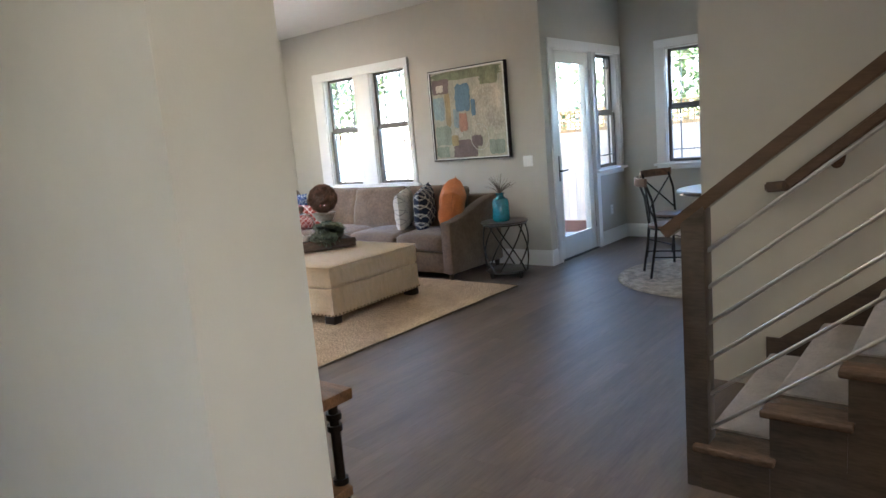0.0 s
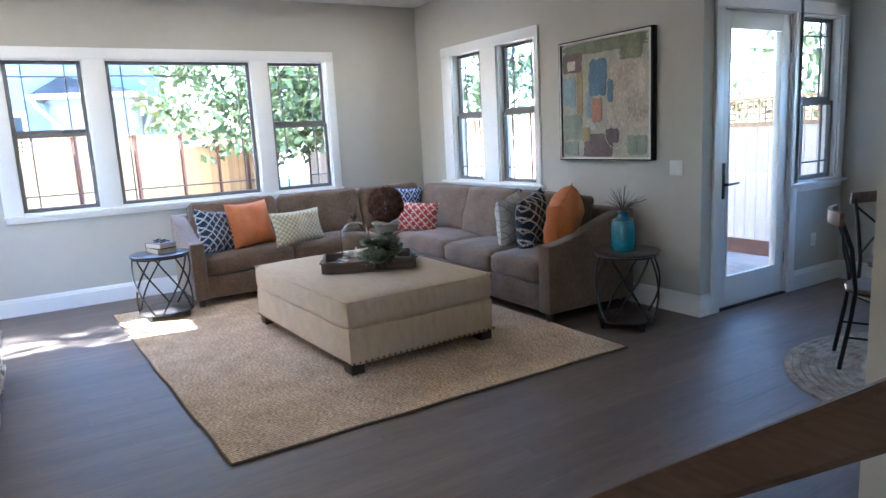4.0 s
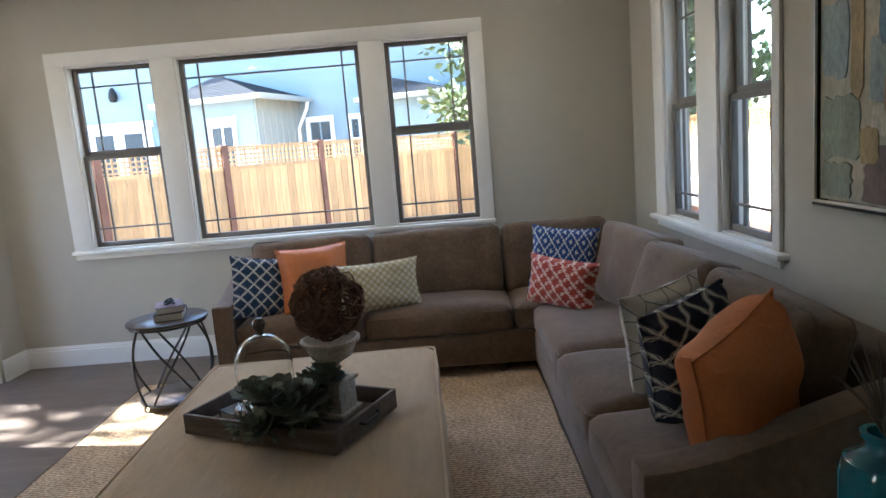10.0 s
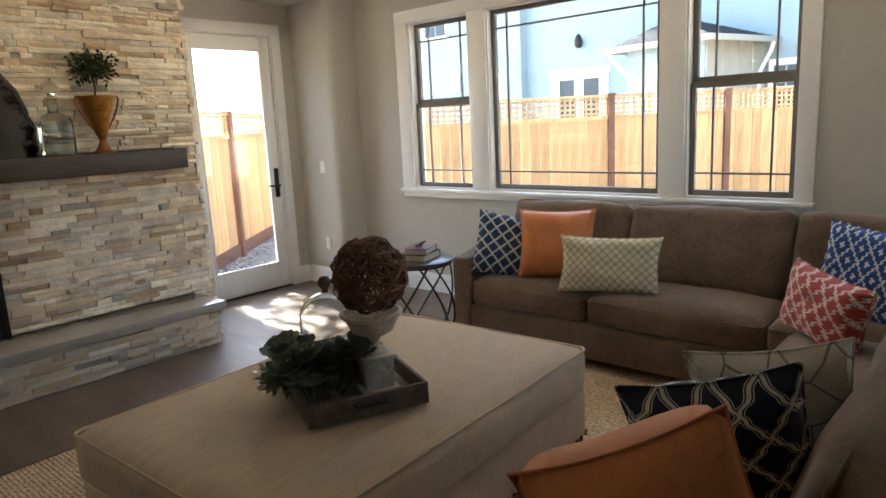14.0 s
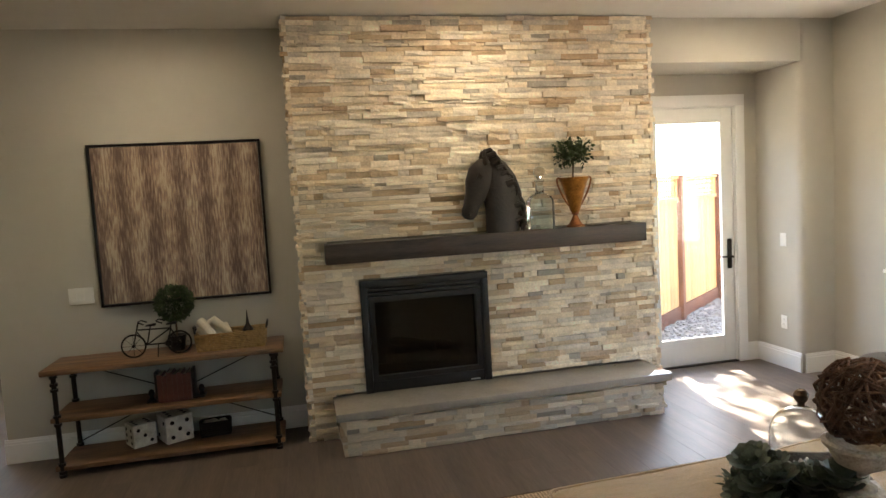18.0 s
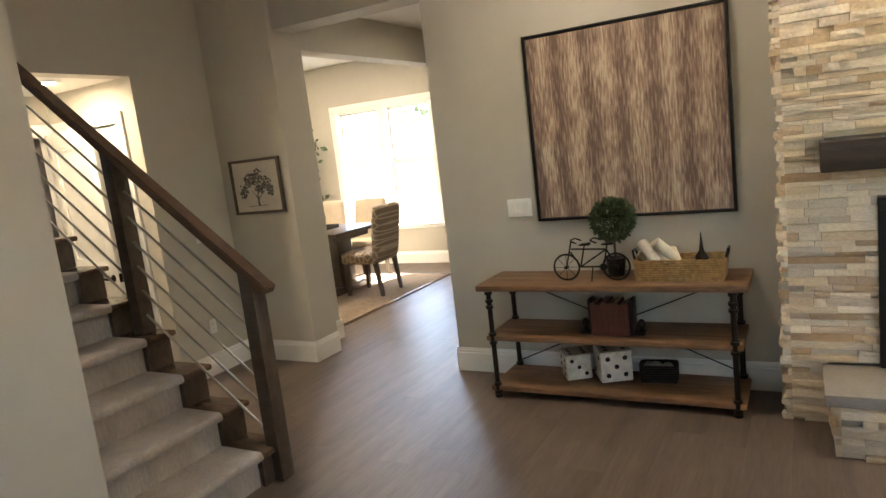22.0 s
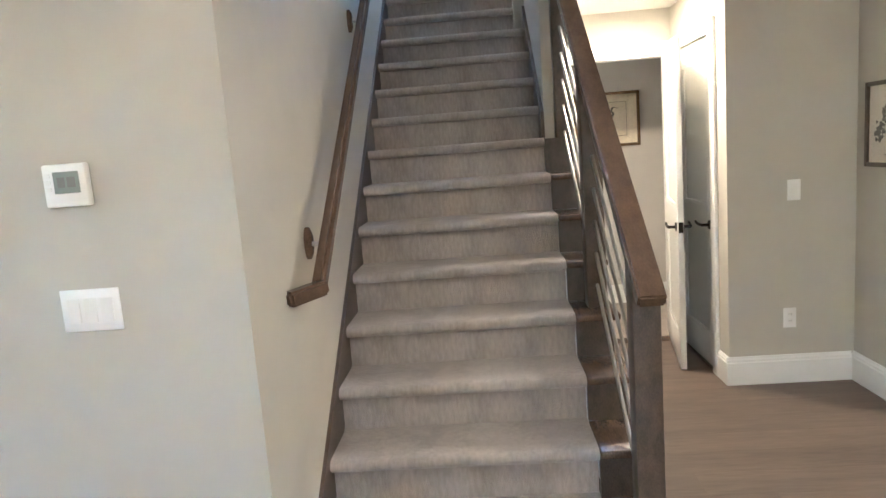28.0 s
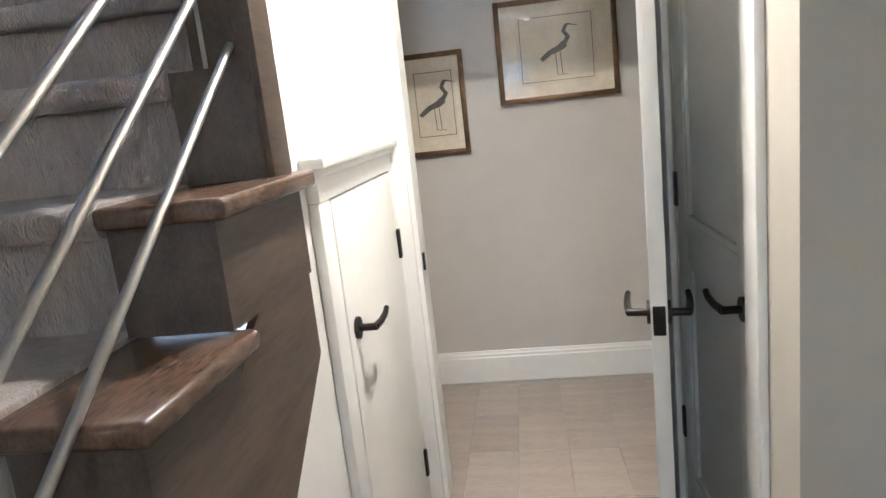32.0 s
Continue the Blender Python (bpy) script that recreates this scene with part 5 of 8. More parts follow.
M_COPPER_DARK = mat("aged_copper_red", (0.30, 0.12, 0.045), 0.35, metal=0.8, var=0.3, scale=12)


def topiary_urn(x, y, z, k, name="topiary_urn", label="amber two-handled metal urn with a small green topiary"):
    u = thing(name, pose(x, y, z), label, "urn")
    part("bowl", lathe([(p * k, q * k) for p, q in ((0.0, 0.105), (0.024, 0.105), (0.036, 0.12), (0.052, 0.18), (0.074, 0.26), (0.098, 0.335), (0.114, 0.36), (0.116, 0.37), (0.104, 0.37), (0.09, 0.335), (0.0, 0.325))], 28), M_COPPER, u)
    part("foot", lathe([(p * k, q * k) for p, q in ((0.072, 0.0), (0.072, 0.012), (0.05, 0.022), (0.034, 0.05), (0.022, 0.075), (0.017, 0.09), (0.03, 0.098), (0.026, 0.108))], 24), M_COPPER_DARK, u)
    for s in (-1, 1):
        pts = [(s * (0.105 + 0.05 * math.sin(a) - 0.045 * (a / 3.4)) * k, 0, (0.365 - 0.165 * (a / 3.4) + 0.05 * math.sin(a * 1.2)) * k) for a in [i * 0.34 for i in range(11)]]
        part("handle", tube(bmesh.new(), pts, 0.007 * k, 8), M_COPPER_DARK, u)
    part("stem", tube(bmesh.new(), [(0, 0, 0.30 * k), (0.006, 0, 0.38 * k), (0, 0.004, 0.5 * k)], 0.006 * k, 6), M_BARK, u)
    r = random.Random(8)
    bm = bmesh.new()
    for i in range(11):
        a = i * 2.4
        leaves(bm, (0.075 * k * math.cos(a), 0.06 * k * math.sin(a), (0.50 + 0.011 * i) * k), 0.075 * k, 70, 0.034 * k, r, 0.8, 0.2)
    part("foliage", bm, M_LEAF, u, "dense green foliage ball")
    return u


topiary_urn(-5.07, 1.325, 1.385, 0.98)

# ---- console shelf and what stands on it ----
M_BOARD = mat("reclaimed_brown_board", (0.23, 0.125, 0.062), 0.5, var=0.35, scale=3, stretch=(0.8, 9, 6), bump=0.15, bscale=20)
con = thing("console_shelf", pose(-2.16, 1.09, 0), "three-tier console shelf of brown boards on dark pipe legs", "console shelf")
part("top", boxes((-0.755, -0.205, 0.672, 0.755, 0.21, 0.708), bevel=0.006), M_BOARD, con)
part("shelf", boxes((-0.72, -0.19, 0.362, 0.72, 0.20, 0.392), bevel=0.004), M_BOARD, con)
part("shelf", boxes((-0.72, -0.19, 0.045, 0.72, 0.20, 0.075), bevel=0.004), M_BOARD, con)
for x in (-0.68, 0.68):
    for y in (-0.18, 0.19):
        leg = part("leg", rod((x, y, 0), (x, y, 0.672), 0.0155, 12), M_BRONZE, con)
        for z in (0.012, 0.036, 0.088, 0.35, 0.404, 0.575, 0.612, 0.662):
            part("collar", rod((x, y, z - 0.009), (x, y, z + 0.009), 0.024 if z != 0.60 else 0.028, 14), M_BRONZE, leg)
for s in (-1, 1):
    part("brace_rod", rod((s * 0.1, -0.185, 0.43), (s * 0.665, -0.185, 0.66), 0.004, 6), M_BRONZE, con)
    part("brace_rod", rod((s * 0.1, -0.185, 0.355), (s * 0.665, -0.185, 0.11), 0.004, 6), M_BRONZE, con)

bk = thing("tandem_bicycle", pose(-2.09, 1.16, 0.708), "small black metal model of a tandem bicycle", "ornament")
for x in (-0.145, 0.145):
    wh = part("wheel", tube(bmesh.new(), [(x + 0.075 * math.cos(a * math.pi / 16), 0, 0.079 + 0.075 * math.sin(a * math.pi / 16)) for a in range(32)], 0.0058, 6, closed=True), M_BLACK, bk)
    bm = bmesh.new()
    for a in range(8):
        tube(bm, [(x, 0, 0.079), (x + 0.072 * math.cos(a * math.pi / 4), 0, 0.079 + 0.072 * math.sin(a * math.pi / 4))], 0.0018, 4)
    tube(bm, [(x, -0.012, 0.079), (x, 0.012, 0.079)], 0.011, 10)
    part("spokes", bm, M_BLACK, wh)
bm = bmesh.new()
for a, b in (((-0.145, 0.079), (-0.075, 0.08)), ((-0.145, 0.079), (-0.095, 0.18)), ((-0.075, 0.08), (-0.10, 0.205)), ((-0.075, 0.08), (0.06, 0.08)), ((-0.095, 0.18), (0.11, 0.185)), ((0.06, 0.08), (0.03, 0.205)), ((0.06, 0.08), (0.115, 0.17)), ((-0.095, 0.18), (0.06, 0.08)), ((0.145, 0.079), (0.105, 0.235))):
    tube(bm, [(a[0], 0, a[1]), (b[0], 0, b[1])], 0.005, 6)
part("bicycle_frame", bm, M_BLACK, bk)
for x in (0.095, -0.02):
    part("handlebar", tube(bmesh.new(), [(x - 0.035, -0.05, 0.225), (x, -0.045, 0.24), (x + 0.012, 0, 0.238), (x, 0.045, 0.24), (x - 0.035, 0.05, 0.225)], 0.0045, 6), M_BLACK, bk)
for x in (-0.105, 0.025):
    part("saddle", extrude_poly([(x - 0.03, 0.205), (x + 0.035, 0.205), (x + 0.035, 0.213), (x - 0.03, 0.222)], 'y', -0.018, 0.018, bevel=0.004), M_BLACK, bk)
part("chainring", lathe([(0.0, -0.003), (0.022, -0.003), (0.022, 0.003), (0.0, 0.003)], 16), M_BLACK, bk, m=pose(-0.075, 0.012, 0.08, 90))
part("kickstand", rod((-0.01, 0, 0.08), (-0.01, 0.045, 0.0), 0.004, 6), M_BLACK, bk)

tp = thing("topiary_ball", pose(-2.20, 1.03, 0.708), "round clipped green topiary ball on a stem in a pot", "plant")
part("pot", lathe([(0.0, 0.0), (0.045, 0.0), (0.058, 0.09), (0.062, 0.095), (0.062, 0.105), (0.05, 0.105), (0.0, 0.095)], 20), M_BLACK, tp)
part("stem", rod((0, 0, 0.09), (0, 0, 0.27), 0.007, 8), M_BARK, tp)
part("foliage", leaves(bmesh.new(), (0, 0, 0.325), 0.122, 2200, 0.024, random.Random(3), 1.0, 0.75), M_LEAF, tp, "dense dark green leaf ball")

M_WICKER = mat("golden_wicker", (0.42, 0.27, 0.11), 0.75, var=0.3, scale=40, bump=0.7, bscale=90)
M_CREAM = mat("cream_cotton", (0.72, 0.66, 0.54), 0.9, var=0.1, scale=15, bump=0.3, bscale=60)
wb = thing("wicker_basket", pose(-2.57, 1.10, 0.708), "low golden wicker basket standing on the console", "basket")
part("base", boxes((-0.22, -0.10, 0, 0.22, 0.10, 0.012)), M_WICKER, wb)
for row in range(9):
    z = 0.012 + row * 0.0125
    k = 1.0 + row * 0.006
    pts = []
    per = ((-0.22, -0.10), (0.22, -0.10), (0.22, 0.10), (-0.22, 0.10))
    for i in range(4):
        a, b = per[i], per[(i + 1) % 4]
        m = 16 if i % 2 == 0 else 8
        for j in range(m):
            f = j / m
            wob = 0.003 * (1 if (j + row) % 2 else -1)
            nx, ny = (0, wob) if i % 2 == 0 else (wob, 0)
            pts.append(((a[0] + (b[0] - a[0]) * f) * k + nx, (a[1] + (b[1] - a[1]) * f) * k + ny, z))
    part("woven_strand", tube(bmesh.new(), pts, 0.0068, 5, closed=True), M_WICKER, wb)
for s in (-1, 1):
    part("handle", tube(bmesh.new(), [(s * 0.235, -0.045, 0.115), (s * 0.245, -0.03, 0.16), (s * 0.245, 0.03, 0.16), (s * 0.235, 0.045, 0.115)], 0.007, 8), M_BLACK, wb)
for i, (x, y, z, rz) in enumerate(((0.14, 0.03, 0.05, 20), (0.17, -0.04, 0.05, 100), (0.08, 0.02, 0.06, 70), (0.11, -0.03, 0.10, 150), (0.03, -0.01, 0.06, 30), (0.16, 0.02, 0.11, 60), (0.07, 0.03, 0.12, 110))):
    bm = lathe([(0.0, -0.075), (0.022, -0.075), (0.029, -0.07), (0.031, 0.0), (0.029, 0.07), (0.022, 0.075), (0.0, 0.075)], 14)
    solid("cloth_roll", bm, M_CREAM, "cream rolled cloth lying in the wicker basket", "cloth roll", pose(-2.57 + x, 1.10 + y, 0.748 + z, 44, 0, rz), group="rolls in the basket")
fin = thing("finial", pose(-2.68, 1.10, 0.72), "dark turned spike finial standing in the basket", "ornament")
part("body", lathe([(0.0, 0.0), (0.03, 0.0), (0.02, 0.02), (0.014, 0.05), (0.03, 0.075), (0.038, 0.10), (0.02, 0.125), (0.012, 0.14), (0.006, 0.19), (0.002, 0.235), (0.0, 0.236)], 16), M_BRONZE, fin)

M_BOOK = mat("red_brown_leather", (0.12, 0.035, 0.022), 0.5, var=0.3, scale=20)
M_PAPER = mat("aged_paper", (0.55, 0.48, 0.36), 0.9, var=0.12, scale=60)
M_BOOKDARK = mat("dark_cloth_binding", (0.03, 0.028, 0.03), 0.6, var=0.3, scale=30)


def book(name, w, d, h, m, material, label, group=""):
    """A standing book: w thick, d deep, h high, spine at +y."""
    b = thing(name, m, label, "book", group)
    part("cover", boxes((-w / 2, -d / 2, 0, -w / 2 + 0.003, d / 2, h), (w / 2 - 0.003, -d / 2, 0, w / 2, d / 2, h), (-w / 2 + 0.003, d / 2 - 0.003, 0, w / 2 - 0.003, d / 2, h)), material, b)
    part("pages", boxes((-w / 2 + 0.0035, -d / 2 + 0.004, 0.004, w / 2 - 0.0035, d / 2 - 0.004, h - 0.004)), M_PAPER, b)
    return b


x = -2.075
for i, (w, h) in enumerate(((0.034, 0.19), (0.028, 0.18), (0.036, 0.2), (0.03, 0.185), (0.034, 0.195), (0.028, 0.18), (0.024, 0.19))):
    x -= w / 2
    book("book", w - 0.001, 0.14, h, pose(x, 1.13, 0.392), M_BOOK, "red-brown leather book standing between dark bookends", "books on the console")
    x -= w / 2
for s, xx in ((1, -2.055), (-1, x - 0.02)):
    be = thing("bookend", pose(xx, 1.13, 0.392), "dark metal bookend beside the leather books", "bookend", "bookends on the console")
    part("base", boxes((-0.018 if s > 0 else -0.06, -0.05, 0, 0.06 if s > 0 else 0.018, 0.05, 0.012), bevel=0.003), M_BRONZE, be)
    part("upright", boxes((-0.018, -0.05, 0.012, 0.0, 0.05, 0.205) if s > 0 else (0.0, -0.05, 0.012, 0.018, 0.05, 0.205), bevel=0.003), M_BRONZE, be)
    part("knob", lathe([(0.0, 0.012), (0.02, 0.012), (0.012, 0.03), (0.022, 0.05), (0.016, 0.075), (0.0, 0.085)], 12), M_BRONZE, be, m=pose(0.035 * s, 0, 0))


M_DICE = mat("worn_white_enamel", (0.70, 0.68, 0.62), 0.45, var=0.25, scale=22, bump=0.1, bscale=50, second=(0.42, 0.38, 0.32))
M_DARKWICKER = mat("dark_brown_wicker", (0.022, 0.016, 0.013), 0.7, var=0.3, scale=40, bump=0.4, bscale=90, spec=0.2)
M_PLASTER_BALL = mat("mottled_pale_ball", (0.46, 0.43, 0.38), 0.8, var=0.3, scale=25, bump=0.4, bscale=60, second=(0.16, 0.14, 0.12))


def dice_box(s, m, pips, label):
    d = thing("dice_box", m, label, "box", "dice boxes on the console")
    body = part("body", boxes((-s / 2, -s / 2, 0, s / 2, s / 2, s), bevel=0.01, seg=3), M_DICE, d)
    grid = {4: ((-1, -1), (1, -1), (-1, 1), (1, 1)), 5: ((-1, -1), (1, -1), (0, 0), (-1, 1), (1, 1)), 6: ((-1, -1), (1, -1), (-1, 0), (1, 0), (-1, 1), (1, 1)), 3: ((-1, -1), (0, 0), (1, 1)), 2: ((-1, -1), (1, 1))}
    for face, k in enumerate(pips):
        for a, b in grid[k]:
            a, b = a * s * 0.27, b * s * 0.27
            mm = (pose(a, s / 2, s / 2 + b, -90), pose(s / 2, a, s / 2 + b, 0, 90), pose(-s / 2, a, s / 2 + b, 0, -90), pose(a, b, s))[face]
            part("pip", lathe([(0.0, 0.0015), (s * 0.075, 0.0015), (s * 0.08, -0.002), (0.0, -0.002)], 14), M_BLACK, d, m=mm)


dice_box(0.158, pose(-1.908, 1.036, 0.075, 0, 0, 32), (3, 6, 4, 6), "small worn white dice box with black dots on the shelf")
dice_box(0.188, pose(-2.13, 1.015, 0.075, 0, 0, 29), (5, 2, 5, 6), "larger white dice box with black dots on the shelf")
wv = thing("woven_basket", pose(-2.40, 1.02, 0.075, 0, 0, 6), "small dark oblong woven basket on the lowest shelf", "basket")
part("base", boxes((-0.10, -0.055, 0.0, 0.10, 0.055, 0.008)), M_DARKWICKER, wv)
for row in range(7):
    pts = []
    for k in range(44):
        a = 2 * math.pi * k / 44
        q = 1 / max(abs(math.cos(a)), abs(math.sin(a))) ** 0.85
        wob = 1 + 0.025 * (1 if (k + row) % 2 else -1) + row * 0.006
        pts.append((0.098 * q * math.cos(a) * wob, 0.054 * q * math.sin(a) * wob, 0.01 + row * 0.0145))
    part("woven_strand", tube(bmesh.new(), pts, 0.0082, 5, closed=True), M_DARKWICKER, wv)
for x, y, r in ((-0.05, 0.0, 0.036), (0.012, 0.012, 0.04), (0.058, -0.008, 0.034)):
    pb = bmesh.new()
    bmesh.ops.create_icosphere(pb, subdivisions=2, radius=r, matrix=pose(0, 0, r))
    for v in pb.verts:
        v.co += v.co * 0.10 * noise.noise(v.co * 40)
    solid("stone_ball", pb, M_PLASTER_BALL, "pale mottled ball lying in the dark basket", "ornament", pose(-2.40 + x, 1.02 + y, 0.112), group="balls in the basket")

# ---- pictures ----
def streak_mat():
    m = bpy.data.materials.new("streaked_abstract_paint")
    m.use_nodes = True
    n, lk = m.node_tree.nodes, m.node_tree.links
    p = n["Principled BSDF"]
    p.inputs["Roughness"].default_value = 0.6
    tc = n.new("ShaderNodeTexCoord")
    def streak(sx, sz, detail):
        mp = n.new("ShaderNodeMapping")
        mp.inputs["Scale"].default_value = (sx, 1, sz)
        lk.new(tc.outputs["Object"], mp.inputs[0])
        t = n.new("ShaderNodeTexNoise")
        t.inputs["Scale"].default_value, t.inputs["Detail"].default_value = 1.0, detail
        lk.new(mp.outputs[0], t.inputs[0])
        return t.outputs[0]
    r1 = n.new("ShaderNodeValToRGB")
    el = r1.color_ramp.elements
    el[0].position, el[0].color = 0.30, (0.14, 0.09, 0.07, 1)
    el[1].position, el[1].color = 0.74, (0.50, 0.42, 0.31, 1)
    for pos, c in ((0.42, (0.22, 0.15, 0.115, 1)), (0.50, (0.285, 0.215, 0.175, 1)), (0.58, (0.33, 0.23, 0.165, 1))):
        e = el.new(pos)
        e.color = c
    ad = n.new("ShaderNodeMix")
    ad.inputs[0].default_value = 0.40
    lk.new(streak(95, 11, 4), ad.inputs[2])
    wv = n.new("ShaderNodeTexWave")
    wv.bands_direction = 'X'
    wv.inputs["Scale"].default_value, wv.inputs["Distortion"].default_value = 1.72, 1.6
    wv.inputs["Detail"].default_value, wv.inputs["Detail Scale"].default_value = 3, 2.5
    lk.new(tc.outputs["Object"], wv.inputs[0])
    half = n.new("ShaderNodeMix")
    half.inputs[0].default_value = 0.68
    lk.new(wv.outputs[1], half.inputs[2])
    lk.new(streak(14, 3.0, 2), half.inputs[3])
    lk.new(half.outputs[0], ad.inputs[3])
    mr = n.new("ShaderNodeMapRange")
    mr.inputs[1].default_value, mr.inputs[2].default_value = 0.37, 0.64
    lk.new(ad.outputs[0], mr.inputs[0])
    mr.inputs[3].default_value, mr.inputs[4].default_value = 0.22, 0.8
    lk.new(mr.outputs[0], r1.inputs[0])
    lk.new(r1.outputs[0], p.inputs["Base Color"])
    bp = n.new("ShaderNodeBump")
    bp.inputs["Strength"].default_value, bp.inputs["Distance"].default_value = 0.3, 0.003
    lk.new(ad.outputs[0], bp.inputs["Height"])
    lk.new(bp.outputs[0], p.inputs["Normal"])
    return m


def picture_frame(th, w, h, bar, depth, material, y0=0.0):
    """Four mitred-looking frame bars in the xz plane, front towards +y."""
    for name, b in (("frame_bar", (-w / 2, 0, 0, -w / 2 + bar, depth, h)), ("frame_bar", (w / 2 - bar, 0, 0, w / 2, depth, h)), ("frame_bar", (-w / 2 + bar, 0, 0, w / 2 - bar, depth, bar)), ("frame_bar", (-w / 2 + bar, 0, h - bar, w / 2 - bar, depth, h))):
        part(name, boxes(b, bevel=0.002), material, th)


pic = thing("abstract_painting", pose(-2.278, YS + 0.001, 1.03), "square abstract of brown and cream vertical streaks, black frame", "painting")
picture_frame(pic, 1.145, 1.12, 0.016, 0.042, M_BLACK)
part("canvas", boxes((-0.553, 0.002, 0.02, 0.553, 0.034, 1.10)), streak_mat(), pic, "canvas streaked in brown, mauve and cream")

pic = thing("abstract_painting", pose(-4.372, YN - 0.001, 1.165, 0, 0, 180), "square multicolour abstract in a thin silver-black frame", "painting")
picture_frame(pic, 1.035, 1.005, 0.012, 0.055, M_BLACK)
M_SILVER = mat("pale_silver_leaf", (0.62, 0.60, 0.55), 0.35, metal=0.7, var=0.1, scale=30)
for b in ((-0.505, 0.05, 0.013, -0.494, 0.06, 0.992), (0.494, 0.05, 0.013, 0.505, 0.06, 0.992), (-0.494, 0.05, 0.013, 0.494, 0.06, 0.024), (-0.494, 0.05, 0.981, 0.494, 0.06, 0.992)):
    part("inner_lip", boxes(b), M_SILVER, pic, "silver inner frame lip")


def paint(i, c, second=None):
    return mat("paint_" + i, c, 0.55, var=0.28, scale=9, bump=0.35, bscale=60, second=second, stretch=(1, 1, 0.5))


part("canvas", boxes((-0.49, 0.004, 0.026, 0.49, 0.040, 0.979)), paint("ground", (0.40, 0.36, 0.27), (0.25, 0.245, 0.19)), pic)
daubs = (("olive", (0.20, 0.215, 0.115), ((0.0, 0.925, 0.96, 0.10), (0.30, 0.84, 0.24, 0.10))),
         ("beige", (0.50, 0.44, 0.34), ((0.27, 0.56, 0.38, 0.46), (0.14, 0.36, 0.20, 0.24), (0.40, 0.36, 0.16, 0.2))),
         ("mauve", (0.15, 0.10, 0.09), ((-0.36, 0.82, 0.24, 0.16), (-0.06, 0.12, 0.34, 0.20), (0.10, 0.20, 0.14, 0.12))),
         ("cream", (0.60, 0.55, 0.46), ((-0.37, 0.80, 0.10, 0.08), (-0.14, 0.30, 0.10, 0.10))),
         ("sky", (0.27, 0.35, 0.37), ((-0.40, 0.58, 0.16, 0.26), (-0.16, 0.46, 0.08, 0.2))),
         ("ochre", (0.36, 0.27, 0.12), ((-0.27, 0.56, 0.07, 0.36), (-0.20, 0.22, 0.10, 0.12))),
         ("blue", (0.10, 0.19, 0.28), ((-0.06, 0.68, 0.20, 0.30), (0.08, 0.56, 0.06, 0.18))),
         ("salmon", (0.46, 0.23, 0.15), ((-0.07, 0.41, 0.11, 0.20),)),
         ("sage", (0.25, 0.29, 0.22), ((-0.36, 0.28, 0.22, 0.22), (0.36, 0.12, 0.20, 0.16), (-0.38, 0.10, 0.18, 0.12))))
rng = random.Random(12)
lay = 0
for cname, c, rects in daubs:
    mm = paint(cname, c)
    for cx, cz, w, h in rects:
        lay += 1
        pts = []
        for k in range(28):
            a = 2 * math.pi * k / 28
            ca, sa = math.cos(a), math.sin(a)
            q = 1 / max(abs(ca), abs(sa))
            j = rng.uniform(0.88, 1.06)
            pts.append((max(-0.485, min(0.485, -cx + ca * q * w / 2 * j)), max(0.03, min(0.975, cz + sa * q * h / 2 * j))))
        part("paint_daub", extrude_poly(pts, 'y', 0.0395, 0.0405 + lay * 0.00022), mm, pic, "daub of " + cname + " paint", smooth=False)
part("paint_ring", tube(bmesh.new(), [(-0.14 + 0.12 * math.cos(a * math.pi / 20), 0.0455, 0.24 + 0.14 * math.sin(a * math.pi / 20)) for a in range(40)], 0.003, 5, closed=True), paint("pale", (0.62, 0.58, 0.5)), pic, "thin pale painted ring")


def small_print(name, m, w, h, bar, fmat, label, draw):
    """A framed print with mat board and a simple drawing; origin at the base of its back, front towards +y."""
    t = thing(name, m, label, "picture")
    picture_frame(t, w, h, bar, 0.028, fmat)
    part("mat_board", boxes((-w / 2 + bar, 0.002, bar, w / 2 - bar, 0.014, h - bar)), M_CREAM, t, "cream mat board")
    draw(t, w, h)
    pn = part("pane", boxes((-w / 2 + bar, 0.019, bar, w / 2 - bar, 0.021, h - bar)), M_GLASS, t)
    pn.visible_shadow = False
    return t


M_INK = mat("grey_ink", (0.11, 0.10, 0.095), 0.8, var=0.3, scale=40)
M_PRINT_PAPER = mat("cream_print_paper", (0.66, 0.62, 0.54), 0.9, var=0.06, scale=6)


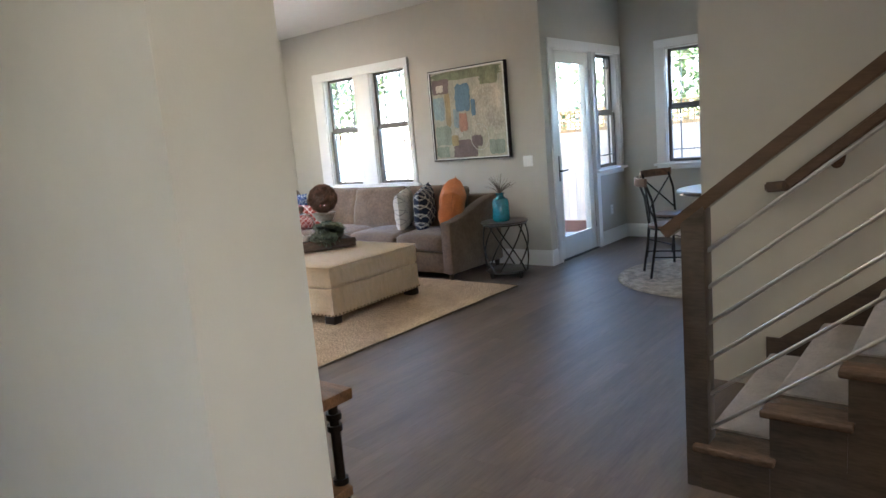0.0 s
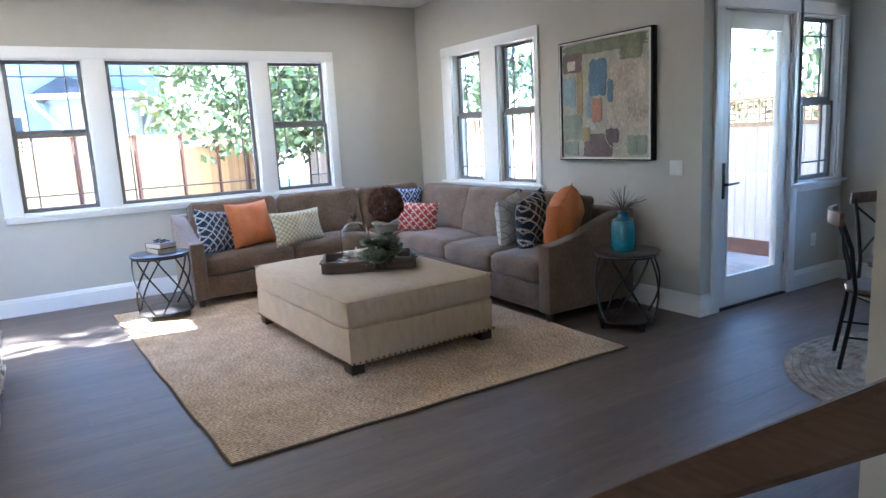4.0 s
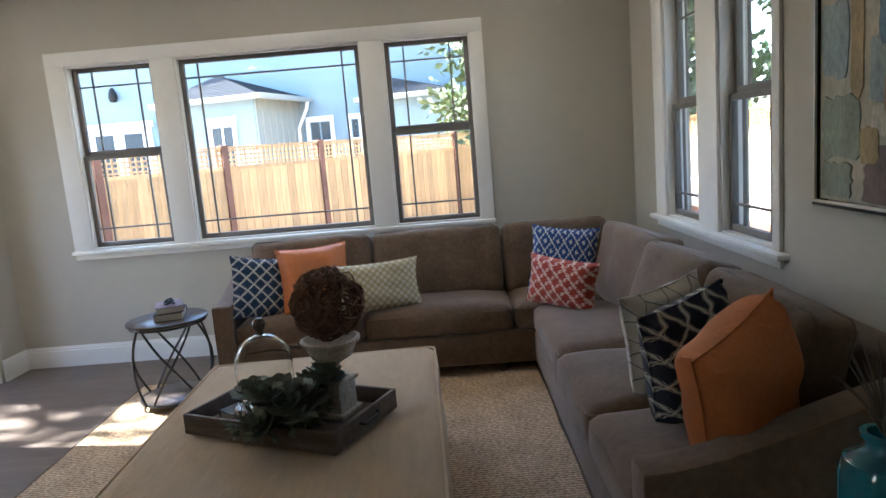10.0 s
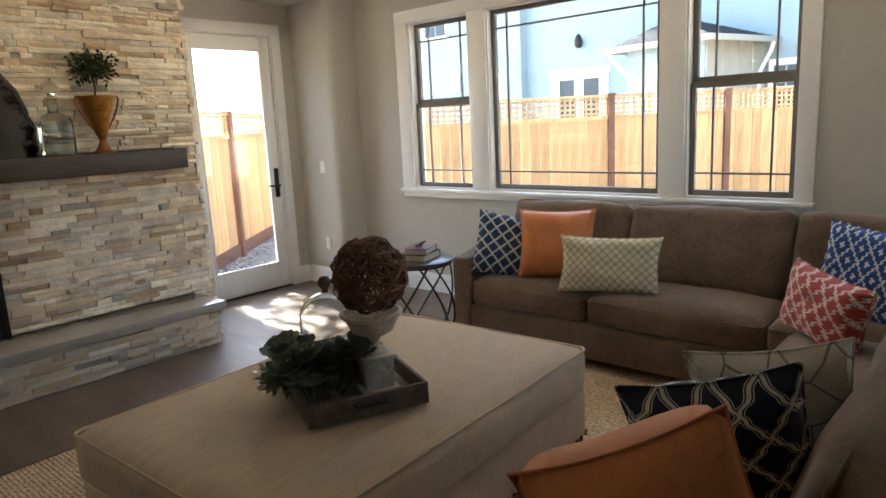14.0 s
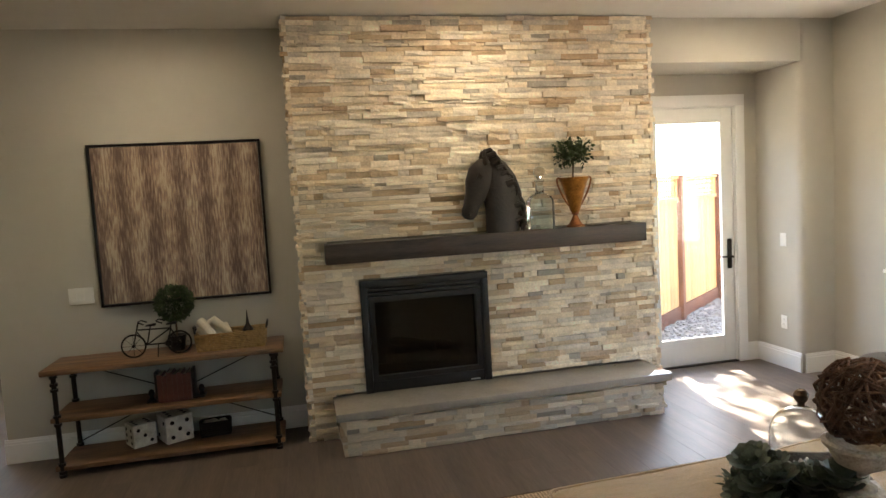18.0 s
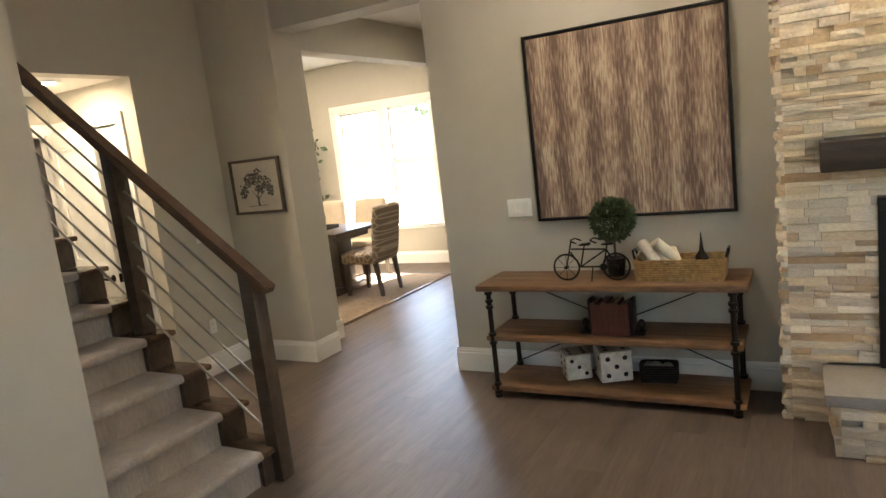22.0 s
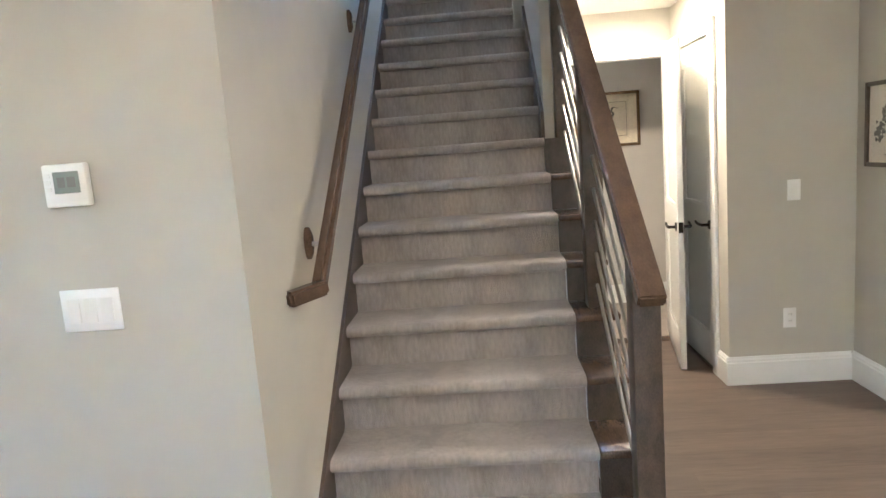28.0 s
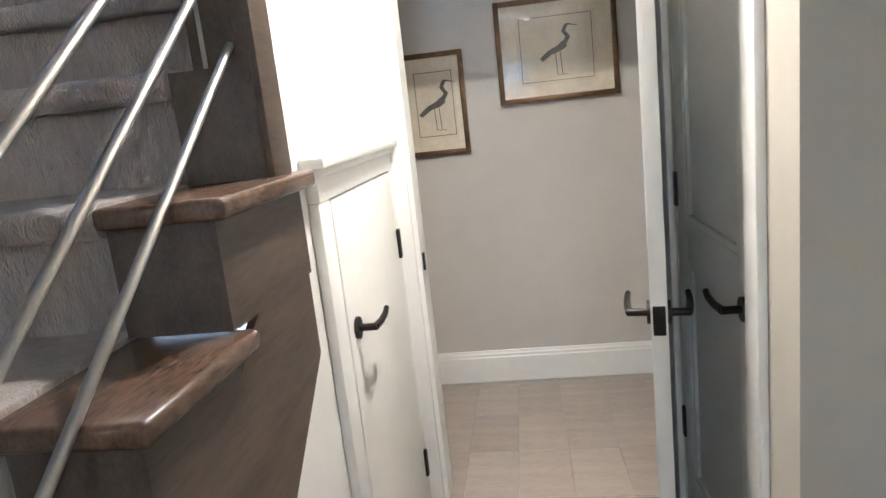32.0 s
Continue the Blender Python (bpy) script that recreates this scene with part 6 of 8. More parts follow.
def tree_drawing(t, w, h):
    part("paper", boxes((-w * 0.44, 0.0142, h * 0.07, w * 0.44, 0.0152, h * 0.93)), M_PRINT_PAPER, t, "cream print paper")
    bm = bmesh.new()
    tube(bm, [(0, 0, h * 0.15), (0.004, 0, h * 0.3), (-0.01, 0, h * 0.5)], 0.013, 6, r2=0.004)
    tube(bm, [(0.002, 0, h * 0.27), (0.06, 0, h * 0.44)], 0.006, 5, r2=0.002)
    tube(bm, [(0.0, 0, h * 0.27), (-0.08, 0, h * 0.42)], 0.006, 5, r2=0.002)
    tube(bm, [(-w * 0.18, 0, h * 0.15), (w * 0.2, 0, h * 0.145)], 0.0025, 5)
    r = random.Random(4)
    for cx, cz, q in ((-0.01, 0.72, 0.055), (0.07, 0.66, 0.05), (-0.09, 0.58, 0.055), (0.12, 0.50, 0.05), (-0.14, 0.42, 0.045), (0.02, 0.56, 0.06), (0.15, 0.38, 0.035), (-0.04, 0.47, 0.04)):
        for i in range(34):
            a, f = r.uniform(0, 6.28), q * r.random() ** 0.6
            x, z = cx * w / 0.515 + f * math.cos(a), cz * h + f * 0.85 * math.sin(a)
            tube(bm, [(x, 0, z), (x + r.uniform(-0.008, 0.008), 0, z - 0.014)], 0.012, 6, r2=0.004)
    bmesh.ops.scale(bm, vec=(1, 0.04, 1), verts=bm.verts[:])
    bmesh.ops.translate(bm, vec=(0, 0.0157, 0), verts=bm.verts[:])
    part("drawing", bm, M_INK, t, "dark grey ink drawing of a tree")


def wader_drawing(t, w, h):
    part("paper", boxes((-w * 0.33, 0.0142, h * 0.16, w * 0.33, 0.0152, h * 0.84)), mat("ivory_paper", (0.66, 0.60, 0.48), 0.9, var=0.08, scale=8), t, "ivory paper")
    a, b, c, d = -w * 0.3, w * 0.3, h * 0.19, h * 0.81
    part("border_line", boxes((a, 0.0152, c, b, 0.0156, c + 0.003), (a, 0.0152, d, b, 0.0156, d + 0.003), (a, 0.0152, c + 0.003, a + 0.003, 0.0156, d), (b - 0.003, 0.0152, c + 0.003, b, 0.0156, d)), M_INK, t)
    bm = bmesh.new()
    k = h * 0.5
    tube(bm, [(-k * 0.26, 0, h * 0.40), (-k * 0.1, 0, h * 0.47), (k * 0.05, 0, h * 0.5), (k * 0.14, 0, h * 0.54)], k * 0.04, 8, r2=k * 0.07)
    tube(bm, [(k * 0.12, 0, h * 0.53), (k * 0.2, 0, h * 0.6), (k * 0.13, 0, h * 0.66), (k * 0.18, 0, h * 0.72)], k * 0.045, 6, r2=k * 0.03)
    tube(bm, [(k * 0.18, 0, h * 0.725), (k * 0.36, 0, h * 0.70)], k * 0.018, 5, r2=0.001)
    for x in (-0.02, 0.06):
        tube(bm, [(x * k, 0, h * 0.46), (x * k + 0.004, 0, h * 0.25), (x * k + 0.02, 0, h * 0.245)], 0.0022, 4)
    bmesh.ops.scale(bm, vec=(-1.2, 0.05, 1), verts=bm.verts[:])
    bmesh.ops.reverse_faces(bm, faces=bm.faces[:])
    bmesh.ops.translate(bm, vec=(0, 0.0162, 0), verts=bm.verts[:])
    part("drawing", bm, M_INK, t, "grey ink drawing of a wading bird")


M_FRAME_BRONZE = mat("bronze_gilt_frame", (0.16, 0.10, 0.05), 0.4, metal=0.6, var=0.3, scale=25)
small_print("framed_print", pose(0.577, YE + 0.001, 1.208), 0.515, 0.43, 0.022, M_DARKWOOD, "small dark-framed print of a grey tree on cream paper", tree_drawing)
small_print("framed_print", pose(3.049, 1.855, 1.38, 0, 0, 90), 0.55, 0.46, 0.024, M_FRAME_BRONZE, "bronze-framed print with cream mat on the powder room wall", wader_drawing)
small_print("framed_print", pose(3.049, 2.44, 1.18, 0, 0, 90), 0.30, 0.48, 0.024, M_FRAME_BRONZE, "upright bronze-framed print with cream mat, powder room wall", wader_drawing)


# ---- switches, outlets, thermostat ----
def wall_plate(m, gangs, label, category, outlet=False):
    """A cover plate with rockers; origin on the wall, front towards +y."""
    w = 0.07 + (gangs - 1) * 0.046
    t = thing("outlet" if outlet else "light_switch", m, label, category)
    part("plate", boxes((-w / 2, 0, -0.057, w / 2, 0.006, 0.057), bevel=0.002), M_TRIM, t)
    for g in range(gangs):
        x = (g - (gangs - 1) / 2) * 0.046
        if outlet:
            for z in (-0.02, 0.02):
                s = part("socket", boxes((x - 0.016, 0.006, z - 0.014, x + 0.016, 0.008, z + 0.014), bevel=0.001), M_DOOR, t)
                part("slot", boxes((x - 0.007, 0.008, z - 0.003, x - 0.005, 0.0085, z + 0.006), (x + 0.005, 0.008, z - 0.003, x + 0.007, 0.0085, z + 0.006)), M_BLACK, s)
        else:
            part("rocker", extrude_poly([(0.006, -0.033), (0.0105, -0.033), (0.0075, 0.033), (0.006, 0.033)], 'x', x - 0.0165, x + 0.0165), M_DOOR, t)


wall_plate(pose(-1.575, YS + 0.001, 1.12), 3, "white triple light switch plate on the wall", "light switch")
wall_plate(pose(-3.67, YN - 0.001, 1.11, 0, 0, 180), 2, "white double light switch plate by the corner", "light switch")
wall_plate(pose(0.949, 1.254, 1.10, 0, 0, 90), 1, "white single light switch by the hall", "light switch")
wall_plate(pose(0.949, 1.275, 0.38, 0, 0, 90), 1, "white wall outlet above the baseboard", "outlet", True)
wall_plate(pose(XT - 0.001, 4.01, 1.11, 0, 0, 90), 3, "white triple light switch under the thermostat", "light switch")
wall_plate(pose(-7.149, 0.95, 1.12, 0, 0, -90), 1, "white single light switch by the glass door", "light switch")
wall_plate(pose(-7.149, 0.95, 0.40, 0, 0, -90), 1, "white wall outlet in the door recess", "outlet", True)
wall_plate(pose(XC + 0.001, 7.55, 0.40, 0, 0, -90), 1, "white wall outlet below the nook window", "outlet", True)
th = thing("thermostat", pose(XT - 0.001, 4.015, 1.388, 0, 0, 90), "white thermostat with a grey display on the wall", "thermostat")
part("body", boxes((-0.058, 0, 0, 0.058, 0.026, 0.11), bevel=0.006), M_TRIM, th)
part("display", boxes((-0.04, 0.0255, 0.035, 0.028, 0.0272, 0.09)), mat("grey_green_display", (0.24, 0.27, 0.24), 0.2, var=0.05), th, "grey-green display")
for k in range(3):
    part("button", boxes((0.036, 0.0255, 0.04 + k * 0.018, 0.05, 0.028, 0.051 + k * 0.018), bevel=0.001), M_DOOR, th)
part("digit_bar", boxes((-0.03, 0.0271, 0.05, -0.008, 0.0276, 0.076), (-0.002, 0.0271, 0.05, 0.018, 0.0276, 0.076)), M_SASH, th)

# ---- side tables ----
M_TOPWOOD = mat("dark_brown_table_top", (0.06, 0.045, 0.036), 0.3, var=0.3, scale=4, stretch=(1, 7, 1))
M_STRAP = mat("dark_gunmetal_strap", (0.045, 0.042, 0.04), 0.4, metal=0.8, var=0.2, scale=20)


def side_table(x, y, h, r, rz, label):
    t = thing("side_table", pose(x, y, 0.0, 0, 0, rz), label, "side table", "side tables beside the sofa")
    part("tabletop", lathe([(0.0, h - 0.022), (r - 0.012, h - 0.022), (r, h - 0.016), (r, h - 0.004), (r - 0.006, h), (0.0, h)], 40), M_TOPWOOD, t)
    part("top_ring", tube(bmesh.new(), [((r - 0.02) * math.cos(a * math.pi / 20), (r - 0.02) * math.sin(a * math.pi / 20), h - 0.03) for a in range(40)], 0.008, 6, closed=True), M_STRAP, t)
    part("lower_shelf", lathe([(0.0, 0.055), (r - 0.04, 0.055), (r - 0.03, 0.062), (r - 0.03, 0.07), (r - 0.038, 0.075), (0.0, 0.075)], 36), M_TOPWOOD, t)
    part("lower_ring", tube(bmesh.new(), [((r - 0.025) * math.cos(a * math.pi / 20), (r - 0.025) * math.sin(a * math.pi / 20), 0.065) for a in range(40)], 0.008, 6, closed=True), M_STRAP, t)
    for k in range(4):
        for s in (-1, 1):
            pts = []
            for i in range(13):
                f = i / 12
                a = k * math.pi / 2 + s * (f - 0.5) * 1.35
                q = (r - 0.02) * (1 + 0.05 * math.sin(math.pi * f)) - 0.004 * (s + 1)
                pts.append((q * math.cos(a), q * math.sin(a), 0.06 + f * (h - 0.09)))
            part("curved_strap", tube(bmesh.new(), pts, 0.0075, 6), M_STRAP, t)
        a = k * math.pi / 2 + 0.4
        part("foot", extrude_poly([(-0.028, 0.055), (-0.014, 0.0), (-0.004, 0.0), (0.0, 0.03), (0.004, 0.0), (0.014, 0.0), (0.028, 0.055)], 'y', -0.004, 0.004), M_STRAP, t, m=pose((r - 0.03) * math.cos(a), (r - 0.03) * math.sin(a), 0, 0, 0, math.degrees(a) + 90))


side_table(-6.43, 2.80, 0.57, 0.245, 20, "round dark side table with crossing curved metal straps")
side_table(-3.66, 5.52, 0.56, 0.235, 50, "round dark side table with crossing straps by the sofa arm")


def flat_book(name, w, d, h, m, material, label, group):
    b = thing(name, m, label, "book", group)
    part("cover", boxes((-w / 2, -d / 2, 0, w / 2, d / 2, 0.003), (-w / 2, -d / 2, h - 0.003, w / 2, d / 2, h), (-w / 2, -d / 2, 0.003, -w / 2 + 0.003, d / 2, h - 0.003)), material, b)
    part("pages", boxes((-w / 2 + 0.0032, -d / 2 + 0.004, 0.0032, w / 2 - 0.004, d / 2 - 0.004, h - 0.0032)), M_PAPER, b)


flat_book("book", 0.24, 0.17, 0.045, pose(-6.44, 2.82, 0.57, 0, 0, 15), M_BOOKDARK, "thick dark book lying on the side table", "stacked books")
flat_book("book", 0.22, 0.16, 0.04, pose(-6.44, 2.82, 0.615, 0, 0, 24), M_BOOK, "red-brown book lying on another book", "stacked books")
gl = thing("reading_glasses_ornament", pose(-6.44, 2.82, 0.655, 0, 0, 30), "small dark metal ornament lying on stacked books", "ornament")
for s in (-1, 1):
    part("ring", tube(bmesh.new(), [(s * 0.035 + 0.026 * math.cos(a * math.pi / 8), 0.026 * math.sin(a * math.pi / 8), 0.006 + 0.01 * (1 + math.sin(a * math.pi / 8))) for a in range(16)], 0.005, 6, closed=True), M_BLACK, gl)
part("bar", rod((-0.09, 0.0, 0.012), (0.09, 0.02, 0.016), 0.006, 6), M_BLACK, gl)

vs = thing("bottle_vase", pose(-3.68, 5.50, 0.56), "teal glazed bottle vase with spiky dried stems", "vase")
M_TEAL = mat("teal_glass_glaze", (0.01, 0.17, 0.23), 0.12, var=0.2, scale=6, coat=0.6)
part("body", lathe([(0.0, 0.0), (0.075, 0.0), (0.085, 0.012), (0.088, 0.05), (0.086, 0.19), (0.076, 0.22), (0.045, 0.238), (0.038, 0.25), (0.038, 0.265), (0.046, 0.27), (0.046, 0.28), (0.033, 0.28), (0.03, 0.24), (0.0, 0.235)], 32), M_TEAL, vs)
rng = random.Random(2)
M_DRY = mat("grey_dry_stem", (0.10, 0.085, 0.065), 0.9, var=0.3, scale=20)
for i in range(34):
    a, e = rng.uniform(0, 6.28), rng.uniform(0.1, 1.4)
    d = Vector((math.cos(a) * math.sin(e), math.sin(a) * math.sin(e), math.cos(e)))
    part("spike", tube(bmesh.new(), [Vector((0, 0, 0.27)), Vector((0, 0, 0.30)) + d * 0.06, Vector((0, 0, 0.30)) + d * rng.uniform(0.13, 0.2)], 0.003, 4, r2=0.001), M_DRY, vs)

# ---- tray on the ottoman and what lies in it ----
OTZ = 0.522
ta, tb, td_ = Vector((-4.70, 3.59)), Vector((-4.43, 4.178)), Vector((-5.07, 3.79))
tc_ = (tb + td_) / 2
ang = math.degrees(math.atan2(tb.y - ta.y, tb.x - ta.x))
tray = thing("wooden_tray", pose(tc_.x, tc_.y, OTZ, 0, 0, ang), "dark grey-brown rectangular wooden tray on the ottoman", "tray")
M_TRAY = mat("weathered_grey_brown_wood", (0.13, 0.095, 0.07), 0.6, var=0.35, scale=4, stretch=(1, 8, 8), bump=0.2, bscale=25)
L, W_ = 0.335, 0.21
part("bottom", boxes((-L, -W_, 0.0, L, W_, 0.012)), M_TRAY, tray)
part("side", boxes((-L, -W_, 0.012, L, -W_ + 0.014, 0.075), bevel=0.002), M_TRAY, tray)
part("side", boxes((-L, W_ - 0.014, 0.012, L, W_, 0.075), bevel=0.002), M_TRAY, tray)
for s in (-1, 1):
    x0, x1 = (s * L, s * (L - 0.014))
    e = part("end", boxes((x0, -W_ + 0.014, 0.012, x1, W_ - 0.014, 0.075), bevel=0.002), M_TRAY, tray)
    part("handle", tube(bmesh.new(), [(s * (L + 0.002), -0.06, 0.05), (s * (L + 0.02), -0.05, 0.045), (s * (L + 0.02), 0.05, 0.045), (s * (L + 0.002), 0.06, 0.05)], 0.005, 6), M_BLACK, e)
TZ = OTZ + 0.012
flat_book("book", 0.27, 0.21, 0.035, pose(-4.78, 3.865, TZ, 0, 0, 50), M_BOOKDARK, "dark book lying in the tray under a cloche", "books in the tray")
cl = thing("glass_cloche", pose(-4.765, 3.895, TZ + 0.035), "clear glass dome with wooden knob on a round base", "cloche")
part("base", lathe([(0.0, 0.0), (0.12, 0.0), (0.128, 0.008), (0.128, 0.02), (0.118, 0.026), (0.0, 0.026)], 36), M_TREADWOOD, cl)
prof = [(0.105, 0.027), (0.106, 0.185)] + [(0.106 * math.cos(a), 0.185 + 0.106 * math.sin(a)) for a in [i * math.pi / 20 for i in range(1, 10)]] + [(0.006, 0.291)]
prof += [(0.004, 0.287)] + [(0.102 * math.cos(a), 0.185 + 0.102 * math.sin(a)) for a in [i * math.pi / 20 for i in range(9, 0, -1)]] + [(0.102, 0.185), (0.101, 0.027), (0.105, 0.027)]
dome = part("dome", lathe(prof, 40), clear("thin_dome_glass", (0.97, 0.99, 0.99), 0.0, 1.3), cl, "clear glass dome")
dome.visible_shadow = False
part("knob", lathe([(0.0, 0.291), (0.012, 0.291), (0.012, 0.303), (0.024, 0.32), (0.026, 0.335), (0.016, 0.351), (0.0, 0.355)], 18), M_TREADWOOD, cl, "turned wooden knob")
co = thing("coral_ornament", pose(-4.765, 3.895, TZ + 0.061), "white branching coral under the glass dome", "ornament")
rng = random.Random(21)
bm = bmesh.new()
for i in range(16):
    a = rng.uniform(0, 6.28)
    d = Vector((math.cos(a), math.sin(a), rng.uniform(0.15, 1.2))).normalized()
    p0 = Vector((rng.uniform(-0.025, 0.025), rng.uniform(-0.025, 0.025), 0.006))
    ln = rng.uniform(0.05, 0.085)
    tube(bm, [p0, p0 + d * ln * 0.5 + Vector((0, 0, 0.008)), p0 + d * ln], 0.011, 6, r2=0.005)
    tube(bm, [p0 + d * ln * 0.5, p0 + d * ln * 0.6 + Vector((rng.uniform(-0.03, 0.03), rng.uniform(-0.03, 0.03), 0.02))], 0.007, 5, r2=0.004)
part("branches", bm, mat("bleached_coral", (0.72, 0.68, 0.62), 0.9, var=0.15, scale=30, bump=0.5, bscale=120), co)

M_PLASTER = mat("distressed_white_stone", (0.58, 0.53, 0.45), 0.85, var=0.3, scale=14, bump=0.5, bscale=50, second=(0.27, 0.22, 0.16))
un = thing("stone_urn", pose(-4.76, 4.155, TZ, 0, 0, ang), "distressed white pedestal urn standing in the tray", "urn")
part("plinth", boxes((-0.07, -0.07, 0.0, 0.07, 0.07, 0.02), (-0.055, -0.055, 0.02, 0.055, 0.055, 0.125), (-0.065, -0.065, 0.125, 0.065, 0.065, 0.14), bevel=0.004), M_PLASTER, un)
part("relief", lathe([(0.0, 0.003), (0.02, 0.003), (0.03, 0.0), (0.03, -0.002), (0.0, -0.002)], 10), M_PLASTER, un, m=pose(0, -0.056, 0.07, 90))
part("relief", lathe([(0.0, 0.003), (0.02, 0.003), (0.03, 0.0), (0.03, -0.002), (0.0, -0.002)], 10), M_PLASTER, un, m=pose(0.056, 0, 0.07, 0, 90))
part("bowl", lathe([(0.045, 0.14), (0.045, 0.15), (0.025, 0.165), (0.022, 0.19), (0.04, 0.205), (0.075, 0.225), (0.09, 0.255), (0.095, 0.27), (0.11, 0.28), (0.112, 0.292), (0.098, 0.297), (0.085, 0.28), (0.0, 0.25)], 32), M_PLASTER, un)
M_VINE = mat("brown_grapevine", (0.19, 0.095, 0.055), 0.8, var=0.4, scale=25, bump=0.4, bscale=80)
tw = thing("grapevine_ball", pose(-4.76, 4.16, TZ + 0.425), "brown woven grapevine ball resting in the urn", "ornament")
rng = random.Random(31)
for i in range(72):
    u = Vector((rng.gauss(0, 1), rng.gauss(0, 1), rng.gauss(0, 1))).normalized()
    v = u.orthogonal().normalized()
    w = u.cross(v)
    off, rad = rng.uniform(-0.45, 0.45), 0.132 * rng.uniform(0.88, 1.03)
    rr_ = rad * math.sqrt(1 - off * off)
    a0, span = rng.uniform(0, 6.28), rng.uniform(3.0, 6.0)
    pts = [u * rad * off + (v * math.cos(a0 + span * k / 16) + w * math.sin(a0 + span * k / 16)) * rr_ * (1 + 0.05 * math.sin(k * 1.7 + i)) for k in range(17)]
    part("vine", tube(bmesh.new(), pts, rng.uniform(0.0025, 0.0058), 5), M_VINE, tw)
su = thing("succulent_cluster", pose(-4.59, 4.03, TZ), "low cluster of grey-green succulents lying in the tray", "plant")
rng = random.Random(41)
for k in range(22):
    c = Vector((rng.uniform(-0.13, 0.12), rng.uniform(-0.16, 0.14), rng.uniform(0.05, 0.19)))
    bm = bmesh.new()
    heart = bm.verts.new(c)
    ax = (c - Vector((0, 0, -0.05)) + Vector((rng.uniform(-0.1, 0.1), rng.uniform(-0.1, 0.1), 0.1))).normalized()
    u = ax.orthogonal().normalized()
    w = ax.cross(u)
    for ring, (cnt, ln, up) in enumerate(((8, 0.072, 0.25), (7, 0.058, 0.7), (5, 0.036, 1.6))):
        for i in range(cnt):
            a = 2 * math.pi * i / cnt + ring * 0.4
            d = (u * math.cos(a) + w * math.sin(a) + ax * up).normalized()
            s = d.cross(ax).normalized()
            rim = [(0.3, 0.019), (0.65, 0.028), (0.9, 0.019), (1.0, 0.003)]
            rim = [c + d * ln * f + s * wd + ax * 0.012 * f * f for f, wd in rim] + [c + d * ln * f - s * wd + ax * 0.012 * f * f for f, wd in reversed(rim)]
            q = [heart] + [bm.verts.new(p) for p in rim]
            up_, dn = bm.verts.new(c + d * ln * 0.6 + ax * 0.001), bm.verts.new(c + d * ln * 0.6 - ax * 0.009)
            for e in range(9):
                bm.faces.new((q[e], q[(e + 1) % 9], up_))
                bm.faces.new((q[(e + 1) % 9], q[e], dn))
    ros = part("rosette", bm, M_LEAF_GREY, su)
    part("stem", tube(bmesh.new(), [c, (c.x * 0.6, c.y * 0.6, 0.0)], 0.005, 5), M_LEAF_GREY, ros)
part("trailing_leaves", leaves(leaves(bmesh.new(), (0, 0, 0.10), 0.15, 70, 0.045, rng, 0.6, 0.3), (0.06, -0.14, 0.08), 0.07, 60, 0.04, rng, 0.8, 0.2), M_LEAF_GREY, su)

# ---- breakfast nook ----
rr = thing("round_rug", pose(-1.75, 6.05, 0.0), "round pale braided jute rug in the breakfast nook", "rug")
for k in range(20):
    r = 0.04 + k * 0.0435
    part("braid_ring", tube(bmesh.new(), [((r + 0.0015 * (a % 2)) * math.cos(a * math.pi / 36), (r + 0.0015 * (a % 2)) * math.sin(a * math.pi / 36), 0.0) for a in range(72)], 0.0225, 6, closed=True), mat("braid_jute", (0.42, 0.36, 0.28), 0.95, var=0.35, scale=14, bump=0.8, bscale=120) if k == 0 else bpy.data.materials["braid_jute"], rr, m=pose(0, 0, 0.006).to_4x4() @ Matrix.Diagonal((1, 1, 0.28, 1)))

M_SEATWOOD = mat("worn_brown_seat_wood", (0.16, 0.09, 0.055), 0.45, var=0.35, scale=4, stretch=(1, 8, 8))


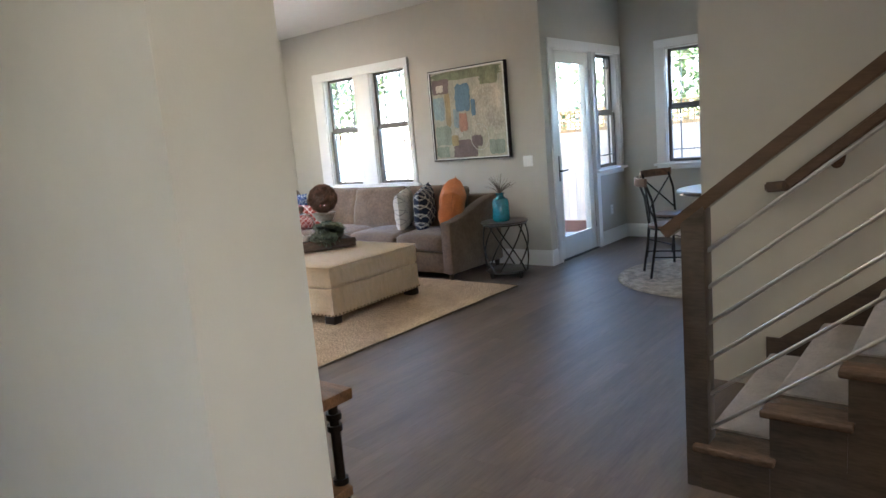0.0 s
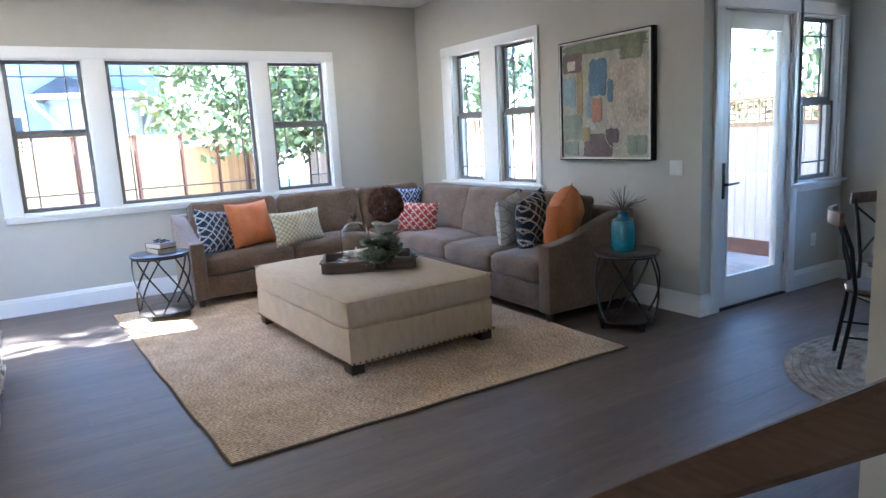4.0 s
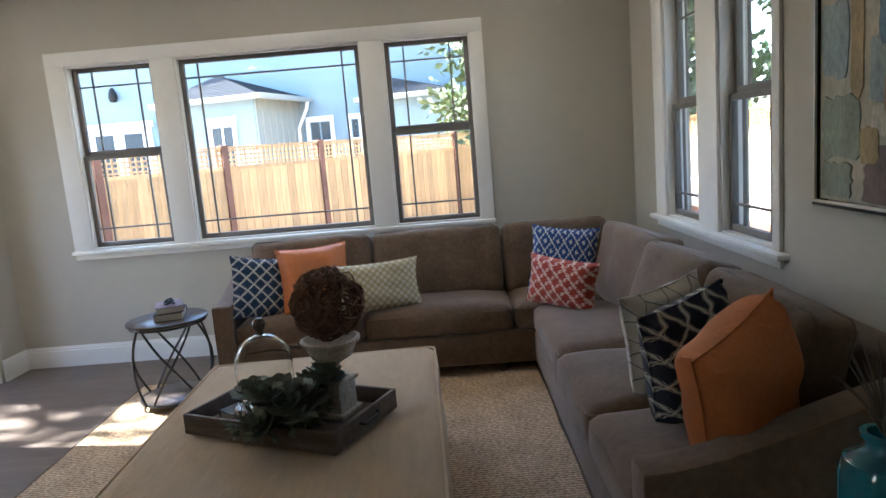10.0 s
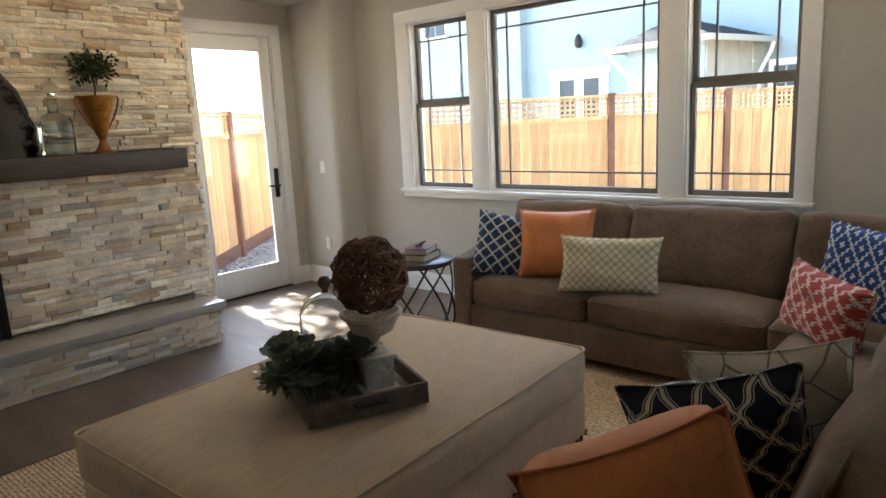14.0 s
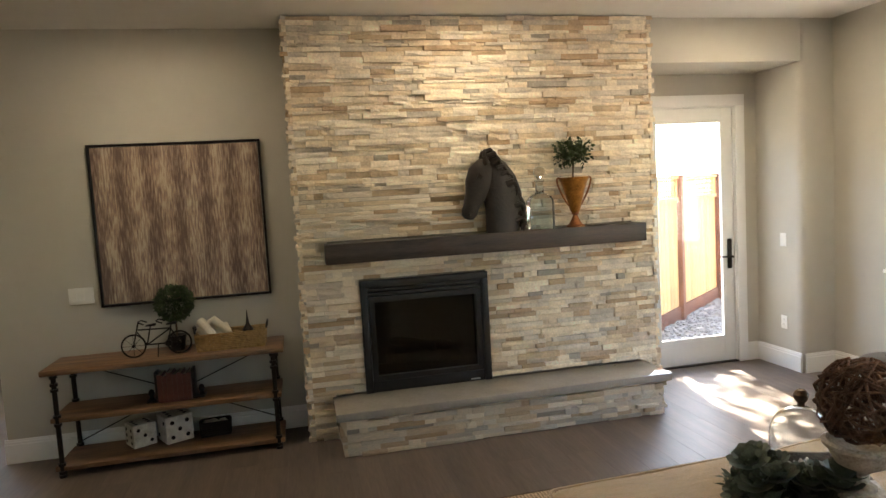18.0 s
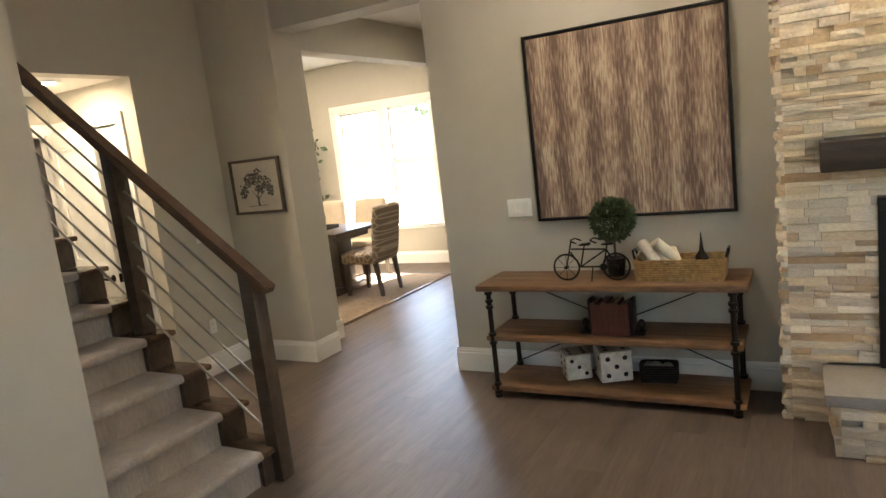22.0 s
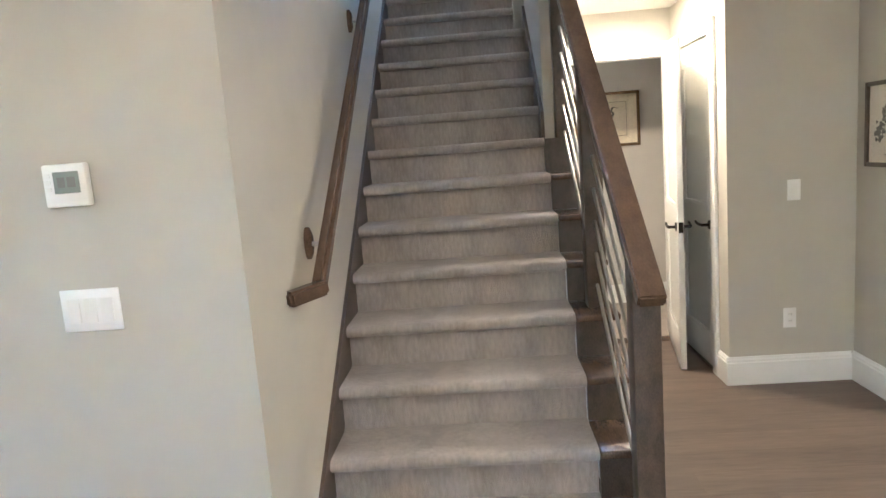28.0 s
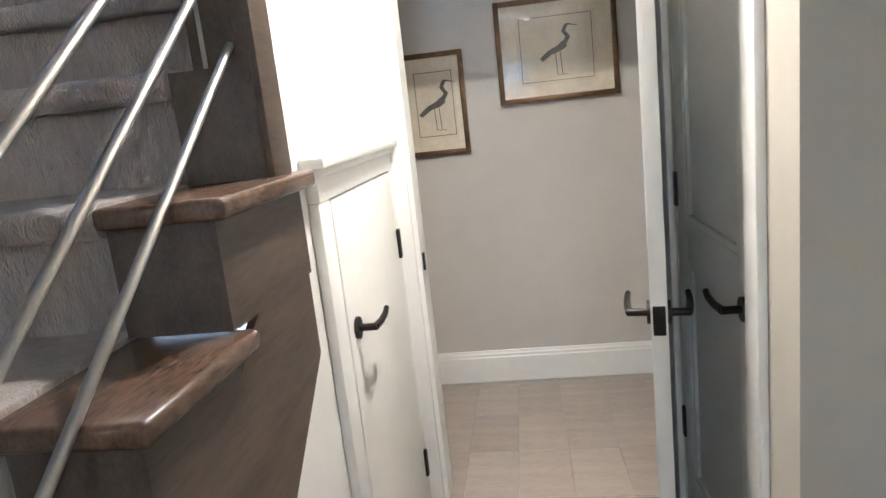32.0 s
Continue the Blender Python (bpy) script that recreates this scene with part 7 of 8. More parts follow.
def bistro_chair(m, label):
    """A metal cafe chair with crossed back bars; it faces +x."""
    c = thing("bistro_chair", m, label, "chair", "chairs round the nook table")
    seat = part("seat", lathe([(0.0, 0.445), (0.19, 0.44), (0.20, 0.452), (0.195, 0.465), (0.17, 0.468), (0.0, 0.462)], 28), M_SEATWOOD, c)
    part("seat_ring", tube(bmesh.new(), [(0.185 * math.cos(a * math.pi / 16), 0.185 * math.sin(a * math.pi / 16), 0.435) for a in range(32)], 0.009, 6, closed=True), M_BLACK, c)
    for s in (-1, 1):
        part("leg", tube(bmesh.new(), [(0.13, s * 0.13, 0.44), (0.17, s * 0.16, 0.2), (0.20, s * 0.185, 0.0)], 0.012, 8), M_BLACK, c)
        part("back_leg", tube(bmesh.new(), [(-0.22, s * 0.17, 0.0), (-0.175, s * 0.165, 0.3), (-0.16, s * 0.17, 0.46), (-0.19, s * 0.18, 0.70), (-0.245, s * 0.17, 0.86)], 0.012, 8), M_BLACK, c)
        part("crossed_bar", tube(bmesh.new(), [(-0.165, s * 0.165, 0.50), (-0.205 - 0.008 * s, 0, 0.665), (-0.235, -s * 0.165, 0.81)], 0.008, 6), M_BLACK, c)
        part("stretcher", rod((0.175, s * 0.165, 0.17), (-0.19, s * 0.167, 0.19), 0.007, 6), M_BLACK, c)
    pts = [(-0.245 - 0.045 * (1 - (y / 0.2) ** 2), y, 0.865) for y in [(-0.2 + 0.04 * i) for i in range(11)]]
    bm = bmesh.new()
    rows = [[bm.verts.new((x + dx, y, z + dz)) for dx, dz in ((-0.011, -0.037), (0.011, -0.037), (0.011, 0.037), (-0.011, 0.037))] for x, y, z in pts]
    for a, b in zip(rows, rows[1:]):
        for i in range(4):
            bm.faces.new((a[i], a[(i + 1) % 4], b[(i + 1) % 4], b[i]))
    bm.faces.new(rows[0][::-1])
    bm.faces.new(rows[-1])
    part("top_rail", bm, M_SEATWOOD, c, "curved brown wooden top rail")
    return c


bistro_chair(pose(-2.16, 5.98, 0.012, 0, 0, 32), "black metal bistro chair with crossed back and wooden seat")
bistro_chair(pose(-2.40, 6.72, 0.012, 0, 0, -28), "black metal bistro chair with crossed back, behind the table")
bistro_chair(pose(-1.28, 5.72, 0.012, 0, 0, 115), "black metal bistro chair with crossed back, by the wall")
tb_ = thing("nook_table", pose(-1.68, 6.35, 0.012), "round dark wooden table on a metal pedestal", "table")
part("tabletop", lathe([(0.0, 0.71), (0.50, 0.71), (0.52, 0.72), (0.52, 0.74), (0.51, 0.75), (0.0, 0.75)], 48), M_TOPWOOD, tb_)
part("pedestal", lathe([(0.04, 0.10), (0.035, 0.3), (0.05, 0.36), (0.035, 0.42), (0.04, 0.66), (0.12, 0.71)], 20), M_BLACK, tb_)
for k in range(4):
    part("foot", tube(bmesh.new(), [(0.03 * math.cos(k * 1.571), 0.03 * math.sin(k * 1.571), 0.2), (0.2 * math.cos(k * 1.571), 0.2 * math.sin(k * 1.571), 0.1), (0.33 * math.cos(k * 1.571), 0.33 * math.sin(k * 1.571), 0.016)], 0.016, 8), M_BLACK, tb_)
bw = thing("navy_bowl", pose(-1.86, 6.28, 0.762), "small navy blue ceramic bowl on the nook table", "bowl")
part("body", lathe([(0.0, 0.0), (0.05, 0.0), (0.055, 0.01), (0.10, 0.07), (0.105, 0.075), (0.095, 0.075), (0.05, 0.02), (0.0, 0.015)], 28), mat("navy_glaze", (0.015, 0.025, 0.08), 0.2, var=0.2, scale=10), bw)

# ---- dining room ----
dr = thing("dining_rug", pose(0, 0, 0), "natural brown jute rug under the dining table", "rug")
M_JUTE2 = mat("brown_jute_weave", (0.34, 0.255, 0.17), 0.95, var=0.3, scale=20, bump=0.9, bscale=90, stretch=(1, 3, 1))
part("field", boxes((0.70, -2.15, 0.0, 3.2, -0.05, 0.012), bevel=0.004), M_JUTE2, dr)
part("edge_binding", boxes((0.66, -2.19, 0.0, 0.70, -0.01, 0.014), (3.2, -2.19, 0.0, 3.24, -0.01, 0.014), (0.70, -2.19, 0.0, 3.2, -2.15, 0.014), (0.70, -0.05, 0.0, 3.2, -0.01, 0.014)), M_TREADWOOD, dr)
dt = thing("dining_table", pose(2.05, -1.25, 0.013), "long dark wooden dining table on trestle pedestals", "table")
part("tabletop", boxes((-0.80, -0.46, 0.705, 0.80, 0.46, 0.75), bevel=0.006), M_TOPWOOD, dt)
part("apron", boxes((-0.66, -0.34, 0.63, 0.66, 0.34, 0.705)), M_TOPWOOD, dt)
for s in (-1, 1):
    part("pedestal", boxes((s * 0.48 - 0.07, -0.14, 0.08, s * 0.48 + 0.07, 0.14, 0.63), bevel=0.01), M_TOPWOOD, dt)
    part("foot", boxes((s * 0.48 - 0.06, -0.36, 0.0, s * 0.48 + 0.06, 0.36, 0.08), bevel=0.01), M_TOPWOOD, dt)
part("stretcher", boxes((-0.41, -0.05, 0.2, 0.41, 0.05, 0.32), bevel=0.006), M_TOPWOOD, dt)
M_DAMASK = pattern_mat("taupe_damask", (0.24, 0.185, 0.13), (0.46, 0.385, 0.29), "hex", 11, 0.10, 0.9)
M_LINEN = mat("cream_chair_linen", (0.58, 0.50, 0.38), 0.9, var=0.08, scale=10, bump=0.3, bscale=160)


def dining_chair(m, fabric, label, studs=False):
    """An upholstered chair facing +x."""
    c = thing("dining_chair", m, label, "chair", "chairs round the dining table")
    part("seat", soft_box(0.47, 0.47, 0.13, 0.02, 0.035, 8, 0.003), fabric, c, m=pose(0.0, 0, 0.36))
    part("backrest", soft_box(0.085, 0.46, 0.60, 0.0, 0.03, 8, 0.003, puff_sides=0.02), fabric, c, m=pose(-0.215, 0, 0.40, 0, -9))
    for s in (-1, 1):
        part("leg", extrude_poly([(0.17, 0.37), (0.22, 0.37), (0.215, 0.0), (0.185, 0.0)], 'y', s * 0.19 - 0.02, s * 0.19 + 0.02), M_TOPWOOD, c)
        part("back_leg", extrude_poly([(-0.225, 0.40), (-0.175, 0.40), (-0.235, 0.0), (-0.265, 0.0)], 'y', s * 0.19 - 0.02, s * 0.19 + 0.02), M_TOPWOOD, c)
        if studs:
            bm = bmesh.new()
            for i in range(18):
                z = 0.50 + i * 0.027
                tube(bm, [(-0.205 - (z - 0.4) * 0.158, s * 0.222, z), (-0.205 - (z - 0.4) * 0.158, s * 0.234, z)], 0.006, 6)
            part("nailhead_trim", bm, M_STEEL, c)
    return c


dining_chair(pose(1.18, -1.26, 0.013), M_DAMASK, "taupe damask upholstered dining chair at the table's end")
for x in (1.75, 2.4):
    dining_chair(pose(x, -1.93, 0.013, 0, 0, 90), M_LINEN, "cream linen upholstered dining chair by the window side")
    dining_chair(pose(x, -0.57, 0.013, 0, 0, -90), M_LINEN, "cream linen dining chair with nailhead trim", True)
dtr = thing("serving_tray", pose(1.95, -1.25, 0.763), "dark rectangular tray in the middle of the dining table", "tray")
part("base", boxes((-0.3, -0.14, 0.0, 0.3, 0.14, 0.012)), M_BLACK, dtr)
part("rim", boxes((-0.3, -0.14, 0.012, 0.3, -0.13, 0.04), (-0.3, 0.13, 0.012, 0.3, 0.14, 0.04), (-0.3, -0.13, 0.012, -0.29, 0.13, 0.04), (0.29, -0.13, 0.012, 0.3, 0.13, 0.04)), M_BLACK, dtr)
solid("white_bust", lathe([(0.0, 0.0), (0.06, 0.0), (0.055, 0.03), (0.03, 0.05), (0.075, 0.09), (0.085, 0.14), (0.04, 0.18), (0.035, 0.20), (0.06, 0.24), (0.065, 0.29), (0.045, 0.33), (0.0, 0.345)], 20), M_PLASTER, "plain white plaster bust standing in the tray", "sculpture", pose(1.82, -1.25, 0.775))
topiary_urn(2.12, -1.25, 0.775, 0.9, "copper_urn", "copper urn with green plant on the dining table")


def leafy_plant(name, m, h, label):
    t = thing(name, m, label, "plant")
    part("pot", lathe([(0.0, 0.0), (0.13, 0.0), (0.17, 0.28), (0.18, 0.30), (0.15, 0.30), (0.14, 0.26), (0.0, 0.25)], 24), M_BRONZE, t)
    r = random.Random(9)
    bm = bmesh.new()
    for k in range(4):
        a = k * 1.7
        tube(bm, [(0.02 * math.cos(a), 0.02 * math.sin(a), 0.25), (0.06 * math.cos(a), 0.06 * math.sin(a), h * 0.5), (0.2 * math.cos(a), 0.2 * math.sin(a), h * 0.85)], 0.012, 6, r2=0.004)
    part("trunk", bm, M_BARK, t)
    bm = bmesh.new()
    for k in range(14):
        leaves(bm, (r.uniform(-0.25, 0.25), r.uniform(-0.25, 0.25), r.uniform(h * 0.4, h * 0.95)), 0.24, 55, 0.10, r, 0.9, 0.2)
    part("foliage", bm, M_LEAF, t, "broad green leaves")


leafy_plant("ficus_plant", pose(3.2, -2.5, 0.0), 1.9, "tall leafy green ficus in a dark pot")
# ---- outside ----
M_CEDAR = mat("orange_tan_cedar", (0.56, 0.345, 0.155), 0.75, var=0.22, scale=3, stretch=(6, 6, 0.7), bump=0.15, bscale=25, rnd=0.2)
M_POST = mat("red_brown_fence_post", (0.17, 0.075, 0.045), 0.8, var=0.25, scale=5)
board_mesh = finish("board", boxes((-0.067, -0.009, 0.0, 0.067, 0.009, 1.0), bevel=0.003, seg=1), M_CEDAR, False)


def fence(a, b, zb, zt, face, label, boards=board_mesh, bay=1.75):
    """A board fence with a lattice top; boards stand on a kick board between posts."""
    a, b = Vector((*a, 0)), Vector((*b, 0))
    d = (b - a)
    ln = d.length
    d.normalize()
    rz = math.degrees(math.atan2(d.y, d.x))
    t = thing("fence", pose(a.x, a.y, zb, 0, 0, rz), label, "fence", kind="structure")
    h = zt - zb
    lat = 0.30
    nb = int(ln / 0.138)
    for i in range(nb):
        ob = new("board", boards)
        ob.parent = t
        ob.matrix_basis = pose(0.07 + i * 0.138, face * 0.012, 0.14) @ Matrix.Diagonal((1, 1, h - lat - 0.18, 1))
    k = int(ln / bay) + 1
    for i in range(k):
        post = part("post", boxes((i * bay - 0.045, -0.06, -0.1, i * bay + 0.045, 0.06, h - 0.03)), M_POST, t)
        part("post_cap", boxes((i * bay - 0.055, -0.07, h - 0.03, i * bay + 0.055, 0.07, h), bevel=0.006), M_POST, post)
        if i < k - 1:
            x0, x1 = i * bay + 0.045, (i + 1) * bay - 0.045
            bm = bmesh.new()
            n = int((x1 - x0) / 0.075)
            for j in range(n + 1):
                x = x0 + (x1 - x0) * j / n
                bm_box(bm, x - 0.012, -0.012, h - lat, x + 0.012, 0.0, h - 0.05)
            for j in range(4):
                z = h - lat + 0.03 + j * 0.065
                bm_box(bm, x0, 0.0, z - 0.012, x1, 0.01, z + 0.012)
            part("lattice", bm, M_POST if face == 0 else M_CEDAR, t, smooth=False)
            part("rail", boxes((x0, -0.03, h - lat - 0.05, x1, 0.03, h - lat)), M_POST if i % 1 else M_CEDAR, t)
            part("top_rail", boxes((x0, -0.035, h - 0.05, x1, 0.035, h - 0.02)), M_CEDAR, t)
            part("kick_board", boxes((x0, -0.02, -0.06, x1, 0.02, 0.14)), M_POST, t)
    return t


fence((-9.0, -0.676), (-20.0, 8.124), -0.12, 1.75, -1, "tan cedar board fence with lattice top and dark posts")
fence((-6.6, -0.80), (-9.6, -3.3), -0.12, 1.75, 1, "tan cedar board fence with lattice top beyond the glass door")
# Paler copy of the cedar: full sun on the north fence put into its colour.
M_SUNLITCEDAR = mat("cedar_lightened_for_sun", (0.78, 0.66, 0.54), 0.8, var=0.12, scale=3, stretch=(6, 6, 0.7), rnd=0.08)
pale_mesh = finish("board", boxes((-0.067, -0.009, 0.0, 0.067, 0.009, 1.0), bevel=0.003, seg=1), M_SUNLITCEDAR, False)
fence((-19.5, 9.15), (2.5, 9.15), -0.12, 1.7, -1, "cedar board fence, boards coloured pale for sunlight, lattice top", pale_mesh)

M_SIDING = mat("light_blue_stucco", (0.24, 0.31, 0.335), 0.9, var=0.04, scale=3, bump=0.1, bscale=60)
M_SIDING2 = mat("pale_grey_batten_siding", (0.36, 0.37, 0.33), 0.9, var=0.04, scale=3)
M_SLATE = mat("grey_slate_shingle", (0.05, 0.054, 0.062), 0.85, var=0.35, scale=4, bump=0.4, bscale=18, rnd=0.2)
M_DARKPANE = mat("dark_window_pane", (0.04, 0.055, 0.07), 0.15, var=0.1, spec=0.25)
nh = thing("neighbour_house", pose(0, 0, -0.16), "light blue two-storey neighbour house with slate hip roofs", "house", kind="structure")
HXF = -23.5
part("wall", boxes((HXF - 6, -18, 0, HXF, 6.0, 7.5)), M_SIDING, nh, smooth=False)
part("eave", boxes((HXF - 6.5, -18.5, 7.5, HXF + 0.5, 6.5, 7.7)), M_TRIM, nh, smooth=False)
part("main_roof", extrude_poly([(HXF - 6.8, 7.7), (HXF + 0.8, 7.7), (HXF - 3, 10.2)], 'y', -18.6, 6.6), M_SLATE, nh, smooth=False)


def wing(cx, cy, rz, ln, wd, ez, rise, run):
    """A one-storey wing whose corner points at (cx, cy): board-and-batten walls under a shingled hip roof.
    ln and wd are its eaves' lengths along its own -x and y, run the plan distance from that corner to the apex."""
    b = part("wing", boxes((-ln + 0.4, 0.4, 0, -0.4, wd, ez)), M_SIDING2, nh, m=pose(cx, cy, 0, 0, 0, rz), smooth=False)
    part("side_wall", boxes((-ln + 0.42, 0.37, 0, -0.42, 0.398, ez)), M_SIDING, b, smooth=False)
    for i in range(int((wd - 0.4) / 0.34) + 1):
        y = 0.42 + i * 0.34
        part("batten", boxes((-0.4, y - 0.025, 0, -0.375, y + 0.025, ez)), M_SIDING2, b)
    mid = wd / 2
    bm = bmesh.new()
    n = 14

    def course(f):
        x0, x1 = -ln + (ln - run) * f, -run * f
        return [Vector((x0, wd - mid * f, ez + rise * f)), Vector((x0, mid * f, ez + rise * f)), Vector((x1, mid * f, ez + rise * f)), Vector((x1, wd - mid * f, ez + rise * f))]

    for lev in range(n):
        lo, hi = course(lev / n), course((lev + 1) / n)
        v0 = [bm.verts.new(p + Vector((0, 0, 0.035))) for p in lo]
        v1 = [bm.verts.new(p) for p in hi]
        vb = [bm.verts.new(p) for p in lo]
        for i in range(3):
            bm.faces.new((v0[i], v0[i + 1], v1[i + 1], v1[i]))
            bm.faces.new((vb[i], vb[i + 1], v0[i + 1], v0[i]))
    part("wing_roof", bm, M_SLATE, b, "stepped grey slate hip roof", smooth=False)
    part("soffit_board", boxes((-ln, 0.0, ez - 0.05, 0.0, wd, ez)), M_SIDING2, b)
    part("gutter", boxes((-ln, -0.09, ez - 0.12, 0.09, 0.0, ez + 0.03), bevel=0.02), M_SIDING2, b)
    part("gutter", boxes((0.0, 0.0, ez - 0.12, 0.09, wd, ez + 0.03), bevel=0.02), M_SIDING2, b)
    part("gutter", boxes((-ln - 0.09, -0.09, ez - 0.12, -ln, wd, ez + 0.03), bevel=0.02), M_SIDING2, b)
    for x, y, dx, dy in ((0.05, wd - 0.35, -0.38, 0.0), (-ln + 0.12, -0.04, 0.55, 0.33)):
        part("downpipe", tube(bmesh.new(), [(x, y, ez - 0.1), (x + dx * 0.12, y + dy * 0.12, ez - 0.3), (x + dx, y + dy, ez - 0.9), (x + dx, y + dy, 0.0)], 0.055, 8), M_TRIM, b)
    return b


w1 = wing(-20.5, -0.26, 74.3, 3.41, 3.0, 3.43, 0.8, 2.21)
wing(-21.2, 4.95, 74.3, 2.9, 2.6, 3.2, 0.62, 2.35)


def house_window(y0, y1, z0, z1, x, n=2):
    w = part("window", boxes((x, y0 - 0.12, z0 - 0.12, x + 0.06, y1 + 0.12, z0), (x, y0 - 0.12, z1, x + 0.06, y1 + 0.12, z1 + 0.16), (x, y0 - 0.12, z0, x + 0.06, y0, z1), (x, y1, z0, x + 0.06, y1 + 0.12, z1)), M_TRIM, nh)
    for i in range(n):
        a, b = y0 + (y1 - y0) * i / n + 0.03, y0 + (y1 - y0) * (i + 1) / n - 0.03
        part("pane", boxes((x + 0.005, a, z0 + 0.03, x + 0.02, b, (z0 + z1) / 2 - 0.03)), M_DARKPANE, w)
        part("pane", boxes((x + 0.005, a, (z0 + z1) / 2 + 0.03, x + 0.02, b, z1 - 0.03)), M_DARKPANE, w)
    part("meeting_rail", boxes((x, y0, (z0 + z1) / 2 - 0.03, x + 0.03, y1, (z0 + z1) / 2 + 0.03)), M_TRIM, w)


wf = part("window", boxes((-1.95, 0.33, 1.35, -1.83, 0.37, 2.78), (-1.17, 0.33, 1.35, -1.05, 0.37, 2.78), (-1.83, 0.33, 1.35, -1.17, 0.37, 1.47), (-1.83, 0.33, 2.66, -1.17, 0.37, 2.78), (-1.53, 0.34, 1.47, -1.47, 0.37, 2.66), (-2.0, 0.31, 2.78, -1.0, 0.37, 2.94)), M_TRIM, w1)
for x in (-1.83, -1.47):
    part("pane", boxes((x, 0.35, 1.47, x + 0.30, 0.368, 2.66)), M_DARKPANE, wf)
house_window(0.42, 1.06, 1.5, 2.72, HXF, 2)
house_window(1.72, 1.96, 1.5, 2.72, HXF, 1)
house_window(-9.66, -8.95, 1.9, 3.1, HXF, 1)
house_window(-1.5, -0.2, 5.3, 6.8, HXF, 2)
house_window(-12.5, -11.4, 4.9, 6.4, HXF, 2)
fd = part("french_doors", boxes((HXF, -6.72, 0.1, HXF + 0.06, -6.56, 2.98), (HXF, -4.72, 0.1, HXF + 0.06, -4.56, 2.98), (HXF, -6.78, 2.98, HXF + 0.08, -4.5, 3.18)), M_TRIM, nh, "white double doors with tall panes")
for y in (-6.55, -5.63):
    leaf = part("door_leaf", boxes((HXF, y, 0.1, HXF + 0.045, y + 0.16, 2.97), (HXF, y + 0.75, 0.1, HXF + 0.045, y + 0.91, 2.97), (HXF, y + 0.16, 0.1, HXF + 0.045, y + 0.75, 0.5), (HXF, y + 0.16, 2.82, HXF + 0.045, y + 0.75, 2.97)), M_TRIM, fd)
    part("pane", boxes((HXF + 0.005, y + 0.16, 0.5, HXF + 0.02, y + 0.75, 2.82)), M_DARKPANE, leaf)
part("wall_lantern", lathe([(0.0, 3.8), (0.1, 3.83), (0.14, 3.95), (0.11, 4.12), (0.04, 4.25), (0.0, 4.26)], 12, HXF + 0.15, -5.57), M_BLACK, nh)
mb = part("meter_box", boxes((HXF, -11.28, 2.72, HXF + 0.14, -10.81, 3.5), bevel=0.02), M_TRIM, nh, "white utility box on the wall")
for k in range(4):
    part("louvre", boxes((HXF + 0.138, -11.2, 2.84 + k * 0.13, HXF + 0.15, -11.02, 2.91 + k * 0.13)), M_SIDING2, mb)
part("pilaster", boxes((HXF, -8.55, 0, HXF + 0.4, -7.7, 7.5)), M_SIDING, nh)

def gravel(name, x0, x1, y0, y1, n, seed):
    """A strewn bed of low stones: a squashed eight-cornered pebble each."""
    r = random.Random(seed)
    verts, faces = [], []
    for k in range(n):
        x, y, q, a = r.uniform(x0, x1), r.uniform(y0, y1), r.uniform(0.018, 0.045), r.uniform(0, 3.14)
        b = len(verts)
        for h, f in ((-0.01, 1.0), (q * 0.7, 0.62)):
            for i in range(5):
                t = a + i * 1.2566 + r.uniform(-0.25, 0.25)
                verts.append((x + q * f * math.cos(t) * 1.25, y + q * f * math.sin(t), -0.16 + h * r.uniform(0.8, 1.1)))
        faces.append([b + 5 + i for i in range(5)])
        faces += [[b + i, b + (i + 1) % 5, b + 5 + (i + 1) % 5, b + 5 + i] for i in range(5)]
    me = bpy.data.meshes.new(name)
    me.from_pydata(verts, [], faces)
    me.materials.append(M_PEBBLE)
    return tagged(new(name, me), "loose grey and tan pebbles on the side yard ground", "gravel", kind="stuff")


gravel("gravel", -9.8, -6.3, -3.4, 0.2, 3600, 61)

M_TREELEAF = mat("sunlit_tree_leaf", (0.085, 0.12, 0.035), 0.6, var=0.35, scale=2, rnd=0.4)
M_PALEBARK = mat("pale_grey_bark", (0.34, 0.30, 0.25), 0.9, var=0.3, scale=8, bump=0.4, bscale=20)


def tree(x, y, h, spread, seed, clumps, per, leaf, label, low=0.35):
    r = random.Random(seed)
    t = thing("tree", pose(x, y, -0.16), label, "tree", "trees beyond the fences")
    bm = tube(bmesh.new(), [(0, 0, 0), (r.uniform(-0.2, 0.2), r.uniform(-0.2, 0.2), h * 0.3), (r.uniform(-0.3, 0.3), r.uniform(-0.3, 0.3), h * 0.6), (0, 0, h * 0.85)], 0.16, 10, r2=0.04)
    for k in range(7):
        a, z = k * 0.9 + r.uniform(-0.3, 0.3), h * r.uniform(low, 0.6)
        q = spread * r.uniform(0.5, 0.8)
        tube(bm, [(0, 0, z), (q * 0.5 * math.cos(a), q * 0.5 * math.sin(a), z + h * 0.12), (q * math.cos(a), q * math.sin(a), z + h * 0.25)], 0.06, 6, r2=0.015)
    part("trunk", bm, M_PALEBARK, t)
    bm = bmesh.new()
    for k in range(clumps):
        a, f, z = r.uniform(0, 6.28), r.random() ** 0.6, r.uniform(low, 1.0)
        s = spread * (1 - abs(z - 0.6) * 0.9)
        leaves(bm, (s * f * math.cos(a), s * f * math.sin(a), h * z), spread * r.uniform(0.16, 0.28), per, leaf, r, 0.7, 0.1)
    part("crown", bm, M_TREELEAF, t)


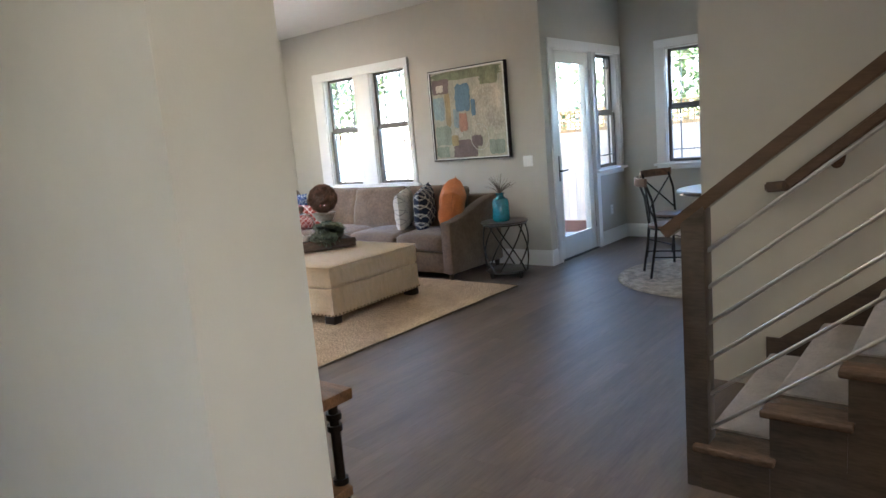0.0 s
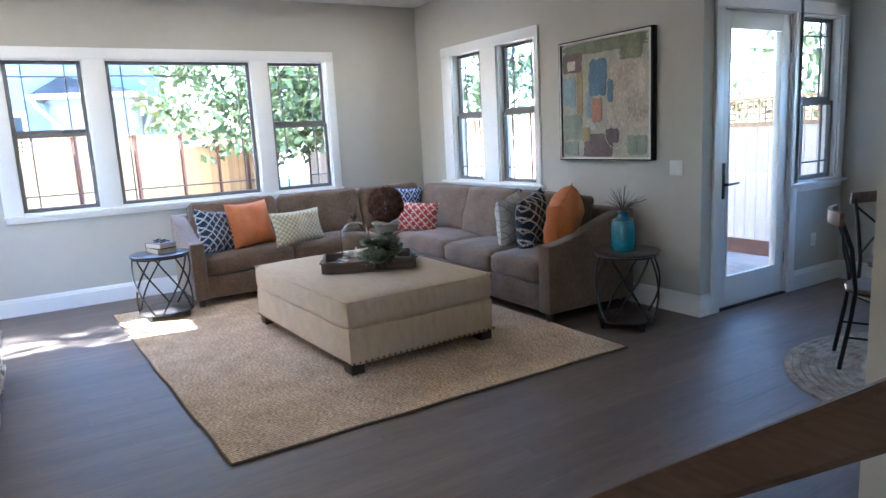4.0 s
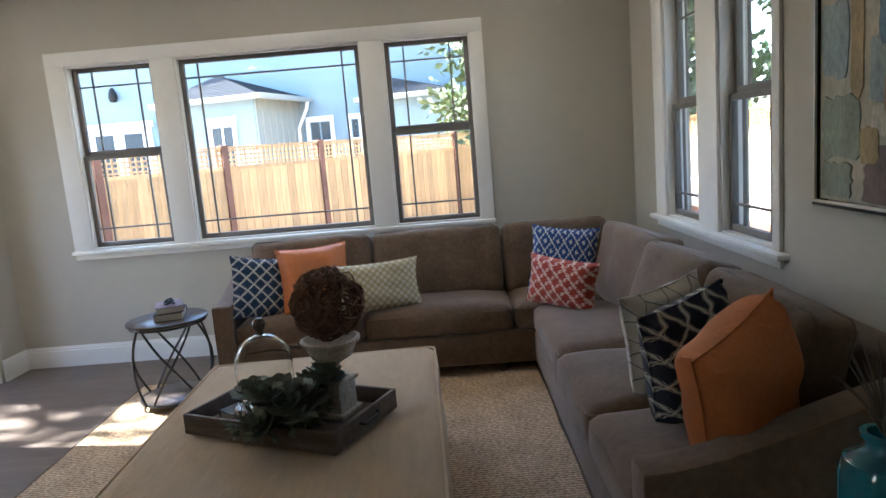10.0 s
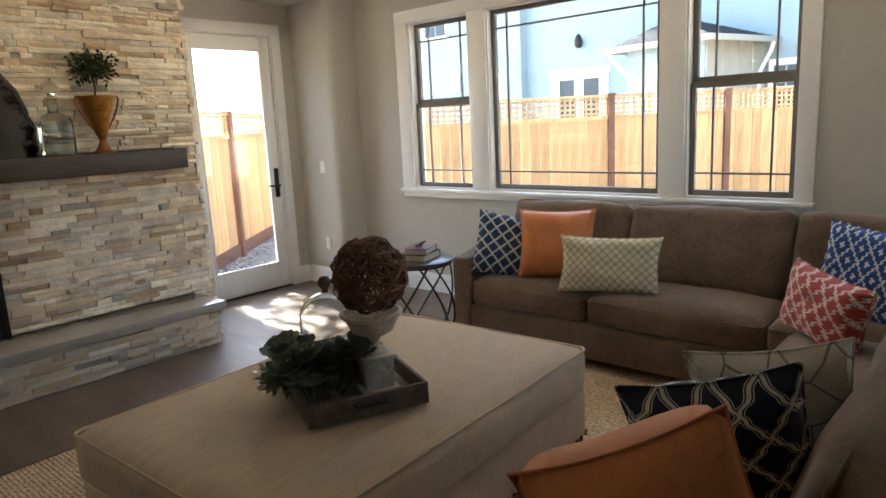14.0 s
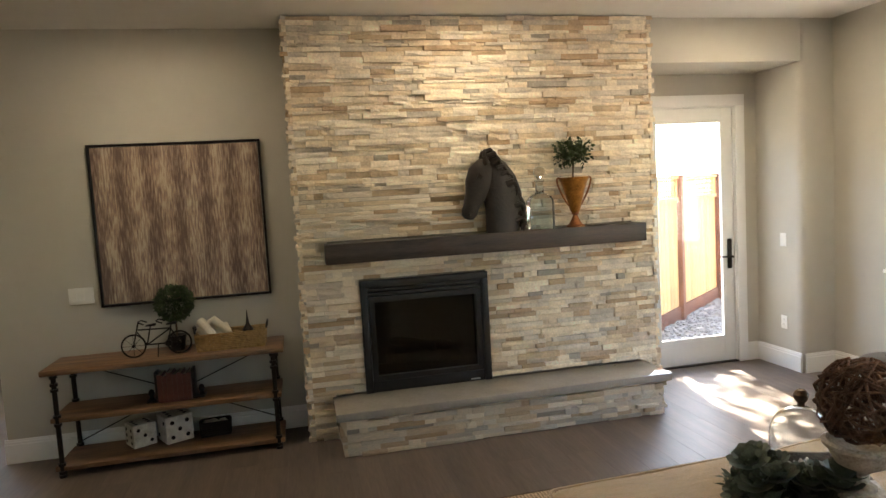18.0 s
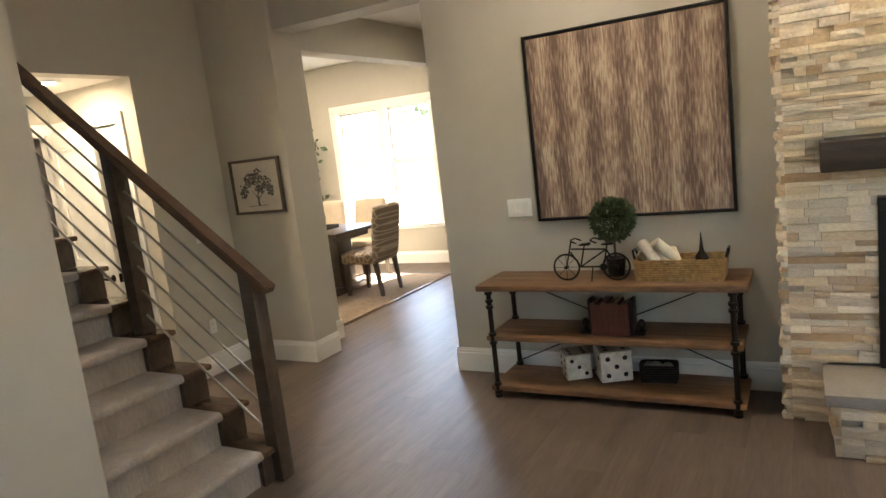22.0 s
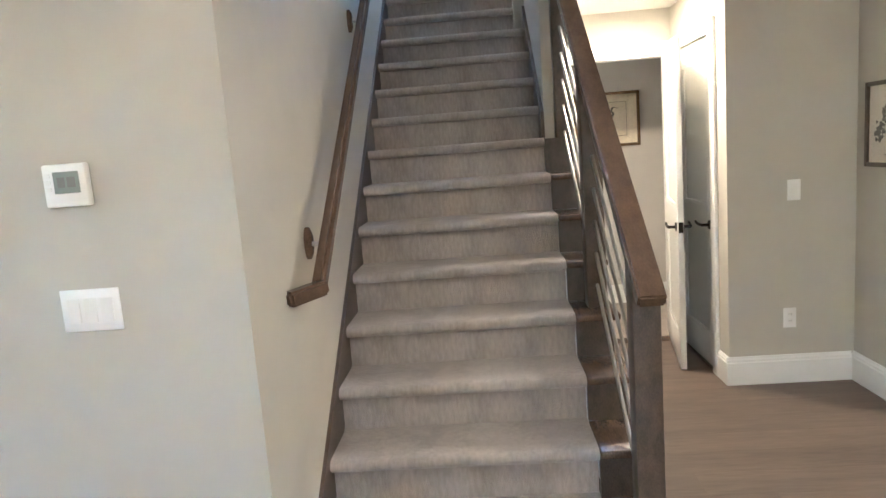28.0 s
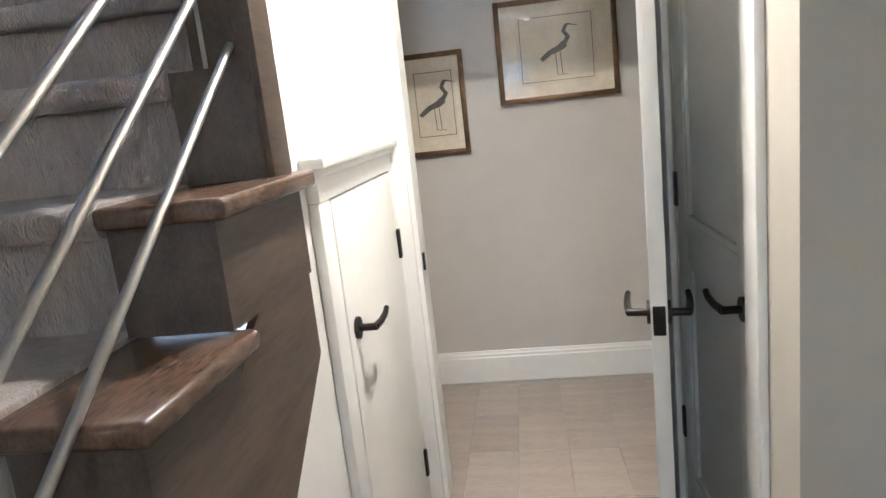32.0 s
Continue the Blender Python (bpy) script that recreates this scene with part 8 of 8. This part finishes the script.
tree(-17.6, 7.3, 6.6, 3.3, 1, 150, 110, 0.20, "leafy green tree with pale trunk beyond the fence", 0.22)
tree(-20.5, 10.6, 7.0, 3.2, 2, 100, 100, 0.22, "leafy green tree with pale trunk beside the blue house", 0.22)
tree(-14.5, 12.2, 6.0, 2.8, 3, 60, 85, 0.20, "leafy green tree beyond the north fence", 0.25)
tree(-9.2, 12.6, 5.5, 2.6, 4, 34, 50, 0.18, "leafy green tree beyond the sunlit fence", 0.2)
tree(-5.8, 12.2, 4.4, 2.2, 6, 30, 50, 0.18, "bushy green tree beyond the sunlit fence", 0.2)
tree(-2.0, 12.6, 5.5, 2.6, 7, 50, 60, 0.18, "leafy green tree beyond the nook window", 0.2)
tree(-8.2, -8.0, 10.5, 2.9, 11, 60, 34, 0.20, "tall leafy tree south of the house", 0.6)
tree(1.2, -9.5, 5.0, 2.0, 13, 40, 50, 0.18, "leafy green street tree outside the dining room", 0.2)
tree(4.5, -12.0, 6.0, 2.4, 14, 40, 50, 0.2, "leafy green street tree outside the dining room", 0.2)
structure("pavement", boxes((-12, -16, -0.2, 20, -7.0, -0.14)), mat("pale_concrete", (0.30, 0.29, 0.27), 0.9, var=0.1, scale=2), "pale concrete drive outside the dining room", "pavement", smooth=False)


# ---- ledger stones ----
def stone_mat():
    m = mat("ledger_stone_faces", (0.5, 0.463, 0.405), 0.88, var=0.2, scale=9, bump=0.6, bscale=38)
    n, lk = m.node_tree.nodes, m.node_tree.links
    p = n["Principled BSDF"]
    old = p.inputs["Base Color"].links[0].from_socket
    oi = n.new("ShaderNodeObjectInfo")
    geo = n.new("ShaderNodeNewGeometry")
    sm = n.new("ShaderNodeMath")
    lk.new(oi.outputs["Random"], sm.inputs[0])
    lk.new(geo.outputs["Random Per Island"], sm.inputs[1])
    fr = n.new("ShaderNodeMath")
    fr.operation = 'FRACT'
    lk.new(sm.outputs[0], fr.inputs[0])
    r = n.new("ShaderNodeValToRGB")
    el = r.color_ramp.elements
    r.color_ramp.interpolation = 'LINEAR'
    el[0].position, el[0].color = 0.0, (0.80, 0.76, 0.68, 1)
    el[1].position, el[1].color = 1.0, (0.36, 0.35, 0.33, 1)
    for pos, c in ((0.16, (0.86, 0.84, 0.78, 1)), (0.3, (0.68, 0.61, 0.49, 1)), (0.42, (0.78, 0.72, 0.62, 1)), (0.52, (0.56, 0.47, 0.35, 1)), (0.60, (0.46, 0.34, 0.23, 1)), (0.68, (0.72, 0.68, 0.61, 1)), (0.80, (0.60, 0.58, 0.54, 1)), (0.90, (0.74, 0.71, 0.66, 1))):
        el.new(pos).color = c
    lk.new(fr.outputs[0], r.inputs[0])
    mx = n.new("ShaderNodeMix")
    mx.data_type, mx.blend_type = 'RGBA', 'MULTIPLY'
    mx.inputs[0].default_value = 0.85
    gain = n.new("ShaderNodeVectorMath")
    gain.operation = 'SCALE'
    gain.inputs[3].default_value = 2.55
    lk.new(old, gain.inputs[0])
    lk.new(r.outputs[0], mx.inputs[6])
    lk.new(gain.outputs[0], mx.inputs[7])
    lk.new(mx.outputs[2], p.inputs["Base Color"])
    return m


M_LEDGER = stone_mat()
rng = random.Random(77)


def stone_template():
    """A unit split stone, x and z -0.5 to 0.5, back at y 0, rough front near y 1."""
    bm = bmesh.new()
    g = {}
    for i in range(4):
        for k in range(3):
            e = 1.0 if 0 < i < 3 and k == 1 else 0.93
            g[i, k] = bm.verts.new((i / 3 - 0.5 + rng.uniform(-0.03, 0.03) * (0 < i < 3), e + rng.uniform(-0.06, 0.06), k / 2 - 0.5))
    for i in range(3):
        for k in range(2):
            bm.faces.new((g[i, k], g[i, k + 1], g[i + 1, k + 1], g[i + 1, k]))
    b = [bm.verts.new(c) for c in ((-0.5, 0, -0.5), (0.5, 0, -0.5), (0.5, 0, 0.5), (-0.5, 0, 0.5))]
    bm.faces.new((b[0], g[0, 0], g[1, 0], g[2, 0], g[3, 0], b[1]))
    bm.faces.new((b[2], g[3, 2], g[2, 2], g[1, 2], g[0, 2], b[3]))
    bm.faces.new((b[1], g[3, 0], g[3, 1], g[3, 2], b[2]))
    bm.faces.new((b[3], g[0, 2], g[0, 1], g[0, 0], b[0]))
    return finish("stone", bm, M_LEDGER, False)


STONES = [stone_template() for i in range(14)]


def lay_stones(a, b, z0, z1, holes, base, out, rz_m, parent, near):
    """Courses of stone from a to b along one face; the near ones become parts, the rest one joined mesh."""
    rest_v, rest_f = [], []
    z = z0
    count = 0
    while z < z1 - 0.012:
        h = min(rng.choice((0.022, 0.028, 0.034, 0.042)), z1 - z)
        x = a - rng.uniform(0, 0.15)
        while x < b - 0.005:
            w = rng.choice((0.06, 0.09, 0.13, 0.18, 0.24, 0.31)) * rng.uniform(0.85, 1.15)
            x0, x1 = max(a, x), min(b, x + w)
            x += w
            if b - x < 0.05:
                x1, x = b, b
            if x1 - x0 < 0.02:
                continue
            segs = [(x0, x1)]
            for hx0, hx1, hz0, hz1 in holes:
                if z + h > hz0 + 0.004 and z < hz1 - 0.004:
                    segs = [s for u, v in segs for s in ((u, min(v, hx0)), (max(u, hx1), v)) if s[1] - s[0] > 0.015]
            for u, v in segs:
                dep = out + rng.choice((-0.016, -0.009, -0.003, 0.0, 0.005, 0.011, 0.018))
                m = rz_m @ Matrix.Translation(((u + v) / 2, base, z + h / 2)) @ Matrix.Diagonal((v - u - 0.0025, dep, h - 0.0022, 1))
                me = rng.choice(STONES)
                if near(u, z) and count < 300:
                    count += 1
                    ob = new("stone", me)
                    ob.parent = parent
                    ob.matrix_basis = m
                else:
                    o = len(rest_v)
                    rest_v += [m @ vv.co for vv in me.vertices]
                    rest_f += [[o + q for q in f.vertices] for f in me.polygons]
        z += h
    if rest_v:
        me = bpy.data.meshes.new("stones")
        me.from_pydata(rest_v, [], rest_f)
        me.materials.append(M_LEDGER)
        ob = new("stones", me)
        ob.parent = parent
        tagged(ob, kind="stuff")


I4 = Matrix.Identity(4)
lay_stones(CX0 + 0.03, CX1 - 0.03, 0.0, CEIL - 0.004, [(FX0, FX1, FZ0 - 0.3, FZ1), (-5.60, -3.25, -0.1, 0.304), (-5.58, -3.26, 1.25, 1.385)], CY - 0.042, 0.042, I4, chimney, lambda x, z: x > -4.6 and z < 1.75)
lay_stones(0.90, CY + 0.0, 0.0, CEIL - 0.004, [], 0.0, 0.034, pose(CX1 - 0.032, 2.15, 0, 0, 0, -90), chimney, lambda x, z: False)
lay_stones(0.66, CY + 0.0, 0.0, CEIL - 0.004, [], 0.0, 0.034, pose(CX0 + 0.032, 0, 0, 0, 0, 90), chimney, lambda x, z: False)
lay_stones(-5.56, -3.285, 0.0, 0.245, [], 1.583, 0.036, I4, hearth, lambda x, z: True)
lay_stones(-1.612, -1.28, 0.0, 0.245, [], 0.0, 0.03, pose(-3.287, 0, 0, 0, 0, -90), hearth, lambda x, z: True)
lay_stones(1.28, 1.612, 0.0, 0.245, [], 0.0, 0.03, pose(-5.558, 0, 0, 0, 0, 90), hearth, lambda x, z: True)


# ---- floor planks ----
def plank_mat():
    m = mat("grey_brown_oak_plank", (0.150, 0.116, 0.092), 0.45, var=0.18, scale=1.3, bump=0.05, bscale=22, second=(0.098, 0.077, 0.064), stretch=(9, 0.8, 1), rnd=0.07, spec=0.34)
    n, lk = m.node_tree.nodes, m.node_tree.links
    mp = [x for x in n if x.bl_idname == "ShaderNodeMapping"][0]
    oi = n.new("ShaderNodeObjectInfo")
    sc = n.new("ShaderNodeVectorMath")
    sc.operation = 'SCALE'
    sc.inputs[0].default_value = (37.0, 53.0, 11.0)
    lk.new(oi.outputs["Random"], sc.inputs[3])
    lk.new(sc.outputs[0], mp.inputs["Location"])
    return m


M_PLANK = plank_mat()
floor_top = thing("floor", pose(0, 0, 0), "satin grey-brown oak plank floor", "floor", kind="structure")
PW = 0.19
planks = {}
rng = random.Random(99)
x = XW
while x < 3.6:
    w = min(PW, 3.6 - x)
    mid = x + w / 2
    spans = [(0.47, YN)] if mid < XC else [(YS, YNOOK)] if mid < -3.05 else [(-2.93, YNOOK)] if mid < XT else [(-2.93, 3.58)] if mid < -0.6 else [(-2.93, 2.49)] if mid < 1.94 else [(-2.93, 0.53)]
    for y0, y1 in spans:
        y = y0 - rng.uniform(0, 1.6)
        while y < y1 - 0.01:
            ln = rng.choice((1.4, 1.8, 2.0, 2.2))
            a, b = max(y0, y), min(y1, y + ln)
            y += ln
            if b - a < 0.02:
                continue
            key = (round(b - a, 3), round(w, 3))
            if key not in planks:
                hl_, hw = (b - a) / 2 - 0.0002, w / 2 - 0.0002
                planks[key] = finish("plank", boxes((-hw, -hl_, -0.006, hw, hl_, 0.0), bevel=0.0004, seg=1), M_PLANK, False)
            ob = new("plank", planks[key])
            ob.parent = floor_top
            ob.matrix_basis = pose(mid, (a + b) / 2, 0.0)
    x += PW
